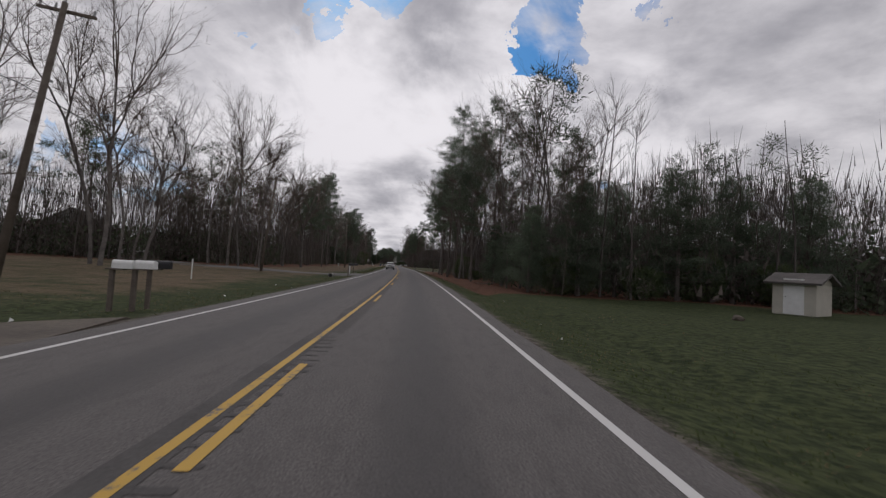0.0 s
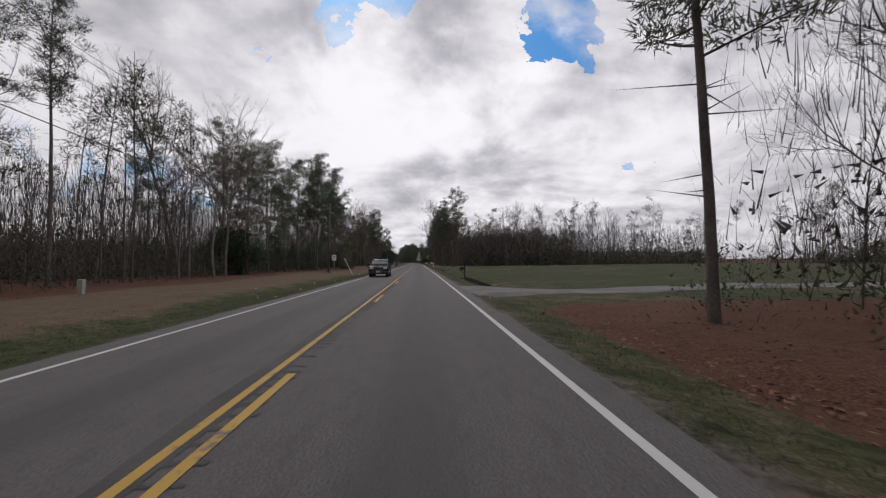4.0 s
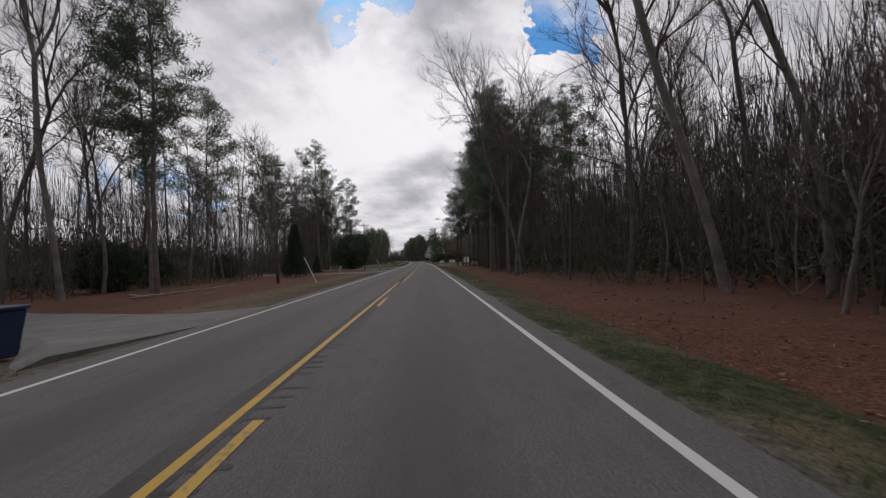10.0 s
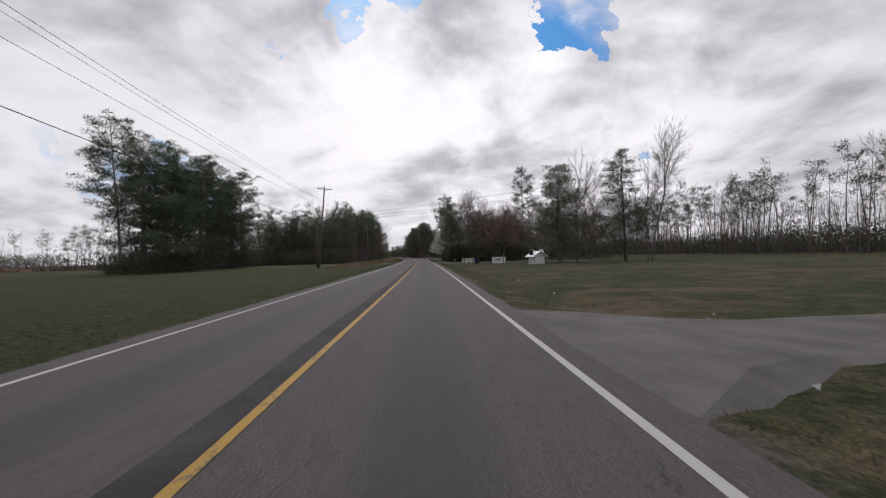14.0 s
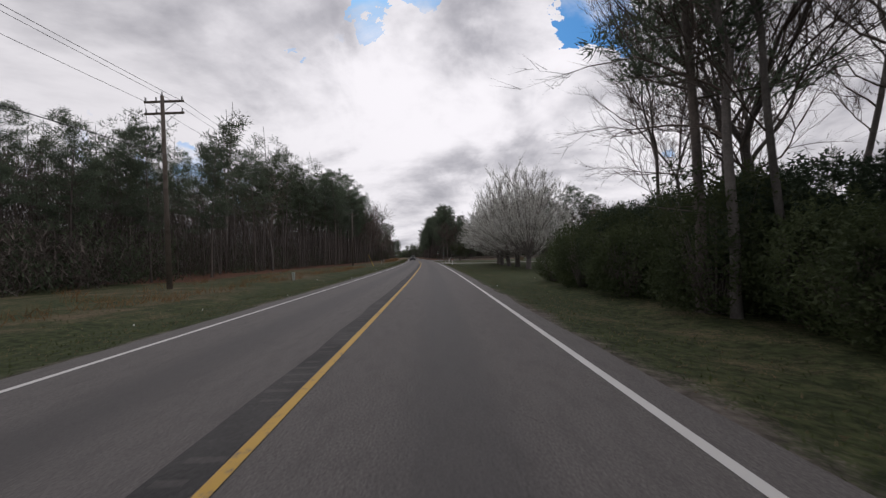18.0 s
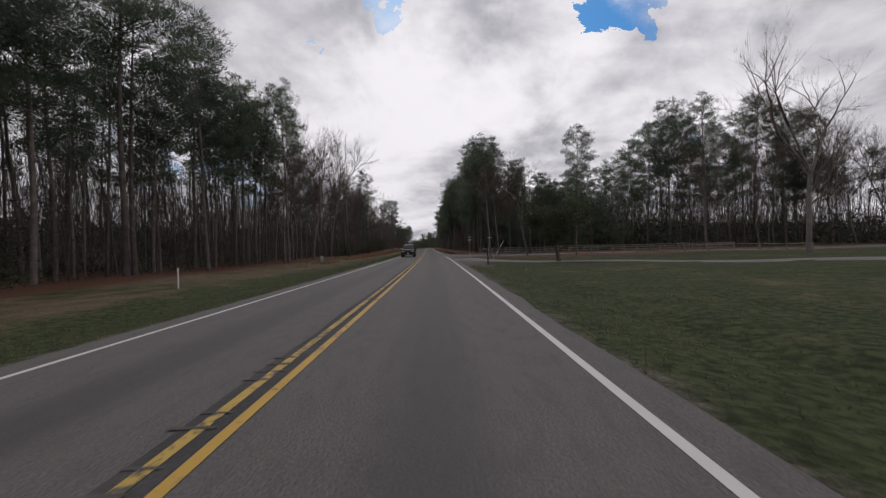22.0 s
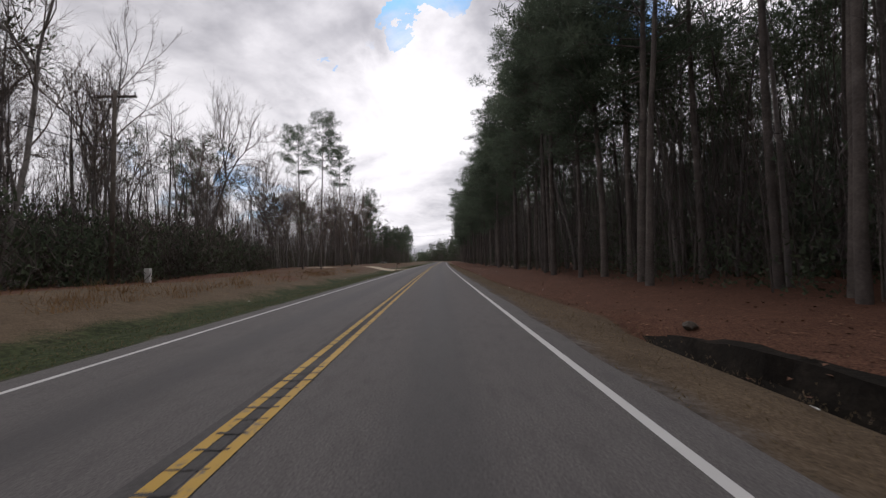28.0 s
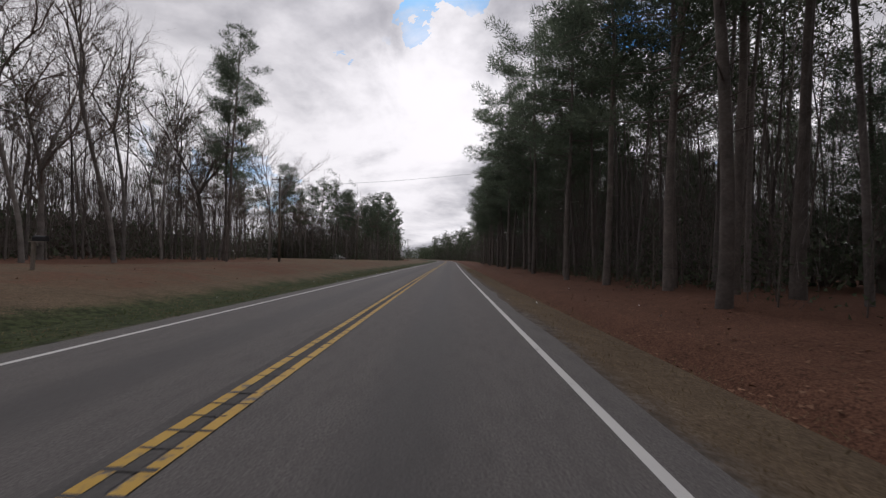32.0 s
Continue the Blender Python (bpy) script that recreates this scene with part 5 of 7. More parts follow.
def edge_trees():
    """The front ranks of the woods, tree by tree."""
    rng = random.Random(11)
    count = {"pine": 0, "bare": 0}
    grid = {}
    for n in range(6500):
        s = rng.uniform(20, 960)
        right = rng.random() < 0.5
        e = float(wood_edge(s, right))
        if e > 60 and rng.random() < 0.6:
            continue
        front = float(wood_edge(s - 9, right)) > e + 12
        dep = rng.uniform(0, 60) if front else abs(rng.gauss(0, 6)) + 0.3
        d = (e + dep) * (1 if right else -1)
        if abs(d) > 75 or not fits(s, d):
            continue
        key = (int(s // 3), int(d // 3))
        if any(math.hypot(s - a, d - b) < 2.6 for i in (-1, 0, 1) for j in (-1, 0, 1) for a, b in grid.get((key[0] + i, key[1] + j), ())):
            continue
        grid.setdefault(key, []).append((s, d))
        is_pine = rng.random() < pine_share(s, right)
        kind = "pine" if is_pine else "bare"
        if count[kind] >= (84 if is_pine else 165):
            continue
        count[kind] += 1
        tall = (not right and 466 < s < 605)
        pat = rng.choice((PINES[1], PINES[3], PINES[0]) if tall else PINES) if is_pine else rng.choice(BARES)
        low = 0.6 if right and s < 45 and d > 20 else 0.55 if right and 248 < s < 292 else 0.68 if 610 < s < 668 and 17 < d < 48 else 1.0
        plant(pat, s, d, (rng.uniform(0.5, 0.62) if s < 500 else rng.uniform(0.68, 0.86) if s < 535 else rng.uniform(0.85, 1.02)) if tall else low * rng.uniform(0.78, 1.12), group="pines in the woods" if is_pine else "bare trees in the woods", lean=(rng.uniform(-2, 2), rng.uniform(-2, 2)))


edge_trees()
for s, d, k, sc in ((31, 12.8, 1, 0.8), (33, 15, 0, 0.8), (30, 19, 0, 0.9), (31, 24, 1, 1.0), (60, 11.3, 2, 0.7), (62.4, 9.9, 1, 0.9), (30, 30, 0, 1.2)):
    plant(SHRUBS[k], s, d, sc, group="shrubs at the wood's edge")

# the dark hedge thicket beside the apron
for k in range(15):
    s_h = 446.5 + 1.55 * k
    plant(SHRUBS[k % 2], s_h, 9.3 + 0.6 * math.sin(k * 2.1), 0.8 + 0.16 * math.sin(k * 1.7), label="dark evergreen thicket shrub", group="hedge thicket")
    if k % 2:
        plant(ROUND[1], s_h, 11.6 + 0.8 * math.sin(k), 0.5 + 0.08 * math.sin(k * 3), label="dark evergreen in the thicket", group="hedge thicket")
for s, d, k, sc in ((442, 9.9, 1, 1.0), (440.6, 11.4, 0, 1.2), (438.4, 12.6, 1, 1.0), (437, 15, 0, 1.2), (435.6, 18, 1, 1.1), (434.4, 21, 0, 1.2), (443.6, 11.5, 1, 1.1), (445, 10.3, 0, 1.0), (432.5, 25, 1, 1.2)):
    plant(SHRUBS[k], s, d, sc, label="dark evergreen thicket shrub", group="hedge thicket")

# ---- the depth of the woods, brush and grass: more than anyone could count ----
def turned(pile, rng, scale, x, y, z):
    """Vertices and faces of a pattern, turned and set down."""
    v, f = pile
    a = rng.uniform(0, 6.28)
    m = np.array([[math.cos(a), -math.sin(a), 0], [math.sin(a), math.cos(a), 0], [0, 0, 1]]) * scale
    return v @ m.T + [x, y, z], f


def whole(pile):
    return (np.concatenate(pile.v), np.concatenate(pile.f)) if pile.n else None


FACES = ((230, 250, 10, 60), (230, 252, 50, 112), (618, 640, 10, 90), (622, 650, 50, 112), (560, 620, 84, 112), (470, 486, -48, -24), (54, 84, -56, -22), (878, 900, -46, -22), (342, 358, -40, -24), (690, 760, -30, -16), (26, 40, 10, 60))


def wood_spot(rng, near, far, spread):
    """A random place inside the woods; near the edge, or anywhere behind an open face. The pine stands are thicker."""
    while True:
        s = rng.uniform(-60, 1170)
        right = rng.random() < 0.53
        stand = rng.random()
        if stand < 0.11:
            s, right = rng.uniform(622, 900), True
        elif stand < 0.16:
            s, right = rng.uniform(472, 605), False
        elif stand < 0.3:
            # the open faces that look back down the road
            s0, s1, d0, d1 = FACES[rng.integers(len(FACES))]
            s, d = rng.uniform(s0, s1), rng.uniform(d0, d1)
            right = d > 0
            if abs(d) > wood_edge(s, right) + near * 0.5 and fits(s, d):
                x, y, _ = plan(s, d)
                return s, d, max(near, s - s0 - 2), right, float(x), float(y), float(ground_z(s, d))
            continue
        e = float(wood_edge(s, right))
        front = float(wood_edge(s - 14, right)) > e + 14
        dep = rng.uniform(near, far) if front else near + rng.exponential(spread)
        d = (e + dep) * (1 if right else -1)
        if abs(d) < 155 and dep < far and fits(s, d):
            x, y, _ = plan(s, d)
            return s, d, dep, right, float(x), float(y), float(ground_z(s, d))


def woods():
    rng = np.random.default_rng(3)
    kinds = []
    for k in range(7):
        r2 = np.random.default_rng(200 + k)
        wood, leaf = Pile(), Pile()
        pine = k >= 4
        h = (18, 21, 16, 19.5, 22, 19, 24)[k]
        line = curve_line((0, 0, -0.3), (0, 0, 1), h * (1 if pine else 0.86), 5, r2, 0.08, 0.045)
        tube(wood, line, np.linspace(0.14, 0.025, 6), 4)
        b, e, at, way = [], [], [], []
        for _ in range(12 if pine else 10):
            f = r2.uniform(0.5 if pine else 0.36, 0.98)
            p = np.array([np.interp(f * 5, range(6), line[:, q]) for q in range(3)])
            a = r2.uniform(0, 6.28)
            run = np.array([math.cos(a), math.sin(a), 0.3 + f * 0.4 if pine else r2.uniform(1.1, 2.2)])
            run *= h * (0.12 if pine else 0.22 * (1.3 - f)) * r2.uniform(0.6, 1.25) / np.linalg.norm(run)
            b.append(p)
            e.append(p + run)
            if pine:
                continue
            for _ in range(4):
                q = p + run * r2.uniform(0.25, 1)
                sub = run / np.linalg.norm(run) + unit(r2, 1)[0] * 0.55 + [0, 0, 0.3]
                sub *= r2.uniform(1.1, 2.3) / np.linalg.norm(sub)
                b.append(q)
                e.append(q + sub)
                m = 5
                at.append(q + sub * r2.uniform(0.2, 1, (m, 1)))
                way.append((sub / np.linalg.norm(sub) + unit(r2, m) * 0.6 + [0, 0, 0.25]) * r2.uniform(0.5, 1.1, (m, 1)))
        n = np.linalg.norm(np.array(e) - np.array(b), axis=1)
        spikes(wood, b, e, np.clip(n * 0.013, 0.014, 0.05))
        if pine:
            m = 32
            c = np.concatenate([np.array(e), np.array(b) * 0.4 + np.array(e) * 0.6])
            w = unit(r2, len(c) * m)
            c = np.repeat(c, m, 0) + w * [0.85, 0.85, 0.5] * r2.uniform(0.2, 1.1, (len(w), 1))
            blades(leaf, c, (w + unit(r2, len(w)) * 0.7 + [0, 0, 0.3]) * r2.uniform(0.28, 0.52, (len(w), 1)), 0.11, r2)
        else:
            blades(wood, np.concatenate(at), np.concatenate(way), 0.026, r2)
        kinds.append((whole(wood), whole(leaf)))
    bark, needles = Pile(), Pile()
    for _ in range(3600):
        s, d, dep, right, x, y, z = wood_spot(rng, 3, 95, 17)
        k = 4 + rng.integers(3) if rng.random() < pine_share(s, right) * 0.9 else rng.integers(4)
        sc = rng.uniform(0.75, 1.1) * (0.58 if right and s < 48 and d > 20 or (right and 246 < s < 292) or (not right and 464 < s < 502) else 0.68 if 610 < s < 668 and 17 < d < 48 else 1.0)
        state = rng.bit_generator.state
        for src, dst in zip(kinds[k], (bark, needles)):
            if src is not None:
                rng.bit_generator.state = state
                dst.add(*turned(src, rng, sc, x, y, z))
    tagged(new("deep_woods", bark.mesh("deep_woods", WOODS_BARK)), "leafless trunks and boughs deep in the woods", "woodland", kind="stuff")
    tagged(new("deep_woods_needles", needles.mesh("deep_woods_needles", WOODS_LEAF)), "dark pine foliage deep in the woods", "woodland", kind="stuff")


def saplings():
    """Slim twiggy understory trees that haze the woods at mid height."""
    rng = np.random.default_rng(17)
    kinds = []
    for k in range(5):
        r2 = np.random.default_rng(300 + k)
        wood = Pile()
        h = (8, 10, 12, 7, 9)[k]
        line = curve_line((0, 0, -0.2), (0, 0, 1), h, 3, r2, 0.06, 0.07)
        tube(wood, line, np.linspace(0.045, 0.01, 4), 3)
        n = 70
        f = r2.uniform(0.15, 0.99, n) * 3
        p = np.stack([np.interp(f, range(4), line[:, q]) for q in range(3)], -1)
        a = r2.uniform(0, 6.28, n)
        way = np.stack([np.cos(a), np.sin(a), r2.uniform(0.7, 2.0, n)], -1) * r2.uniform(0.3, 0.8, (n, 1))
        blades(wood, p, way, 0.022, r2)
        blades(wood, p + way * r2.uniform(0.4, 0.9, (n, 1)), way * 0.5 + unit(r2, n) * 0.4, 0.016, r2)
        kinds.append(whole(wood))
    pile = Pile()
    for _ in range(4600):
        s, d, dep, right, x, y, z = wood_spot(rng, 0.8, 70, 10)
        if ((not right and 472 < s < 600) or (right and 622 < s < 800)) and rng.random() < 0.5:
            continue
        pile.add(*turned(kinds[rng.integers(5)], rng, rng.uniform(0.7, 1.2) * (0.6 + 0.4 * min(1, dep / 4)), x, y, z))
    tagged(new("saplings", pile.mesh("saplings", BRUSH)), "thin leafless saplings crowding the woods", "woodland", kind="stuff")


def thicket():
    """Under the trees: twiggy and brown at the edge, dense and dark behind."""
    rng = np.random.default_rng(9)
    leaf, brown = Pile(), Pile()
    for _ in range(8200):
        s, d, dep, right, x, y, z = wood_spot(rng, 0.6, 80, 12)
        tall_pines = (not right and 472 < s < 600) or (right and 622 < s < 800)
        if tall_pines and dep < 6 and rng.random() < 0.35:
            continue
        deep = dep > 4
        h = rng.uniform(2.0, 6.2) if deep else rng.uniform(0.7, 2.4)
        m = 62
        size = 0.55 if dep > 14 else 0.3 if deep else 0.15
        at = np.stack([x + rng.normal(0, 1.0 if deep else 0.5, m), y + rng.normal(0, 1.0 if deep else 0.5, m), z + h * rng.random(m) ** 1.3], -1)
        green = rng.random() < (0.5 if right else 0.42)
        way = unit(rng, m) + [0, 0, 0.4 if green else 1.0]
        if green:
            blades(leaf, at, way * size * rng.uniform(0.6, 1.3, (m, 1)), size * 0.62, rng)
        else:
            blades(brown, at, way * size * rng.uniform(1.0, 2.4, (m, 1)), size * (0.22 if deep else 0.12), rng)
    tagged(new("undergrowth_leaves", leaf.mesh("undergrowth_leaves", WOODS_LEAF)), "dark evergreen undergrowth leaves", "undergrowth", kind="stuff")
    tagged(new("undergrowth", brown.mesh("undergrowth", BRUSH)), "brown withered undergrowth at the wood's edge", "undergrowth", kind="stuff")


def haze():
    """Fine upright twigs at mid height that thicken the view into the woods."""
    rng = np.random.default_rng(29)
    pile = Pile()
    for _ in range(6500):
        s, d, dep, right, x, y, z = wood_spot(rng, 2.5, 80, 14)
        near = dep < 9
        m = 96
        h = rng.uniform(5, 13) * (0.6 + 0.4 * min(1, dep / 9))
        at = np.stack([x + rng.normal(0, 1.1, m), y + rng.normal(0, 1.1, m), z + 0.6 + h * rng.random(m) ** 1.1], -1)
        way = (unit(rng, m) * 0.5 + [0, 0, 0.85]) * rng.uniform(0.5, 1.5, (m, 1))
        blades(pile, at, way, rng.uniform(0.01, 0.022, m) if near else rng.uniform(0.018, 0.045, m), rng)
    tagged(new("brushwood", pile.mesh("brushwood", TWIG_HAZE)), "tangled leafless brushwood inside the woods", "woodland", kind="stuff")


def backdrop_wood():
    """The far inside of the woods: dark leaf and bough, dense enough to close the view."""
    rng = np.random.default_rng(31)
    brown, green = Pile(), Pile()
    n = 0
    while n < 9000:
        s = rng.uniform(-60, 1170)
        right = rng.random() < 0.5
        lot = n % 5
        if lot == 0:
            s0, s1, d0, d1 = FACES[rng.integers(len(FACES))]
            s, d = s0 + rng.uniform(9, 34), rng.uniform(d0, d1)
            right = d > 0
            if abs(d) < wood_edge(s, right) + 8:
                continue
        else:
            if lot == 1:
                s, right = (rng.uniform(60, 345) if rng.random() < 0.5 else rng.uniform(598, 690) if rng.random() < 0.5 else rng.uniform(690, 880)), False
            elif lot == 2:
                s, right = (rng.uniform(234, 345) if rng.random() < 0.7 else rng.uniform(30, 115)), True
            elif lot == 3:
                s, right = (rng.uniform(618, 900), True) if rng.random() < 0.7 else (rng.uniform(472, 605), False)
            d = (float(wood_edge(s, right)) + rng.uniform(6, 36)) * (1 if right else -1)
        if abs(d) > 170 or not fits(s, d):
            continue
        n += 1
        x, y, _ = plan(s, d)
        z = float(ground_z(s, d))
        dep = abs(d) - float(wood_edge(s, right))
        low = not right and 690 < s < 770
        h = rng.uniform(4, 7) if low else rng.uniform(5, 9) + min(4.0, dep * 0.2)
        close = dep < 13
        m = 34
        at = np.stack([x + rng.normal(0, 1.5, m), y + rng.normal(0, 1.5, m), z + min(h, 4.6) * rng.random(m) ** 1.1], -1)
        leafy = rng.random() < (0.65 if lot == 3 else 0.4)
        way = unit(rng, m) * 0.8 + [0, 0, 0.45]
        blades(green if leafy else brown, at, way * rng.uniform(0.3, 0.6, (m, 1)) * (1 if close else 1.7), 0.16 if close else 0.4, rng)
        m = 36
        at = np.stack([x + rng.normal(0, 1.7, m), y + rng.normal(0, 1.7, m), z + 1.5 + (h - 1) * rng.random(m)], -1)
        way = (unit(rng, m) * 0.22 + [0, 0, 1.0]) * rng.uniform(1.0, 3.0, (m, 1))
        blades(brown, at, way, rng.uniform(0.03, 0.06, m) if close else rng.uniform(0.05, 0.1, m), rng)
    tagged(new("far_brushwood", brown.mesh("far_brushwood", BRUSH)), "dense dark brushwood far inside the woods", "woodland", kind="stuff")
    tagged(new("far_evergreens", green.mesh("far_evergreens", WOODS_LEAF)), "dark evergreen leaves far inside the woods", "woodland", kind="stuff")


def field_brush():
    """Low dense brush in front of the young woods, and under the field row of pines."""
    rng = np.random.default_rng(37)
    leaf, twig = Pile(), Pile()
    for k in range(1800):
        if k % 5 == 0:
            s, d = rng.uniform(411, 464), -45.5 + rng.normal(0, 1.6)
            h = rng.uniform(1.5, 3.5)
        elif k % 10 == 9:
            s, d = rng.uniform(437, 452), rng.uniform(15, 50)
            h = rng.uniform(3, 6)
        elif k % 5 == 1:
            s, d = rng.uniform(468, 482), rng.uniform(-48, -22)
            h = rng.uniform(2, 5)
        else:
            s = rng.uniform(640, 752)
            d = -float(wood_edge(s, False)) - rng.exponential(2.5)
            h = rng.uniform(2.2, 5.2) * (0.6 + 0.4 * min(1, (s - 640) / 40))
        x, y, _ = plan(s, d)
        z = float(ground_z(s, d))
        m = 90
        at = np.stack([x + rng.normal(0, 0.7, m), y + rng.normal(0, 0.7, m), z + h * rng.random(m) ** 1.1], -1)
        way = unit(rng, m) * 0.7 + [0, 0, 0.6]
        if rng.random() < 0.5:
            blades(leaf, at, way * rng.uniform(0.2, 0.45, (m, 1)), 0.14, rng)
        else:
            blades(twig, at, way * rng.uniform(0.5, 1.2, (m, 1)), 0.07, rng)
    tagged(new("brush_leaves", leaf.mesh("brush_leaves", WOODS_LEAF)), "low evergreen brush before the young wood", "undergrowth", kind="stuff")
    tagged(new("brush_twigs", twig.mesh("brush_twigs", BRUSH)), "leafless twigs of the low brush", "undergrowth", kind="stuff")


def far_trees():
    """The dark line of woods at the end of the field."""
    rng = np.random.default_rng(41)
    pile = Pile()
    for k in range(2100):
        s, d = (rng.uniform(330, 900), rng.uniform(-460, -400)) if k % 3 == 0 else (rng.uniform(930, 1190), rng.uniform(-75, 75)) if k % 3 == 1 else (rng.uniform(1040, 1320), rng.uniform(16, 50) * (1 if k % 6 == 2 else -1))
        if abs(d) < (wood_edge(s, d > 0) + 4):
            continue
        x, y, _ = plan(s, d)
        h = rng.uniform(9, 16)
        m = 60
        at = np.stack([x + rng.normal(0, 2.2, m), y + rng.normal(0, 2.2, m), -0.5 + h * rng.random(m)], -1)
        blades(pile, at, (unit(rng, m) * 0.8 + [0, 0, 0.4]) * 1.5, 0.7, rng)
    tagged(new("far_trees", pile.mesh("far_trees", WOODS_LEAF)), "dark line of woods beyond the field", "woodland", kind="stuff")


def far_wall():
    """The last rank of the woods: crowded low evergreens and boles that no daylight comes through."""
    rng = np.random.default_rng(53)
    pile, spots = Pile(), []
    for right in (False, True):
        ss = np.arange(-60, 1180, 0.5)
        edge = wood_edge(ss, right)
        keep = edge < 130
        if not right:
            keep &= ~((ss > 352) & (ss < 470))
        ss, edge = ss[keep], edge[keep]
        m = 46
        spots.append((np.repeat(ss, m) + rng.uniform(-0.4, 0.4, len(ss) * m), (np.repeat(edge, m) + rng.uniform(26, 44, len(ss) * m)) * (1 if right else -1)))
    for s0, s1, d0, d1 in FACES:
        n = int((d1 - d0) * 80)
        spots.append((s1 + rng.uniform(6, 24, n), rng.uniform(d0, d1, n)))
    for s, d in spots:
        ok = np.abs(d) > np.where(d > 0, wood_edge(s, True), wood_edge(s, False)) + 14
        for s0, d0 in ((82, -58), (238, -56), (222, -52), (279, -48), (365, -62), (358, 44), (535, 62)):
            ok &= np.hypot(s - s0, d - d0) > 11
        s, d = s[ok], d[ok]
        x, y, _ = plan(s, d)
        up = rng.random(len(s))
        at = np.stack([x, y, ground_z(s, d) - 0.2 + rng.uniform(5, 9.5, len(s)) * up], -1)
        blades(pile, at, (unit(rng, len(s)) + [0, 0, 0.3]) * (rng.uniform(0.8, 1.4, len(s)) * (1 - 0.45 * up))[:, None], 0.85 - 0.6 * up, rng)
    tagged(new("far_thicket", pile.mesh("far_thicket", WOODS_LEAF)), "dark thicket closing the depth of the woods", "woodland", kind="stuff")


far_trees()
far_wall()
backdrop_wood()
field_brush()
haze()
woods()
saplings()
thicket()

# ---- roadside things ----
GLASS = plain("window_glass", (0.02, 0.024, 0.028), 0.08, 0.0, 0.8)
SHINGLE = material("roof_shingles", [(0.07, 0.065, 0.06), (0.11, 0.1, 0.095), (0.15, 0.14, 0.13)], 1.2, 0.95, 0.5, 18)
TAN_ROOF = material("tan_shingles", [(0.2, 0.15, 0.11), (0.28, 0.21, 0.16), (0.34, 0.27, 0.21)], 1.2, 0.95, 0.5, 18)
GREY_SIDING = material("grey_siding", [(0.2, 0.2, 0.19), (0.27, 0.265, 0.25)], 1.5, 0.8, 0.15, 20)
BEIGE_SIDING = material("beige_siding", [(0.42, 0.4, 0.34), (0.52, 0.49, 0.42)], 1.5, 0.8, 0.15, 20)
BRICK_RED = material("red_brick", [(0.17, 0.075, 0.055), (0.24, 0.11, 0.08), (0.29, 0.15, 0.11)], 2.0, 0.9, 0.5, 14)
BLUE_BIN = plain("blue_plastic", (0.018, 0.06, 0.15), 0.5)
NAVY_BIN = plain("navy_plastic", (0.008, 0.022, 0.075), 0.5)
GREEN_SIGN = plain("green_sign", (0.008, 0.12, 0.07), 0.4)
RED_SIGN = plain("red_sign", (0.4, 0.015, 0.02), 0.4)
SIGN_WHITE = plain("sign_white", (0.7, 0.7, 0.68), 0.5)
BLACK_PAINT_AND_HOLLOW = plain("black_letters_and_hollow", (0.012, 0.012, 0.012), 0.6)
PALE_BOX = plain("pale_utility_box", (0.34, 0.37, 0.33), 0.5)
WATER = bpy.data.materials.new("ditch_water")
WATER.use_nodes = True
_b = WATER.node_tree.nodes["Principled BSDF"]
_b.inputs["Base Color"].default_value, _b.inputs["Roughness"].default_value = (0.02, 0.018, 0.014, 1), 0.04
_n = node(WATER.node_tree, "ShaderNodeTexNoise", Scale=3.0, Detail=3)
_u = node(WATER.node_tree, "ShaderNodeBump", Strength=0.06, Distance=0.02)
WATER.node_tree.links.new(_n.outputs["Fac"], _u.inputs["Height"])
WATER.node_tree.links.new(_u.outputs[0], _b.inputs["Normal"])


def utility_pole(s, d, height=11.2, arms=1, transformer=False, lean=(0, 0), low=None, label="weathered wooden utility pole with a crossarm"):
    top = thing("utility_pole", s, d, label, "utility pole", "utility poles")
    top.matrix_world = top.matrix_world @ pose(0, 0, 0, lean[0], lean[1], 0)
    part("mast", rod((0, 0, -0.4), (0, 0, height), 0.16, 0.1, 10), POLE_WOOD, top, smooth=True)
    for k in range(arms):
        z = height - 0.35 - 0.7 * k
        arm = part("crossarm", box(-1.15, 1.15, 0.1, 0.2, z, z + 0.12, 0.01), POLE_WOOD, top)
        for x in (-1.05, -0.45, 1.05):
            part("insulator", rod((x, 0.15, z + 0.12), (x, 0.15, z + 0.34), 0.05, 0.035, 8), CHINA, arm)
        for x in (-0.7, 0.7):
            part("brace", rod((x, 0.15, z + 0.02), (0, 0.13, z - 0.55), 0.018, n=5), GALVANISED, top)
    part("insulator", rod((0, 0, height), (0, 0, height + 0.25), 0.045, 0.03, 8), CHINA, top)
    if transformer:
        part("transformer", rod((0.05, -0.36, height - 2.3), (0.05, -0.36, height - 1.4), 0.24, n=14), GALVANISED, top, "grey transformer can", True)
    part("bracket", box(-0.03, 0.03, 0.1, 0.3, height - 3.2, height - 3.1), GALVANISED, top)
    return top


POLES = [(-30, -14.5), (17, -14.5), (47.3, -15.0), (104, -13.2), (166.9, -12.9), (227, -14.0), (286.5, -12.1), (349, -13.0), (413, -15.4), (468.3, -13.8), (528, -13.6), (593.2, -13.0), (622.5, -15.0), (652, -15.0), (706, -17.0), (770, -17.0), (832, -19.5), (878, -20.5), (935, -20.0), (990, -19.0)]
for k, (s, d) in enumerate(POLES):
    utility_pole(s, d, 13.2 if s == 413 else 11.0 + 0.35 * math.sin(k * 2.3), 2 if k in (9, 17) else 1, k in (6, 15), (0, {17: 8, 47.3: 5, 413: 5}.get(s, 1.5 * math.sin(k * 1.9))))


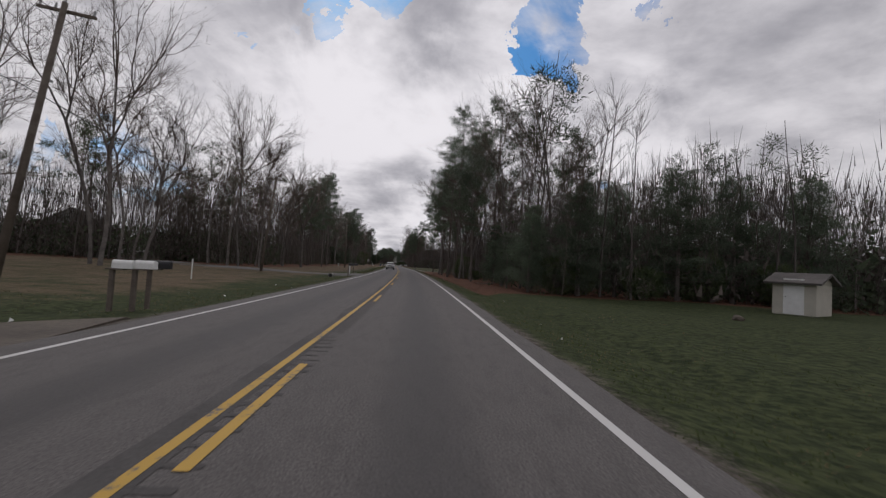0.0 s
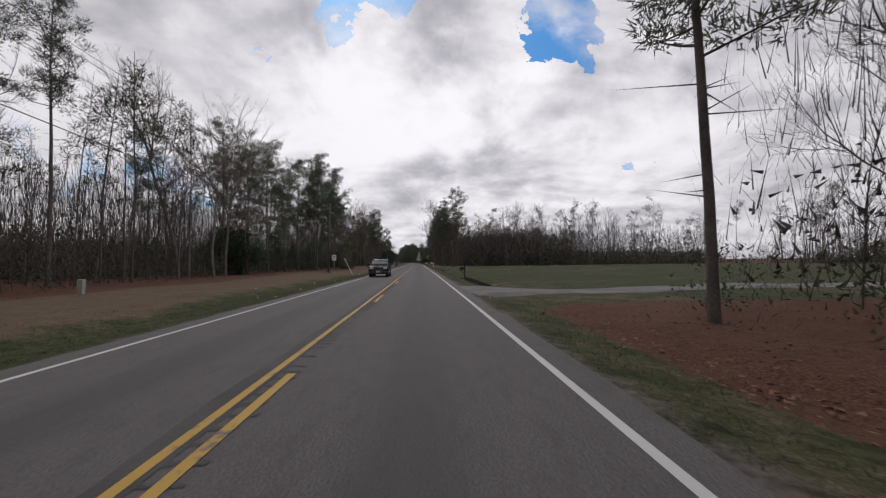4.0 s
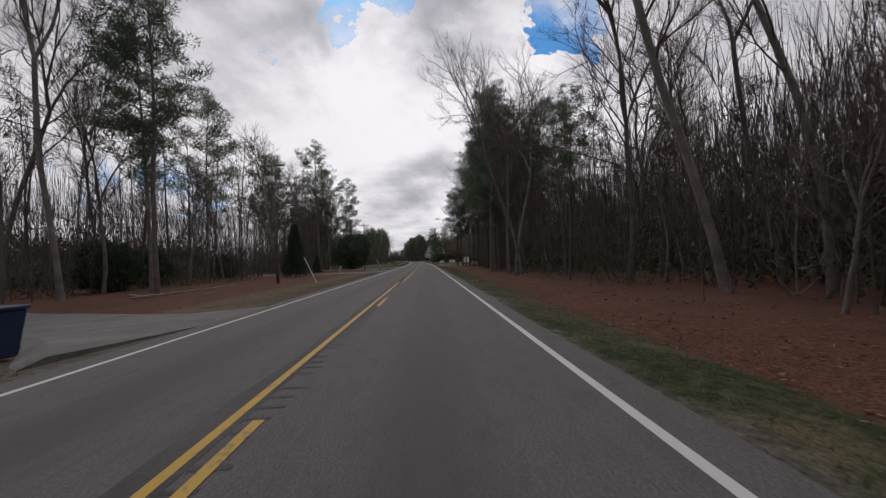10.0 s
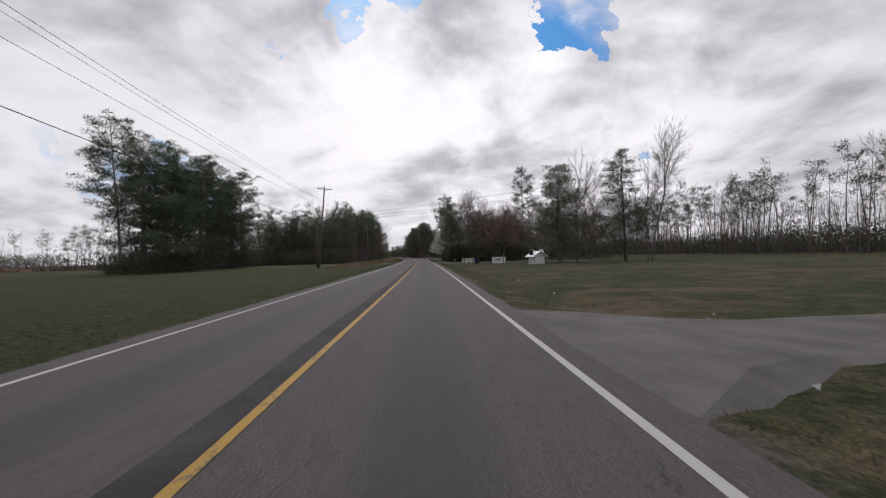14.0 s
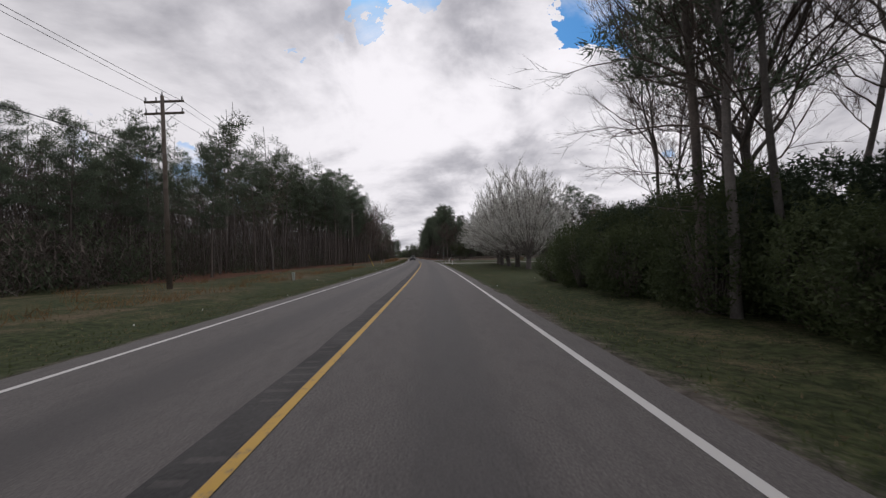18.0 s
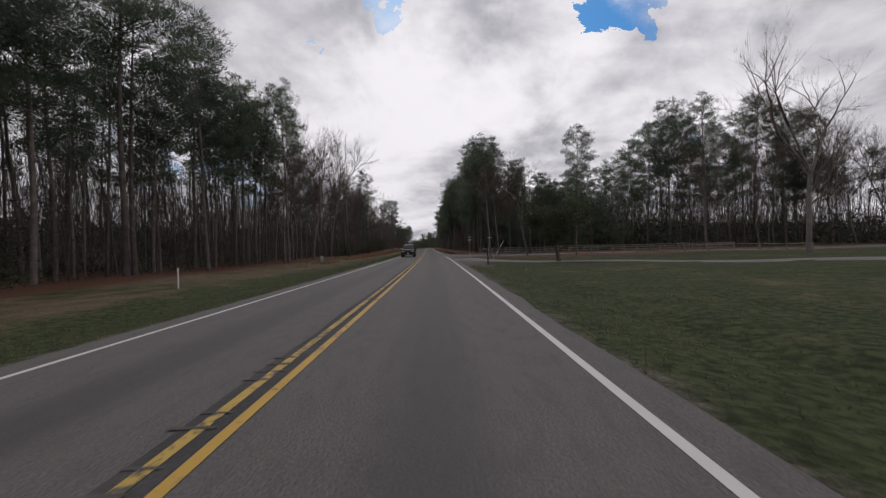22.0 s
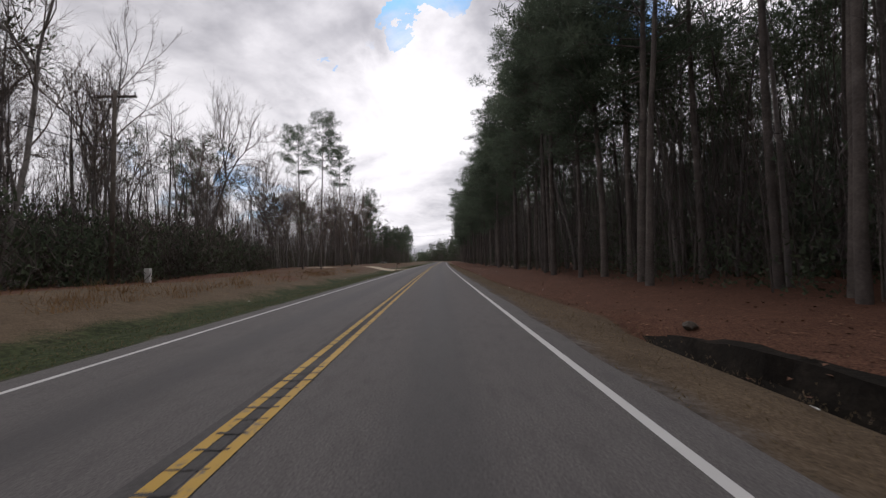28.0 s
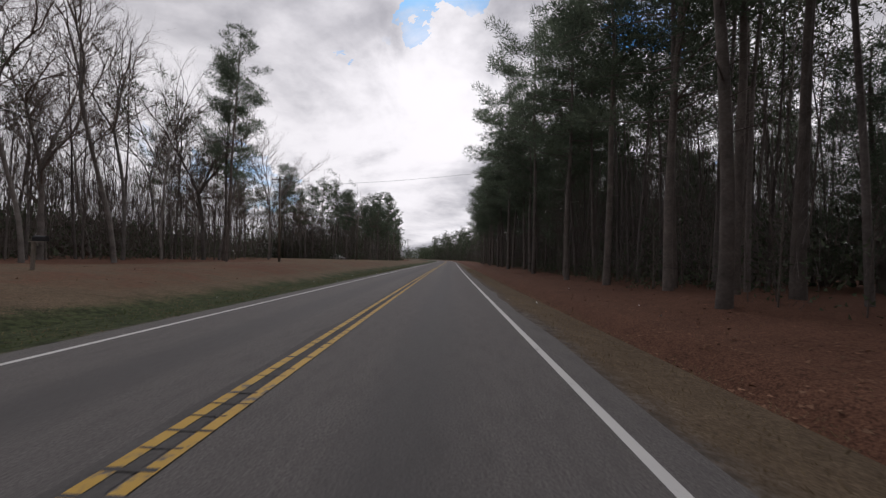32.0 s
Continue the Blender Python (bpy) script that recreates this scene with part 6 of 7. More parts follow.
def wire(name, a, b, sag, r, label):
    pts = [np.array(a) + (np.array(b) - np.array(a)) * u - [0, 0, sag * 4 * u * (1 - u)] for u in np.linspace(0, 1, 15)]
    pile = Pile()
    tube(pile, pts, np.full(15, r), 4)
    tagged(new(name, pile.mesh(name, CABLE)), label, "power line", "overhead wires")


for (s0, d0), (s1, d1) in zip(POLES, POLES[1:]):
    for off, drop, sag, r in ((-1.05, -0.0, 0.5, 0.013), (1.05, -0.0, 0.55, 0.013), (0.0, 0.3, 0.45, 0.012), (0.12, -3.1, 0.7, 0.022)):
        ends = []
        for s, d in ((s0, d0), (s1, d1)):
            x, y, _ = plan(s, d + off)
            ends.append((float(x), float(y), 10.9 + drop + float(ground_z(s, d))))
        wire("power_line", *ends, sag, r, "thin dark overhead power wire")


def drop_wire(p, q, sag=0.6, r=0.012):
    ends = [(*(float(v) for v in plan(s, d)[:2]), z) for s, d, z in (p, q)]
    wire("power_line", *ends, sag, r, "service wire slung across the road")


drop_wire((413, -15.4, 8.3), (386, 24, 9.6))
drop_wire((413, -15.4, 7.9), (388, 24, 8.9))
drop_wire((413, -15.4, 7.4), (384, 24, 8.4))
drop_wire((832, -19.5, 10.2), (818, 16, 11.0))


def guy_wire(s, d, s1, d1, height=7.5, guard=WHITE_PAINT, label="pole guy wire with a white guard sleeve"):
    top = thing("guy_wire", s, d, label, "guy wire")
    x, y, _ = plan(s1, d1)
    q = top.matrix_world.inverted() @ Vector((float(x), float(y), height))
    part("cable", rod((0, 0, -0.1), q, 0.008, n=5), CABLE, top)
    part("guard", rod(q * (0.0 / height), q * (2.25 / height), 0.035, n=8), guard, top)


guy_wire(164.5, -8.8, 166.9, -12.9)
guy_wire(285.2, -8.2, 286.5, -12.1)
guy_wire(345.8, -8.6, 349, -13.0, 7.0)
guy_wire(523.6, -8.9, 528, -13.6, 9.0, YELLOW_GUARD, "pole guy wire with a yellow guard sleeve")
guy_wire(216, 18.5, 211.4, 11.6, 6.5, GALVANISED, "pole guy wire with a grey guard sleeve")
guy_wire(611.0, 12.9, 612.6, 16.5, 5.5)
guy_wire(644, -27, 646, -25, 3.5)
service = thing("utility_pole", 211.2, 11.3, "slender leaning service pole beside the driveway", "utility pole")
service.matrix_world = service.matrix_world @ pose(0, 0, 0, 0, -5, 0)
part("mast", rod((0, 0, -0.3), (0, 0, 7.4), 0.12, 0.08, 10), POLE_WOOD, service, smooth=True)
part("bracket", box(-0.5, 0.02, -0.03, 0.03, 7.1, 7.2), GALVANISED, service)
stub = thing("utility_pole", 414.6, -16.0, "short brown stub pole beside the taller one", "utility pole")
part("mast", rod((0, 0, -0.3), (0, 0, 8.2), 0.14, 0.11, 10), material("red_brown_pole", [(0.1, 0.06, 0.045), (0.16, 0.1, 0.075)], 2, 0.9, 0.4, 20), stub, smooth=True)
rpole = thing("utility_pole", 613.2, 19.5, "wooden utility pole beside the side road", "utility pole")
part("mast", rod((0, 0, -0.3), (0, 0, 8.8), 0.14, 0.1, 10), POLE_WOOD, rpole, smooth=True)
part("crossarm", box(-0.1, 0.9, -0.05, 0.05, 8.2, 8.3), POLE_WOOD, rpole)
part("transformer", rod((0.25, 0, 6.6), (0.25, 0, 7.4), 0.2, n=12), GALVANISED, rpole, "grey transformer can", True)


def mailbox(s, d, mat, post_mat, label, turn=0.0, height=1.12, post="plain", plate=False, group="mailboxes", deep=0.5, newspaper=None):
    """A round-topped box on a post; its door faces the road."""
    top = thing("mailbox", s, d, label, "mailbox", group, turn=turn)
    side = 1 if d < 0 else -1
    if post == "colonial":
        part("post", box(-0.05, 0.05, -0.05, 0.05, -0.2, 1.55, 0.006), post_mat, top)
        part("cap", rod((0, 0, 1.55), (0, 0, 1.63), 0.075, 0.04, 8), post_mat, top)
        part("finial", rod((0, 0, 1.63), (0, 0, 1.74), 0.045, 0.03, 10), post_mat, top, smooth=True)
        part("arm", box(min(0.05 * side, 0.62 * side), max(0.05 * side, 0.62 * side), -0.045, 0.045, height - 0.12, height - 0.03), post_mat, top)
        bm = rod((0.05 * side, 0, height - 0.5), (0.36 * side, 0, height - 0.13), 0.035, n=6)
        part("brace", bm, post_mat, top)
    else:
        part("post", box(-0.05, 0.05, -0.05, 0.05, -0.2, height - 0.02, 0.006), post_mat, top)
        part("shelf", box(-0.12, 0.3, -0.1, 0.1, height - 0.04, height - 0.005) if side > 0 else box(-0.3, 0.12, -0.1, 0.1, height - 0.04, height - 0.005), post_mat, top)
    bm = bmesh.new()
    prof = [(-0.09, 0), (-0.09, 0.13)] + [(0.09 * -math.cos(a), 0.13 + 0.09 * math.sin(a)) for a in np.linspace(0.4, math.pi - 0.4, 6)] + [(0.09, 0.13), (0.09, 0)]
    x0, x1 = (0.02, deep + 0.02) if side > 0 else (-deep - 0.02, -0.02)
    rings = [[bm.verts.new((x, y, height + z)) for y, z in prof] for x in (x0, x1)]
    n = len(prof)
    for i in range(n):
        bm.faces.new((rings[0][i], rings[0][(i + 1) % n], rings[1][(i + 1) % n], rings[1][i]))
    bm.faces.new(rings[0][::-1])
    bm.faces.new(rings[1])
    bmesh.ops.recalc_face_normals(bm, faces=bm.faces)
    body = part("box", bm, mat, top)
    xe = x1 if side > 0 else x0
    part("door", box(xe - 0.012, xe + 0.012, -0.08, 0.08, height + 0.01, height + 0.19, 0.005), mat, body)
    part("flag", box((x0 + x1) / 2 - 0.08, (x0 + x1) / 2 + 0.08, 0.095, 0.105, height + 0.12, height + 0.17), RED_SIGN, body, "red signal flag")
    if plate:
        pl = part("number_plate", box(min(0.1 * side, 0.6 * side), max(0.1 * side, 0.6 * side), -0.012 - 0.05, -0.048, height - 0.26, height - 0.08), SIGN_WHITE, top)
        for k in range(4):
            x = (0.18 + 0.1 * k) * side
            part("digit_bar", box(x - 0.022, x + 0.022, -0.07, -0.062, height - 0.22, height - 0.12), BLACK_PAINT_AND_HOLLOW, pl)
    return top


mailbox(11.2, -6.25, WHITE_PAINT, POLE_WOOD, "white mailbox on a brown wooden post", 2)
mailbox(11.3, -5.75, WHITE_PAINT, POLE_WOOD, "white mailbox on a brown wooden post", -4)
mailbox(11.9, -5.75, DARK_METAL, POLE_WOOD, "black mailbox behind two white ones", 6)
mailbox(43.6, -5.0, DARK_METAL, WEATHERED, "dark mailbox on a short post", 0)
mailbox(51.9, -5.5, DARK_METAL, WEATHERED, "black mailbox beside a white post", 5)
mailbox(140.6, 6.2, DARK_METAL, plain("black_post", (0.015, 0.015, 0.016), 0.6), "black mailbox on a black post above the ditch", 4, post="colonial")
mailbox(224.7, -8.6, PALE_BOX, WEATHERED, "pale mailbox on a thin wooden post", 0)
mailbox(227.8, 6.25, plain("grey_mailbox", (0.32, 0.36, 0.37), 0.35, 0.4), WHITE_PAINT, "grey mailbox on a white turned post", 0, 1.22, post="colonial", plate=True)
mailbox(311.8, -7.7, DARK_METAL, BRICK_RED, "dark mailbox in a brown brick-like pillar", 0)
mailbox(345.9, -8.0, DARK_METAL, WEATHERED, "dark mailbox on a crooked wooden post", 10)
mailbox(443.0, -8.2, DARK_METAL, plain("black_post2", (0.02, 0.02, 0.02), 0.6), "black mailbox on a stout black post", 0, post="plain")
mailbox(575.7, 6.5, DARK_METAL, plain("black_post3", (0.016, 0.016, 0.016), 0.6), "black mailbox on a thick dark post", 0)
mailbox(749.5, -5.2, material("brown_mailbox", [(0.07, 0.04, 0.025), (0.12, 0.075, 0.05)], 3, 0.7, 0.2, 20), WEATHERED, "brown wooden mailbox on a stout post", 0)
mailbox(796, -14, DARK_METAL, WEATHERED, "small dark mailbox by the drive", 0)


def marker_post(s, d, height=1.0, mat=WHITE_PAINT, label="thin white marker post", lean=0.0, r=0.035, tip=None):
    top = thing("marker_post", s, d, label, "marker post", "marker posts")
    top.matrix_world = top.matrix_world @ pose(0, 0, 0, 0, lean, 0)
    part("shaft", rod((0, 0, -0.2), (0, 0, height), r, n=8), mat, top)
    if tip is not None:
        part("cap", rod((0, 0, height - 0.12), (0, 0, height + 0.01), r * 1.15, n=8), tip, top)
    return top


marker_post(25.6, -11.6, 1.15)
marker_post(51.6, -5.9, 1.05, r=0.05)
marker_post(454.4, -15.6, 0.8)
marker_post(434.5, 8.6, 0.85, label="white post beside the apron", r=0.05)
marker_post(526.8, 6.5, 1.0, r=0.06, tip=RED_SIGN, label="white reflector post beside the driveway")
marker_post(537.9, 6.6, 1.0, r=0.06, tip=RED_SIGN, label="white reflector post beside the driveway")
marker_post(559, -10.6, 1.0)
marker_post(581, 7.2, 0.7, GALVANISED, "thin grey stake by the gravel drive", r=0.02)
marker_post(580.2, 7.7, 0.7, GALVANISED, "thin grey stake by the gravel drive", r=0.02)
marker_post(428.4, 9.1, 0.85, DARK_METAL, "dark iron post on bare clay", r=0.03)
marker_post(390, 10.2, 1.7, WEATHERED, "old wooden post on the lawn", r=0.05)
marker_post(614.2, 9.3, 0.62, CONCRETE, "short concrete marker post", r=0.09)
marker_post(623.2, -13.6, 0.9, DARK_METAL, "dark cable marker post", r=0.05)
marker_post(308.8, -15.5, 0.5, r=0.03)


def bin_cart(s, d, mat, label, turn=0.0):
    top = thing("wheelie_bin", s, d, label, "bin", "wheelie bins", turn=turn)
    bm = bmesh.new()
    rings = []
    for z, w, l in ((0.06, 0.22, 0.24), (0.5, 0.26, 0.29), (0.98, 0.3, 0.36)):
        rings.append([bm.verts.new((x * w, y * l, z)) for x, y in ((-1, -1), (1, -1), (1, 1), (-1, 1))])
    bm.faces.new(rings[0][::-1])
    for a, b in zip(rings, rings[1:]):
        for i in range(4):
            bm.faces.new((a[i], a[(i + 1) % 4], b[(i + 1) % 4], b[i]))
    bm.faces.new(rings[-1])
    bmesh.ops.bevel(bm, geom=list(bm.edges), offset=0.03, segments=2, affect="EDGES")
    part("tub", bm, mat, top)
    lid = part("lid", box(-0.32, 0.32, -0.4, 0.37, 0.98, 1.06, 0.03), mat, top)
    part("handle", rod((-0.25, 0.4, 1.0), (0.25, 0.4, 1.0), 0.018, n=6), mat, lid)
    for x in (-0.27, 0.27):
        wheel = part("wheel", rod((x - 0.03, 0.28, 0.11), (x + 0.03, 0.28, 0.11), 0.12, n=14), RUBBER, top)
        part("hub", rod((x - 0.034, 0.28, 0.11), (x + 0.034, 0.28, 0.11), 0.05, n=8), BLACK_PLASTIC, wheel)
    return top


bin_cart(215.2, -7.6, BLUE_BIN, "blue wheelie bin at the mouth of a driveway", 90)
bin_cart(255.8, -6.6, NAVY_BIN, "navy wheelie bin at the mouth of a driveway", 85)
bin_cart(421.6, 11.4, NAVY_BIN, "navy wheelie bin behind a white fence", 20)
bin_cart(423.0, 11.9, plain("brown_plastic", (0.07, 0.045, 0.03), 0.6), "brown wheelie bin behind a white fence", 10)


def cabinet(s, d, label, h=0.75, w=0.32, mat=PALE_BOX):
    top = thing("utility_cabinet", s, d, label, "utility box", "utility boxes")
    part("body", box(-w / 2, w / 2, -w * 0.4, w * 0.4, -0.1, h, 0.02), mat, top)
    part("cover", box(-w / 2 - 0.02, w / 2 + 0.02, -w * 0.45, w * 0.45, h * 0.45, h + 0.03, 0.02), mat, top)
    return top


cabinet(124, -17.4, "pale telephone pedestal in dry grass", 0.8, 0.28)
cabinet(226.7, -12.2, "pale green telephone pedestal beneath trees", 0.9, 0.3)
cabinet(319.8, -13.1, "pale telephone pedestal on the leaf litter", 1.0, 0.35)
cabinet(591, -12.3, "pale utility box beside the pole", 0.8, 0.3)
cabinet(709, -17.0, "white utility pedestal in dry grass", 0.9, 0.3, WHITE_PAINT)
cabinet(477, -9.5, "small pale pedestal in the grass", 0.6, 0.2)


def rail_fence(points, rails, mat, label, post_every=2.4, height=1.15):
    top = thing("rail_fence", *points[0], label, "fence")
    inv = top.matrix_world.inverted()
    for (s0, d0), (s1, d1) in zip(points, points[1:]):
        n = max(1, round(math.hypot(s1 - s0, d1 - d0) / post_every))
        at = []
        for k in range(n + 1):
            s, d = s0 + (s1 - s0) * k / n, d0 + (d1 - d0) * k / n
            x, y, _ = plan(s, d)
            at.append(inv @ Vector((float(x), float(y), float(ground_z(s, d)))))
        for k, p in enumerate(at):
            if k < n or (s1, d1) == points[-1]:
                part("post", box(p.x - 0.06, p.x + 0.06, p.y - 0.06, p.y + 0.06, p.z - 0.2, p.z + height, 0.008), mat, top)
        for p, q in zip(at, at[1:]):
            for j in range(rails):
                z = height * (0.32 + 0.6 * j / max(1, rails - 1))
                a, b = p + Vector((0, 0, z)), q + Vector((0, 0, z))
                w = (b - a)
                bm = box(0, w.length, -0.02, 0.02, -0.07, 0.07)
                bmesh.ops.transform(bm, verts=bm.verts, matrix=Matrix.Translation(a) @ w.to_track_quat("X", "Z").to_matrix().to_4x4())
                part("rail", bm, mat, top)
    return top


rail_fence([(615.8, 10.6), (614.5, 20), (612.5, 34), (610, 55)], 3, WEATHERED, "grey weathered split-rail fence before the pines")
rail_fence([(427.3, 9.4), (426.2, 11.8)], 3, WHITE_PAINT, "short run of white board fence", 2.4, 0.95)
rail_fence([(419.6, 9.3), (420.6, 10.4)], 3, WHITE_PAINT, "short white board fence hiding bins", 1.2, 0.95)
rail_fence([(597, 21), (590, 50)], 2, WEATHERED, "old rail fence along the side road", 3.0, 1.0)


def street_sign(s, d, label, height, blades_, turn=0.0, stop=False, lean=0.0):
    top = thing("street_sign", s, d, label, "street sign", turn=turn)
    top.matrix_world = top.matrix_world @ pose(0, 0, 0, 0, lean, 0)
    part("post", rod((0, 0, -0.2), (0, 0, height), 0.03, n=8), GALVANISED, top)
    z = height
    for yaw, half in blades_:
        m = pose(0, 0, z, 0, 0, yaw)
        bm = box(-half, half, -0.008, 0.008, 0.0, 0.2, 0.004)
        bmesh.ops.transform(bm, verts=bm.verts, matrix=m)
        blade = part("name_blade", bm, GREEN_SIGN, top)
        for face in (-0.012, 0.012):
            for k in range(5):
                x = -half * 0.75 + half * 0.34 * k
                bm = box(x, x + half * 0.24, face - 0.002, face + 0.002, 0.06, 0.14)
                bmesh.ops.transform(bm, verts=bm.verts, matrix=m)
                part("letter_bar", bm, SIGN_WHITE, blade)
        z += 0.22
    if stop:
        bm = bmesh.new()
        out = bmesh.ops.create_cone(bm, cap_ends=True, segments=8, radius1=0.4, radius2=0.4, depth=0.012)["verts"]
        bmesh.ops.transform(bm, verts=out, matrix=pose(0.05, 0, height - 0.95, 0, 90, 0) @ pose(0, 0, 0, 0, 0, 22.5))
        part("stop_plate", bm, RED_SIGN, top, "red octagonal plate seen edge-on")
        pl = part("notice_plate", box(-0.28, 0.28, -0.02, -0.008, height - 0.5, height - 0.28, 0.004), SIGN_WHITE, top)
        part("letter_bar", box(-0.2, 0.2, -0.026, -0.02, height - 0.42, height - 0.36), BLACK_PAINT_AND_HOLLOW, pl)
    return top


street_sign(614.4, 8.6, "stop sign and green street name blades on a steel post", 3.1, ((-18, 0.42), (60, 0.3)), 0, True)
street_sign(594.4, 9.1, "green street name blade on a leaning post", 2.55, ((20, 0.42),), 0, False, 5)
speed = thing("road_sign", 162, -11.0, "white rectangular road sign seen from the road", "road sign")
part("post", rod((0, 0, -0.2), (0, 0, 2.2), 0.03, n=8), GALVANISED, speed)
plate_ = part("plate", box(-0.3, 0.3, -0.02, 0.0, 2.0, 2.8, 0.01), SIGN_WHITE, speed)
for z in (2.55, 2.3):
    part("letter_bar", box(-0.2, 0.2, -0.027, -0.02, z, z + 0.1), BLACK_PAINT_AND_HOLLOW, plate_)


def letter_board(s, d, turn):
    """A portable letter board on trestle legs."""
    top = thing("letter_board", s, d, "white changeable letter board on low metal legs", "sign board", turn=turn)
    top.matrix_world = Matrix.Translation((0, 0, -0.2)) @ top.matrix_world
    part("cabinet", box(-1.15, 1.15, -0.12, 0.12, 0.35, 1.45, 0.02), DARK_METAL, top)
    face = part("panel", box(-1.08, 1.08, -0.135, -0.12, 0.41, 1.39), SIGN_WHITE, top, "white letter panel")
    for k in range(3):
        part("track", box(-1.08, 1.08, -0.142, -0.135, 0.64 + 0.25 * k, 0.665 + 0.25 * k), BLACK_PLASTIC, face)
    for x, w in ((-0.5, 0.17), (-0.27, 0.14), (-0.06, 0.17), (0.16, 0.17)):
        part("letter_bar", box(x, x + w, -0.146, -0.136, 0.94, 1.1), BLACK_PAINT_AND_HOLLOW, face)
    for x in (-0.7, -0.2, 0.3, 0.8):
        part("clip", rod((x, 0, 1.45), (x, 0, 1.57), 0.04, n=6), BLACK_PLASTIC, top)
    for x in (-1.0, 1.0):
        part("leg", rod((x, -0.1, 0.4), (x * 1.5, -0.3, 0.0), 0.03, n=6), DARK_METAL, top)
        part("leg", rod((x, 0.1, 0.4), (x * 1.1, 0.5, 0.0), 0.03, n=6), DARK_METAL, top)


letter_board(409.1, 13.2, 4)


def gable_house(name, s, d, w, l, eave, rise, wall, roof, label, turn=0.0, category="house", windows=2, door=True, chimney=False, front=-1):
    """Walls of lapped boards, a gable roof, windows and a door on the face towards the road side."""
    top = thing(name, s, d, label, category, turn=turn)
    bm = box(-w / 2, w / 2, -l / 2, l / 2, -0.3, eave)
    body = part("wall", bm, wall, top)
    for k in range(int(eave / 0.3)):
        part("siding_board", box(-w / 2 - 0.018, w / 2 + 0.018, -l / 2 - 0.018, l / 2 + 0.018, 0.3 * k, 0.3 * k + 0.275), wall, top)
    for y in (-l / 2, l / 2):
        bm = bmesh.new()
        v = [bm.verts.new(p) for p in ((-w / 2, y - 0.05, eave), (w / 2, y - 0.05, eave), (0, y - 0.05, eave + rise), (-w / 2, y + 0.05, eave), (w / 2, y + 0.05, eave), (0, y + 0.05, eave + rise))]
        for f in ((0, 1, 2), (5, 4, 3), (0, 3, 4, 1), (1, 4, 5, 2), (2, 5, 3, 0)):
            bm.faces.new([v[i] for i in f])
        part("gable", bm, wall, top)
    slope = math.hypot(w / 2 + 0.4, rise * (w / 2 + 0.4) / (w / 2))
    for sx in (-1, 1):
        bm = box(0, slope, -l / 2 - 0.35, l / 2 + 0.35, 0.0, 0.12)
        ang = math.degrees(math.atan2(rise, w / 2))
        m = pose(0, 0, eave + rise + 0.02, 0, ang, 0) if sx > 0 else pose(0, 0, eave + rise + 0.02, 0, 0, 180) @ pose(0, 0, 0, 0, ang, 0)
        bmesh.ops.transform(bm, verts=bm.verts, matrix=m)
        part("roof", bm, roof, top)
    for y, sgn in ((-l / 2, -1), (l / 2, 1)):
        for k in range(windows):
            x = -w / 2 + w * (k + 1) / (windows + 1)
            win = part("window", box(x - 0.5, x + 0.5, y + sgn * 0.03 - 0.03, y + sgn * 0.03 + 0.03, 0.95, 2.1), WHITE_PAINT, top)
            part("pane", box(x - 0.42, x + 0.42, y + sgn * 0.07 - 0.01, y + sgn * 0.07 + 0.01, 1.02, 2.03), GLASS, win)
    for x, sgn in ((-w / 2, -1), (w / 2, 1)):
        for k in range(max(1, int(l / 3.6))):
            y = -l / 2 + l * (k + 1) / (max(1, int(l / 3.6)) + 1)
            if door and k == 0:
                dr = part("door", box(x + sgn * 0.03 - 0.03, x + sgn * 0.03 + 0.03, y - 0.48, y + 0.48, 0.0, 2.05), WHITE_PAINT, top)
                part("handle", rod((x + sgn * 0.07, y + 0.35, 1.0), (x + sgn * 0.12, y + 0.35, 1.0), 0.03, n=6), CHROME, dr)
                continue
            win = part("window", box(x + sgn * 0.03 - 0.03, x + sgn * 0.03 + 0.03, y - 0.5, y + 0.5, 0.95, 2.1), WHITE_PAINT, top)
            part("pane", box(x + sgn * 0.07 - 0.01, x + sgn * 0.07 + 0.01, y - 0.42, y + 0.42, 1.02, 2.03), GLASS, win)
    if chimney:
        part("chimney", box(-0.4, 0.4, l / 4, l / 4 + 0.8, eave, eave + rise + 0.9), BRICK_RED, top)
    return top


gable_house("house", 82, -58, 9, 12, 4.6, 3.2, GREY_SIDING, SHINGLE, "grey two-storey house with a steep gable", 20, windows=2, chimney=True)
gable_house("house", 238, -56, 7.5, 13, 2.6, 1.9, GREY_SIDING, SHINGLE, "low grey house among bare trees", 5, chimney=True)
gable_house("shed", 279.5, -48, 7, 5.5, 2.6, 1.6, GREY_SIDING, SHINGLE, "grey garage among bare trees", 0, "garage", 1)
gable_house("house", 365, -62, 6, 8, 2.6, 2.0, WHITE_PAINT, SHINGLE, "small white house beyond the pines", 10)
gable_house("house", 358, 44, 8, 16, 2.7, 1.8, WHITE_PAINT, SHINGLE, "white house half hidden by trees", 0)
gable_house("house", 535, 62, 10, 17, 2.7, 2.1, BRICK_RED, TAN_ROOF, "brick ranch house with a tan roof", 0, chimney=True)
gable_house("house", 222, -52, 6, 9, 2.5, 1.6, BEIGE_SIDING, SHINGLE, "small pale house behind trees", 0)
gable_house("shed", 22.9, 24.6, 2.5, 2.0, 1.85, 0.45, BEIGE_SIDING, SHINGLE, "small beige garden shed with a white door", 28, "shed", 0)
gable_house("playhouse", 405.5, 18.2, 1.7, 1.5, 1.2, 0.55, WHITE_PAINT, plain("white_metal_roof", (0.55, 0.56, 0.57), 0.4, 0.3), "little white well house on the lawn", 20, "shed", 0, False)
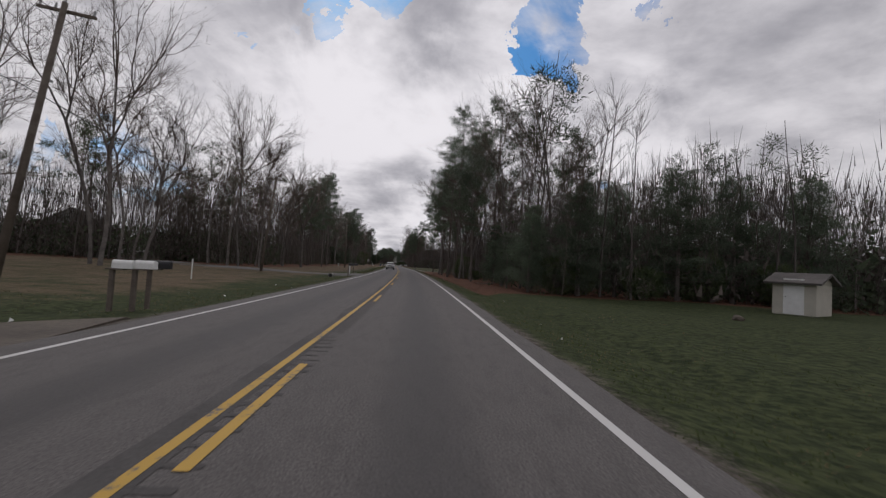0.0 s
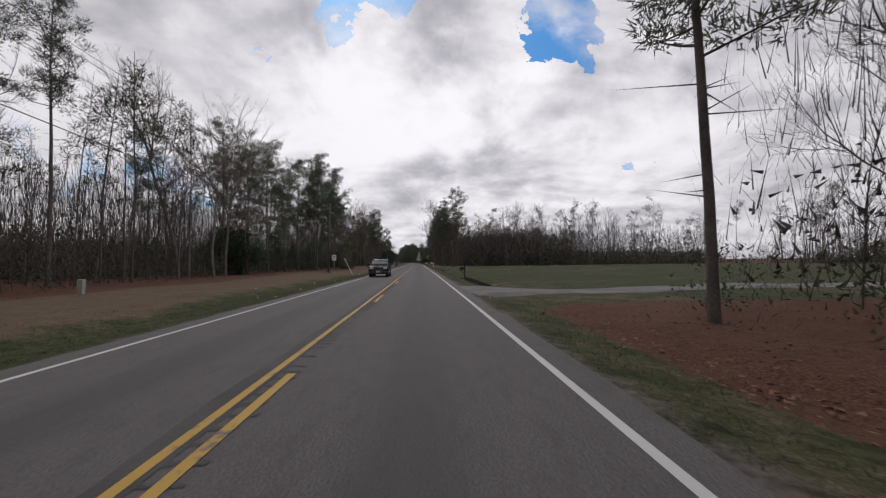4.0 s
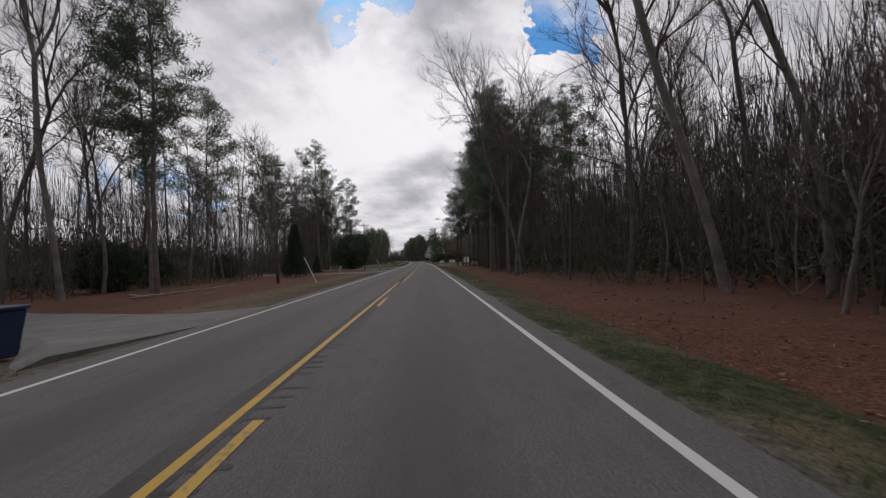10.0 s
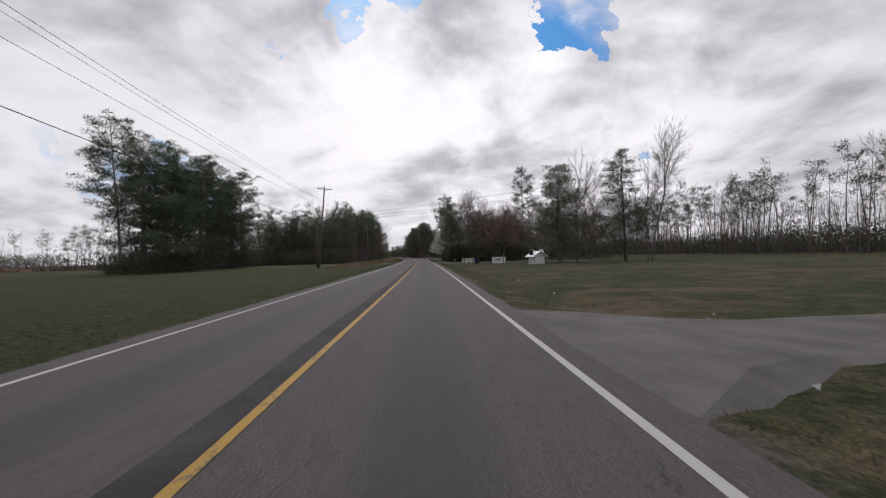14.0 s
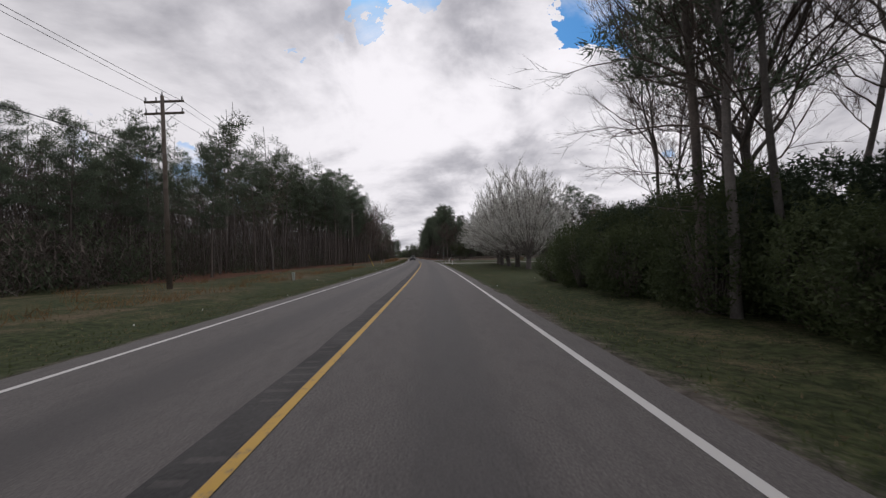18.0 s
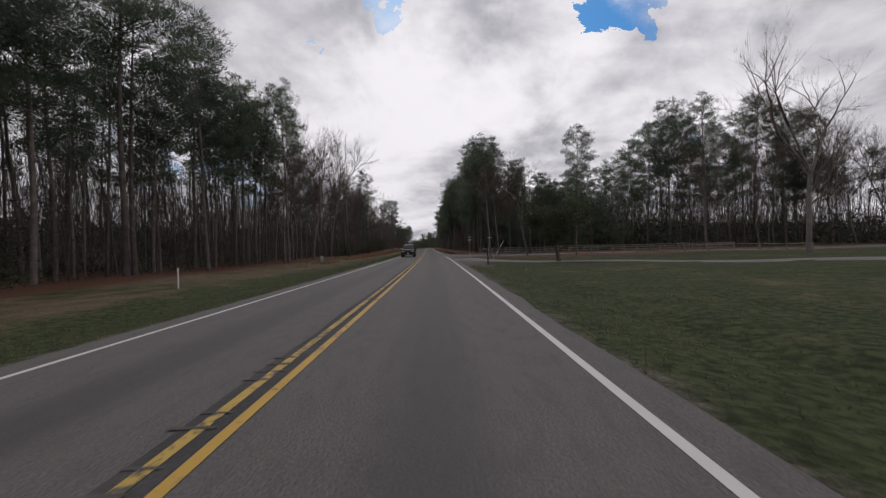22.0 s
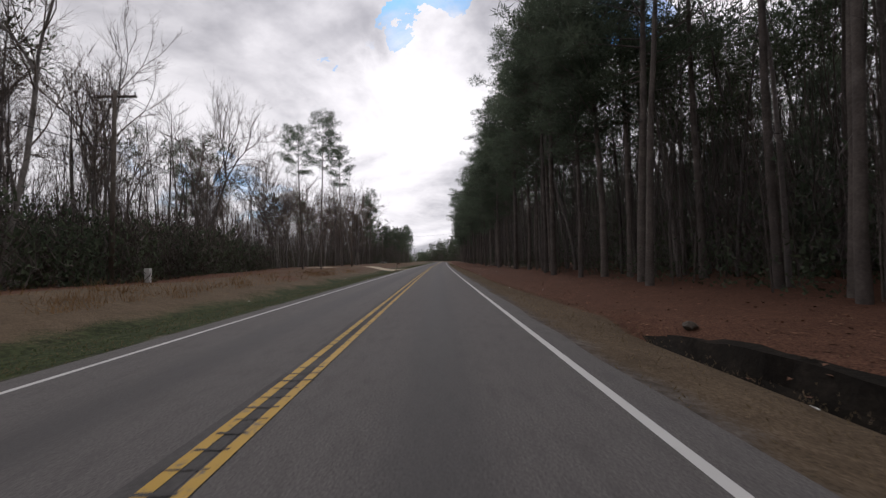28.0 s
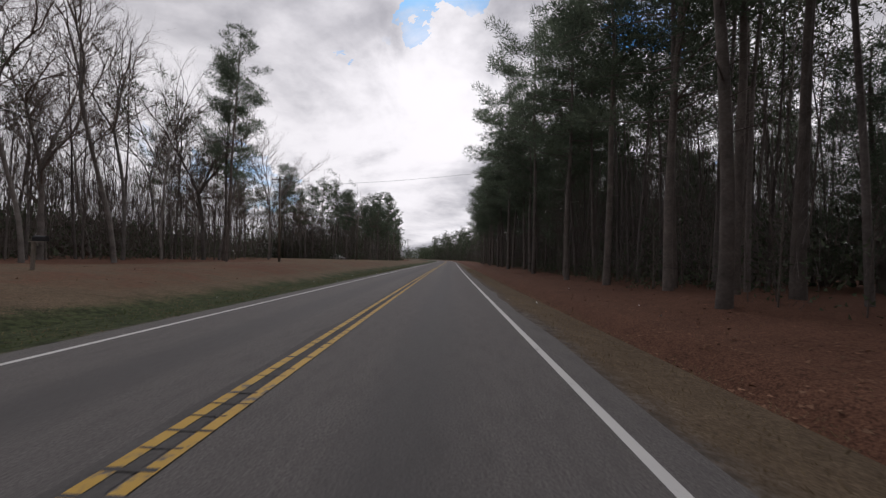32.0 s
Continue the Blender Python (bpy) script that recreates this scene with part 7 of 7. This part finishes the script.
gable_house("house", 905, -52, 9, 14, 2.8, 2.0, WHITE_PAINT, SHINGLE, "white house across a far lawn", 0)


# ---- vehicles ----
def vehicle(name, s, d, paint, label, category, kind, heading):
    """An SUV or a pickup: shell lofted from sections, glass, lamps, wheels."""
    top = thing(name, s, d, label, category, z=0.0, turn=heading)
    L, W, Hh = (4.7, 1.88, 1.7) if kind == "suv" else (5.6, 2.0, 1.88)
    yf = L / 2
    if kind == "suv":
        side = [(-yf, 0.4), (-yf + 0.03, 0.75), (-yf + 0.05, 1.02), (-yf + 0.95, 1.1), (yf - 0.12, 1.08), (yf, 0.75), (yf - 0.02, 0.38)]
        cab = [(-yf + 0.9, 1.07), (-yf + 1.75, Hh - 0.03), (-yf + 2.5, Hh), (yf - 0.7, Hh - 0.06), (yf - 0.12, 1.07)]
    else:
        side = [(-yf, 0.5), (-yf + 0.02, 0.85), (-yf + 0.05, 1.12), (-yf + 1.2, 1.2), (yf - 0.03, 1.2), (yf, 0.85), (yf, 0.5)]
        cab = [(-yf + 1.25, 1.17), (-yf + 1.95, Hh - 0.02), (-yf + 2.4, Hh), (-yf + 3.5, Hh - 0.02), (-yf + 3.75, 1.17)]

    def extrude(profile, half, taper=0.0, low=None):
        bm = bmesh.new()
        zs = [z for _, z in profile]
        lo, hi = min(zs), max(zs)
        rows = []
        for sx in (-1, 1):
            rows.append([bm.verts.new((sx * (half - taper * (z - lo) / (hi - lo)), y, z)) for y, z in profile])
        n = len(profile)
        for i in range(n):
            bm.faces.new((rows[0][i], rows[0][(i + 1) % n], rows[1][(i + 1) % n], rows[1][i]))
        bm.faces.new(rows[0][::-1])
        bm.faces.new(rows[1])
        bmesh.ops.recalc_face_normals(bm, faces=bm.faces)
        bmesh.ops.bevel(bm, geom=list(bm.edges), offset=0.05, segments=2, affect="EDGES", profile=0.6)
        return bm

    body = part("body", extrude(side, W / 2, 0.05), paint, top, smooth=True)
    part("cabin", extrude(cab, W / 2 - 0.06, 0.2), paint, top, smooth=True)
    wx = W / 2 - 0.15
    y0, y1, y2, y3 = cab[0][0], cab[1][0], cab[-2][0], cab[-1][0]

    def glass(verts):
        bm = bmesh.new()
        vs = [bm.verts.new(v) for v in verts]
        bm.faces.new(vs)
        r = bmesh.ops.extrude_face_region(bm, geom=list(bm.faces))
        nrm = (Vector(verts[1]) - Vector(verts[0])).cross(Vector(verts[2]) - Vector(verts[0])).normalized()
        bmesh.ops.translate(bm, verts=[g for g in r["geom"] if isinstance(g, bmesh.types.BMVert)], vec=nrm * 0.012)
        bmesh.ops.recalc_face_normals(bm, faces=bm.faces)
        return bm

    f = 0.14
    part("windscreen", glass([(-wx + 0.02, y0 + 0.02 + f, 1.2), (wx - 0.02, y0 + 0.02 + f, 1.2), (wx - 0.14, y1 - 0.04, Hh - 0.1), (-wx + 0.14, y1 - 0.04, Hh - 0.1)]), GLASS, top)
    bm = glass([(-wx + 0.02, y0 - 0.03 + f, 1.22), (wx - 0.02, y0 - 0.03 + f, 1.22), (wx - 0.16, y1 - 0.08, Hh - 0.12), (-wx + 0.16, y1 - 0.08, Hh - 0.12)])
    part("windscreen", bm, GLASS, top)
    for sx in (-1, 1):
        panes = ((y0 + 0.75, y1 + 0.1, -0.05), (0.05, 0.0, 1.05), (1.12, 1.1, 1.9)) if kind == "suv" else ((y0 + 0.62, y1 + 0.12, y1 + 0.75), (y1 + 0.82, y1 + 0.8, y2 - 0.1))
        for a, b, c in panes:
            bm = box(sx * (wx + 0.005) - 0.012, sx * (wx + 0.005) + 0.012, min(a, b), c, 1.2, Hh - 0.17, 0.01)
            for v in bm.verts:
                v.co.x -= sx * 0.16 * (v.co.z - 1.15) / (Hh - 1.15) - sx * 0.06
            part("side_window", bm, GLASS, top)
        part("headlight", box(sx * (W / 2 - 0.3) - 0.18, sx * (W / 2 - 0.3) + 0.18, -yf - 0.02, -yf + 0.12, 0.78, 0.93, 0.03), plain("lamp_lens", (0.7, 0.7, 0.68), 0.12), top, "clear headlamp")
        part("tail_light", box(sx * (W / 2 - 0.14) - 0.08, sx * (W / 2 - 0.14) + 0.08, yf - 0.08, yf + 0.02, 0.8, 1.05, 0.02), RED_SIGN, top)
        mir = part("mirror", box(sx * (W / 2 + 0.1) - 0.1, sx * (W / 2 + 0.1) + 0.1, y0 + 0.7, y0 + 0.84, 1.1, 1.28, 0.03), paint, top)
        part("arm", box(sx * (W / 2) - 0.06, sx * (W / 2) + 0.06, y0 + 0.74, y0 + 0.8, 1.1, 1.14), BLACK_PLASTIC, mir)
        for y in (-yf + 0.92, yf - 0.95):
            r = 0.36 if kind == "suv" else 0.4
            bm = rod((sx * (W / 2 - 0.22), y, r), (sx * (W / 2 + 0.01), y, r), r, n=22)
            bmesh.ops.bevel(bm, geom=[e for e in bm.edges if len(e.link_faces) == 2 and e.calc_face_angle(0) > 1], offset=0.04, segments=2, affect="EDGES")
            tyre = part("wheel", bm, RUBBER, top, smooth=False)
            rim = part("rim", rod((sx * (W / 2 - 0.02), y, r), (sx * (W / 2 + 0.022), y, r), r * 0.6, r * 0.52, 16), GALVANISED, tyre)
            arch = part("wheel_arch", rod((sx * (W / 2 - 0.3), y, r + 0.02), (sx * (W / 2 + 0.004), y, r + 0.02), r + 0.07, n=20), BLACK_PLASTIC, top)
    part("grille", box(-0.5, 0.5, -yf - 0.025, -yf + 0.05, 0.74, 0.95, 0.02), BLACK_PLASTIC, top)
    part("trim", box(-0.52, 0.52, -yf - 0.03, -yf, 0.945, 0.965), CHROME, top)
    part("bumper", box(-W / 2 + 0.05, W / 2 - 0.05, -yf - 0.05, -yf + 0.15, 0.3, 0.55, 0.05), BLACK_PLASTIC, top)
    part("bumper", box(-W / 2 + 0.05, W / 2 - 0.05, yf - 0.15, yf + 0.05, 0.35, 0.6, 0.05), BLACK_PLASTIC, top)
    pl = part("licence_plate", box(-0.16, 0.16, -yf - 0.065, -yf - 0.05, 0.45, 0.6), SIGN_WHITE, top)
    part("plate_bar", box(-0.11, 0.11, -yf - 0.068, -yf - 0.064, 0.5, 0.55), BLACK_PAINT_AND_HOLLOW, pl)
    if kind == "suv":
        for sx in (-1, 1):
            part("roof_rail", rod((sx * 0.62, -0.6, Hh + 0.04), (sx * 0.62, yf - 0.8, Hh + 0.03), 0.025, n=6), GALVANISED, top)
    else:
        part("bed_liner", box(-W / 2 + 0.12, W / 2 - 0.12, y3 + 0.05, yf - 0.1, 1.12, 1.215), BLACK_PLASTIC, top)
    return top


DARK_CAR = plain("dark_car_paint", (0.012, 0.014, 0.018), 0.14, 0.3, 0.6)
WHITE_CAR = plain("white_car_paint", (0.62, 0.62, 0.61), 0.2, 0.0, 0.6)
BLACK_TRUCK = plain("black_truck_paint", (0.02, 0.02, 0.02), 0.2, 0.2, 0.6)
vehicle("suv", 141.2, -2.2, DARK_CAR, "dark blue-black SUV with chrome trim on the road", "car", "suv", 0)
vehicle("suv", 97, -1.95, WHITE_CAR, "white SUV coming along the other lane", "car", "suv", 0)
vehicle("pickup", 602, -1.95, BLACK_TRUCK, "black pickup truck coming along the other lane", "pickup truck", "truck", 0)
vehicle("sedan", 230, -45, plain("silver_car_paint", (0.4, 0.4, 0.4), 0.25, 0.4), "silver car parked in a wooded yard", "car", "suv", 80)
vehicle("pickup", 78, -47, WHITE_CAR, "white pickup parked by the grey house", "pickup truck", "truck", 100)
vehicle("van", 896, -30, WHITE_CAR, "white van parked across the lawn", "van", "suv", 80)


# ---- water, logs, stones and small stuff ----
def pool(name, s0, s1, d0, d1, z, label):
    rng = random.Random(int(s0))
    v, n = [], 26
    for k in range(n):
        a = 2 * math.pi * k / n
        r = 1 + 0.18 * math.sin(3 * a + s0) + 0.1 * math.sin(7 * a)
        s, d = (s0 + s1) / 2 + (s1 - s0) / 2 * math.cos(a) * r, (d0 + d1) / 2 + (d1 - d0) / 2 * math.sin(a) * r
        x, y, _ = plan(s, d)
        v.append((float(x), float(y), z))
    ob = mesh_object(name, v, [tuple(range(n))[::-1]], WATER)
    ob.data.flip_normals() if ob.data.polygons[0].normal.z < 0 else None
    tagged(ob, label, "water", kind="structure")


pool("water", 131.5, 146, 5.8, 7.7, -0.42, "still sky-bright water in the ditch")
pool("water", 187, 211, 6.3, 8.3, -0.535, "still dark water in the ditch")
pool("water", 208, 215.2, 12.5, 24, -0.335, "flooded grass with standing water")
# wet soil, painted near black to carry the shade of the narrow ditch
WET_SHADED_SOIL = material("wet_shaded_soil", [(0.008, 0.007, 0.006), (0.018, 0.015, 0.012), (0.035, 0.028, 0.022)], 1.2, 0.95, 1.0, 9, spec=0.1)


def ditch_bank(s0, s1):
    """The steep wet bank cut behind the deep ditch, its shade in the colour, with ragged roots of turf above."""
    n = int((s1 - s0) / 0.5)
    rng = np.random.default_rng(43)
    v, f = [], []
    for i in range(n + 1):
        s = s0 + (s1 - s0) * i / n
        dip = min(1.0, (n - i) / 5, i / 8)
        for u, d in enumerate((6.55, 6.95, 7.08, 7.2, 7.5)):
            x, y, _ = plan(s, d + rng.uniform(-0.06, 0.06))
            high = float(ground_z(s, 7.7)) + 0.03
            z = (-1.15, -1.0, -0.68, high - 0.06, high - 0.02)[u]
            v.append((float(x), float(y), high - 0.3 + (z - high + 0.3) * dip + rng.uniform(-0.03, 0.03)))
    for i in range(n):
        for u in range(4):
            f.append((i * 5 + u, i * 5 + u + 1, i * 5 + u + 6, i * 5 + u + 5))
    tagged(mesh_object("ditch_bank", v, f, WET_SHADED_SOIL), "steep wet bank of the deep ditch, its shade painted near black", "ditch bank", kind="structure")


ditch_bank(630, 692)
pool("water", 632, 690, 6.2, 7.0, -0.9, "black water deep in the ditch")
# stands for a dark asphalt patch; the water sheet only makes it dark
pool("dark_patch", 614.9, 616.2, 4.3, 5.0, 0.012, "dark asphalt patch on the broken verge, made of water")


def log(s, d, length, r, yaw, label="fallen branch on leaf litter", lift=0.0):
    rng = np.random.default_rng(int(s * 10))
    top = thing("fallen_log", s, d, label, "log", turn=yaw)
    pile = Pile()
    tube(pile, curve_line((0, 0, r + lift), (1, 0, 0.02), length, 6, rng, 0, 0.06), np.linspace(r, r * 0.5, 7), 7)
    for _ in range(4):
        x = rng.uniform(0.3, 0.9) * length
        spikes(pile, [(x, 0, r)], [(x + 0.5, rng.normal(0, 0.6), r + rng.uniform(0, 0.7))], r * 0.4)
    ob = new("trunk", pile.mesh("trunk", WEATHERED))
    ob.parent = top


for a in ((256, -15.5, 5.5, 0.1, 20), (258, -16.5, 4.5, 0.08, -10), (273, -16, 6, 0.07, 10), (275, -17.5, 5, 0.07, -20), (757.6, 10.4, 4.5, 0.09, 60), (760, 11.6, 5, 0.1, 20), (764, 10.8, 3.0, 0.06, -20), (771, 9.0, 1.6, 0.05, 10), (735, 11.6, 3, 0.05, 35), (52.5, 9.6, 1.6, 0.05, 80), (43, 8.8, 2.0, 0.05, 10), (620, -22, 5, 0.12, 20), (281, 9.2, 1.2, 0.06, 5), (741, 11.2, 2.5, 0.05, -30)):
    log(*a)


def stone(s, d, r, mat=CONCRETE, label="pale stone beside the road"):
    bm = bmesh.new()
    bmesh.ops.create_icosphere(bm, subdivisions=2, radius=r)
    for v in bm.verts:
        v.co *= 1 + 0.25 * noise.noise(v.co * 3 / r + Vector((s, d, 0)))
        v.co.z *= 0.7
    top = thing("stone", s, d, label, "stone")
    me = part("boulder", bm, mat, top)
    me.location = (0, 0, r * 0.4)


for a in ((674.9, 6.3, 0.22), (691.6, 7.5, 0.16, MUD, "dark stone at the end of the ditch"), (334.5, -7.6, 0.28), (735.5, 7.0, 0.12), (17.8, 16.3, 0.25, MUD, "dark stump in the grass"), (545.2, 24.2, 0.45, MUD, "dark round stump on the lawn")):
    stone(*a)
pipe = thing("culvert_pipe", 41.9, -6.4, "concrete culvert pipe end in the grass", "pipe")
part("barrel", rod((0, -0.5, 0.15), (0, 0.5, 0.15), 0.24, n=16), CONCRETE, pipe)
# barrel is solid: a black disc paints the shade of its hollow
part("mouth", rod((0, -0.52, 0.15), (0, -0.48, 0.15), 0.18, n=16), BLACK_PAINT_AND_HOLLOW, pipe)
pot = thing("flower_pot", 429.1, 8.0, "pale planter tub with a bare stick", "planter")
part("tub", rod((0, 0, 0), (0, 0, 0.28), 0.15, 0.19, 14), CONCRETE, pot)
part("stick", rod((0, 0, 0.2), (0.04, 0, 0.8), 0.01, n=5), WEATHERED, pot)
hay = thing("hay_bale", 548.7, 26.0, "weathered round hay bale on the lawn", "hay bale", turn=90)
part("roll", rod((-0.7, 0, 0.5), (0.7, 0, 0.5), 0.55, n=20), material("old_hay", [(0.12, 0.09, 0.06), (0.2, 0.16, 0.1)], 3, 0.95, 0.8, 20), hay)

# ---- grass blades, fallen leaves, litter: stuff ----
GRASS = material("grass_blades", [(0.042, 0.058, 0.022), (0.078, 0.096, 0.036), (0.125, 0.13, 0.056)], 0.3, 0.85, 0, 3, island=0.3, spec=0.15, thin=0.45)
DRY = material("dry_grass", [(0.12, 0.09, 0.054), (0.2, 0.152, 0.092), (0.28, 0.215, 0.14)], 0.3, 0.9, 0, 3, island=0.3, spec=0.15, thin=0.4)
ORANGE = material("broomsedge", [(0.13, 0.075, 0.035), (0.21, 0.125, 0.06), (0.28, 0.18, 0.09)], 0.3, 0.9, 0, 3, island=0.25, spec=0.15, thin=0.4)
DEAD_LEAF = material("dead_leaves", [(0.09, 0.048, 0.03), (0.16, 0.086, 0.054), (0.24, 0.135, 0.086)], 0.3, 0.9, 0, 3, island=0.4, spec=0.2)


def verge():
    rng = np.random.default_rng(21)
    piles = {"g": Pile(), "d": Pile(), "o": Pile(), "l": Pile()}
    n = 60000
    s = rng.uniform(2, 850, n)
    side = np.where(rng.random(n) < 0.5, 1.0, -1.0)
    a = 4.05 + np.abs(rng.exponential(2.6, n))
    ok = a < 24
    s, side, a = s[ok], side[ok], a[ok]
    d = side * a
    straw, leaf, soil = masks(s, d)
    x, y, _ = plan(s, d)
    z = ground_z(s, d)
    pick = rng.random(len(s))
    what = np.where(leaf * 0.95 > rng.random(len(s)), "l", np.where(straw * np.where(s > 620, 1.6, 1.0) > pick, "d", "g"))
    what = np.where((what == "d") & (side < 0) & (a > 9.5) & (((s > 575) & (s < 740)) | ((s > 405) & (s < 520))) & (rng.random(len(s)) < 0.8), "o", what)
    what = np.where((soil > 0.5) & (rng.random(len(s)) < 0.7), "-", what)
    clear = np.zeros(len(s), bool)
    for s0, s1, d0, d1 in ((596, 619, 3.9, 12), (44.5, 53, -12, -3.9), (209.5, 219, -12, -3.9), (219, 229, 3.9, 20), (255, 265, -12, -3.9), (306.5, 315, -12, -3.9), (334, 343, -12, -3.9), (349, 357, 3.9, 20), (439.5, 448, -12, -3.9), (430, 440.5, 3.9, 16), (529, 538.5, 3.9, 18), (574, 590, 3.9, 14), (752, 766, -14, -3.9), (117, 126, 3.9, 20), (0, 10, -12, -3.9)):
        clear |= (s > s0) & (s < s1) & (d > d0) & (d < d1)
    for key, count, hgt, wid in (("g", 7, 0.06, 0.016), ("d", 7, 0.06, 0.014), ("o", 24, 0.5, 0.02)):
        m = (what == key) & ~clear
        c = np.repeat(np.stack([x[m], y[m], z[m]], -1), count, 0)
        c[:, :2] += rng.normal(0, 0.26 if key != 'o' else 0.3, (len(c), 2))
        way = np.stack([rng.normal(0, 0.4, len(c)), rng.normal(0, 0.4, len(c)), rng.uniform(0.5, 1.2, len(c))], -1) * hgt
        blades(piles[key], c, way, wid, rng)
    m = (what == "l") & ~clear
    c = np.repeat(np.stack([x[m], y[m], z[m] + 0.02], -1), 5, 0)
    c[:, :2] += rng.normal(0, 0.3, (len(c), 2))
    way = unit(rng, len(c), 0.12) * rng.uniform(0.06, 0.11, (len(c), 1))
    side = np.cross(way, [0, 0, 1.0]) * 0.5 + rng.normal(size=way.shape) * [0, 0, 0.012]
    piles["l"].add(np.stack([c + side, c - side, c + way], 1).reshape(-1, 3), np.arange(len(c) * 3).reshape(-1, 3))
    for key, name, mat, label in (("g", "grass", GRASS, "short green verge grass"), ("d", "dry_grass", DRY, "straw-coloured winter grass"), ("o", "tall_dry_grass", ORANGE, "tall orange-brown broomsedge"), ("l", "fallen_leaves", DEAD_LEAF, "brown fallen leaves")):
        tagged(new(name, piles[key].mesh(name, mat)), label, "grass" if key != "l" else "leaves", kind="stuff")
    # bright scraps scattered on the verge
    bits = Pile()
    k = 260
    s, d = rng.uniform(0, 820, k), rng.choice([-1, 1], k) * rng.uniform(4.2, 9, k)
    x, y, _ = plan(s, d)
    blades(bits, np.stack([x, y, ground_z(s, d) + 0.03], -1), unit(rng, k, 0.3) * 0.09, 0.09, rng)
    tagged(new("scraps", bits.mesh("scraps", SIGN_WHITE)), "pale scraps of litter on the verge", "litter", kind="stuff")


verge()
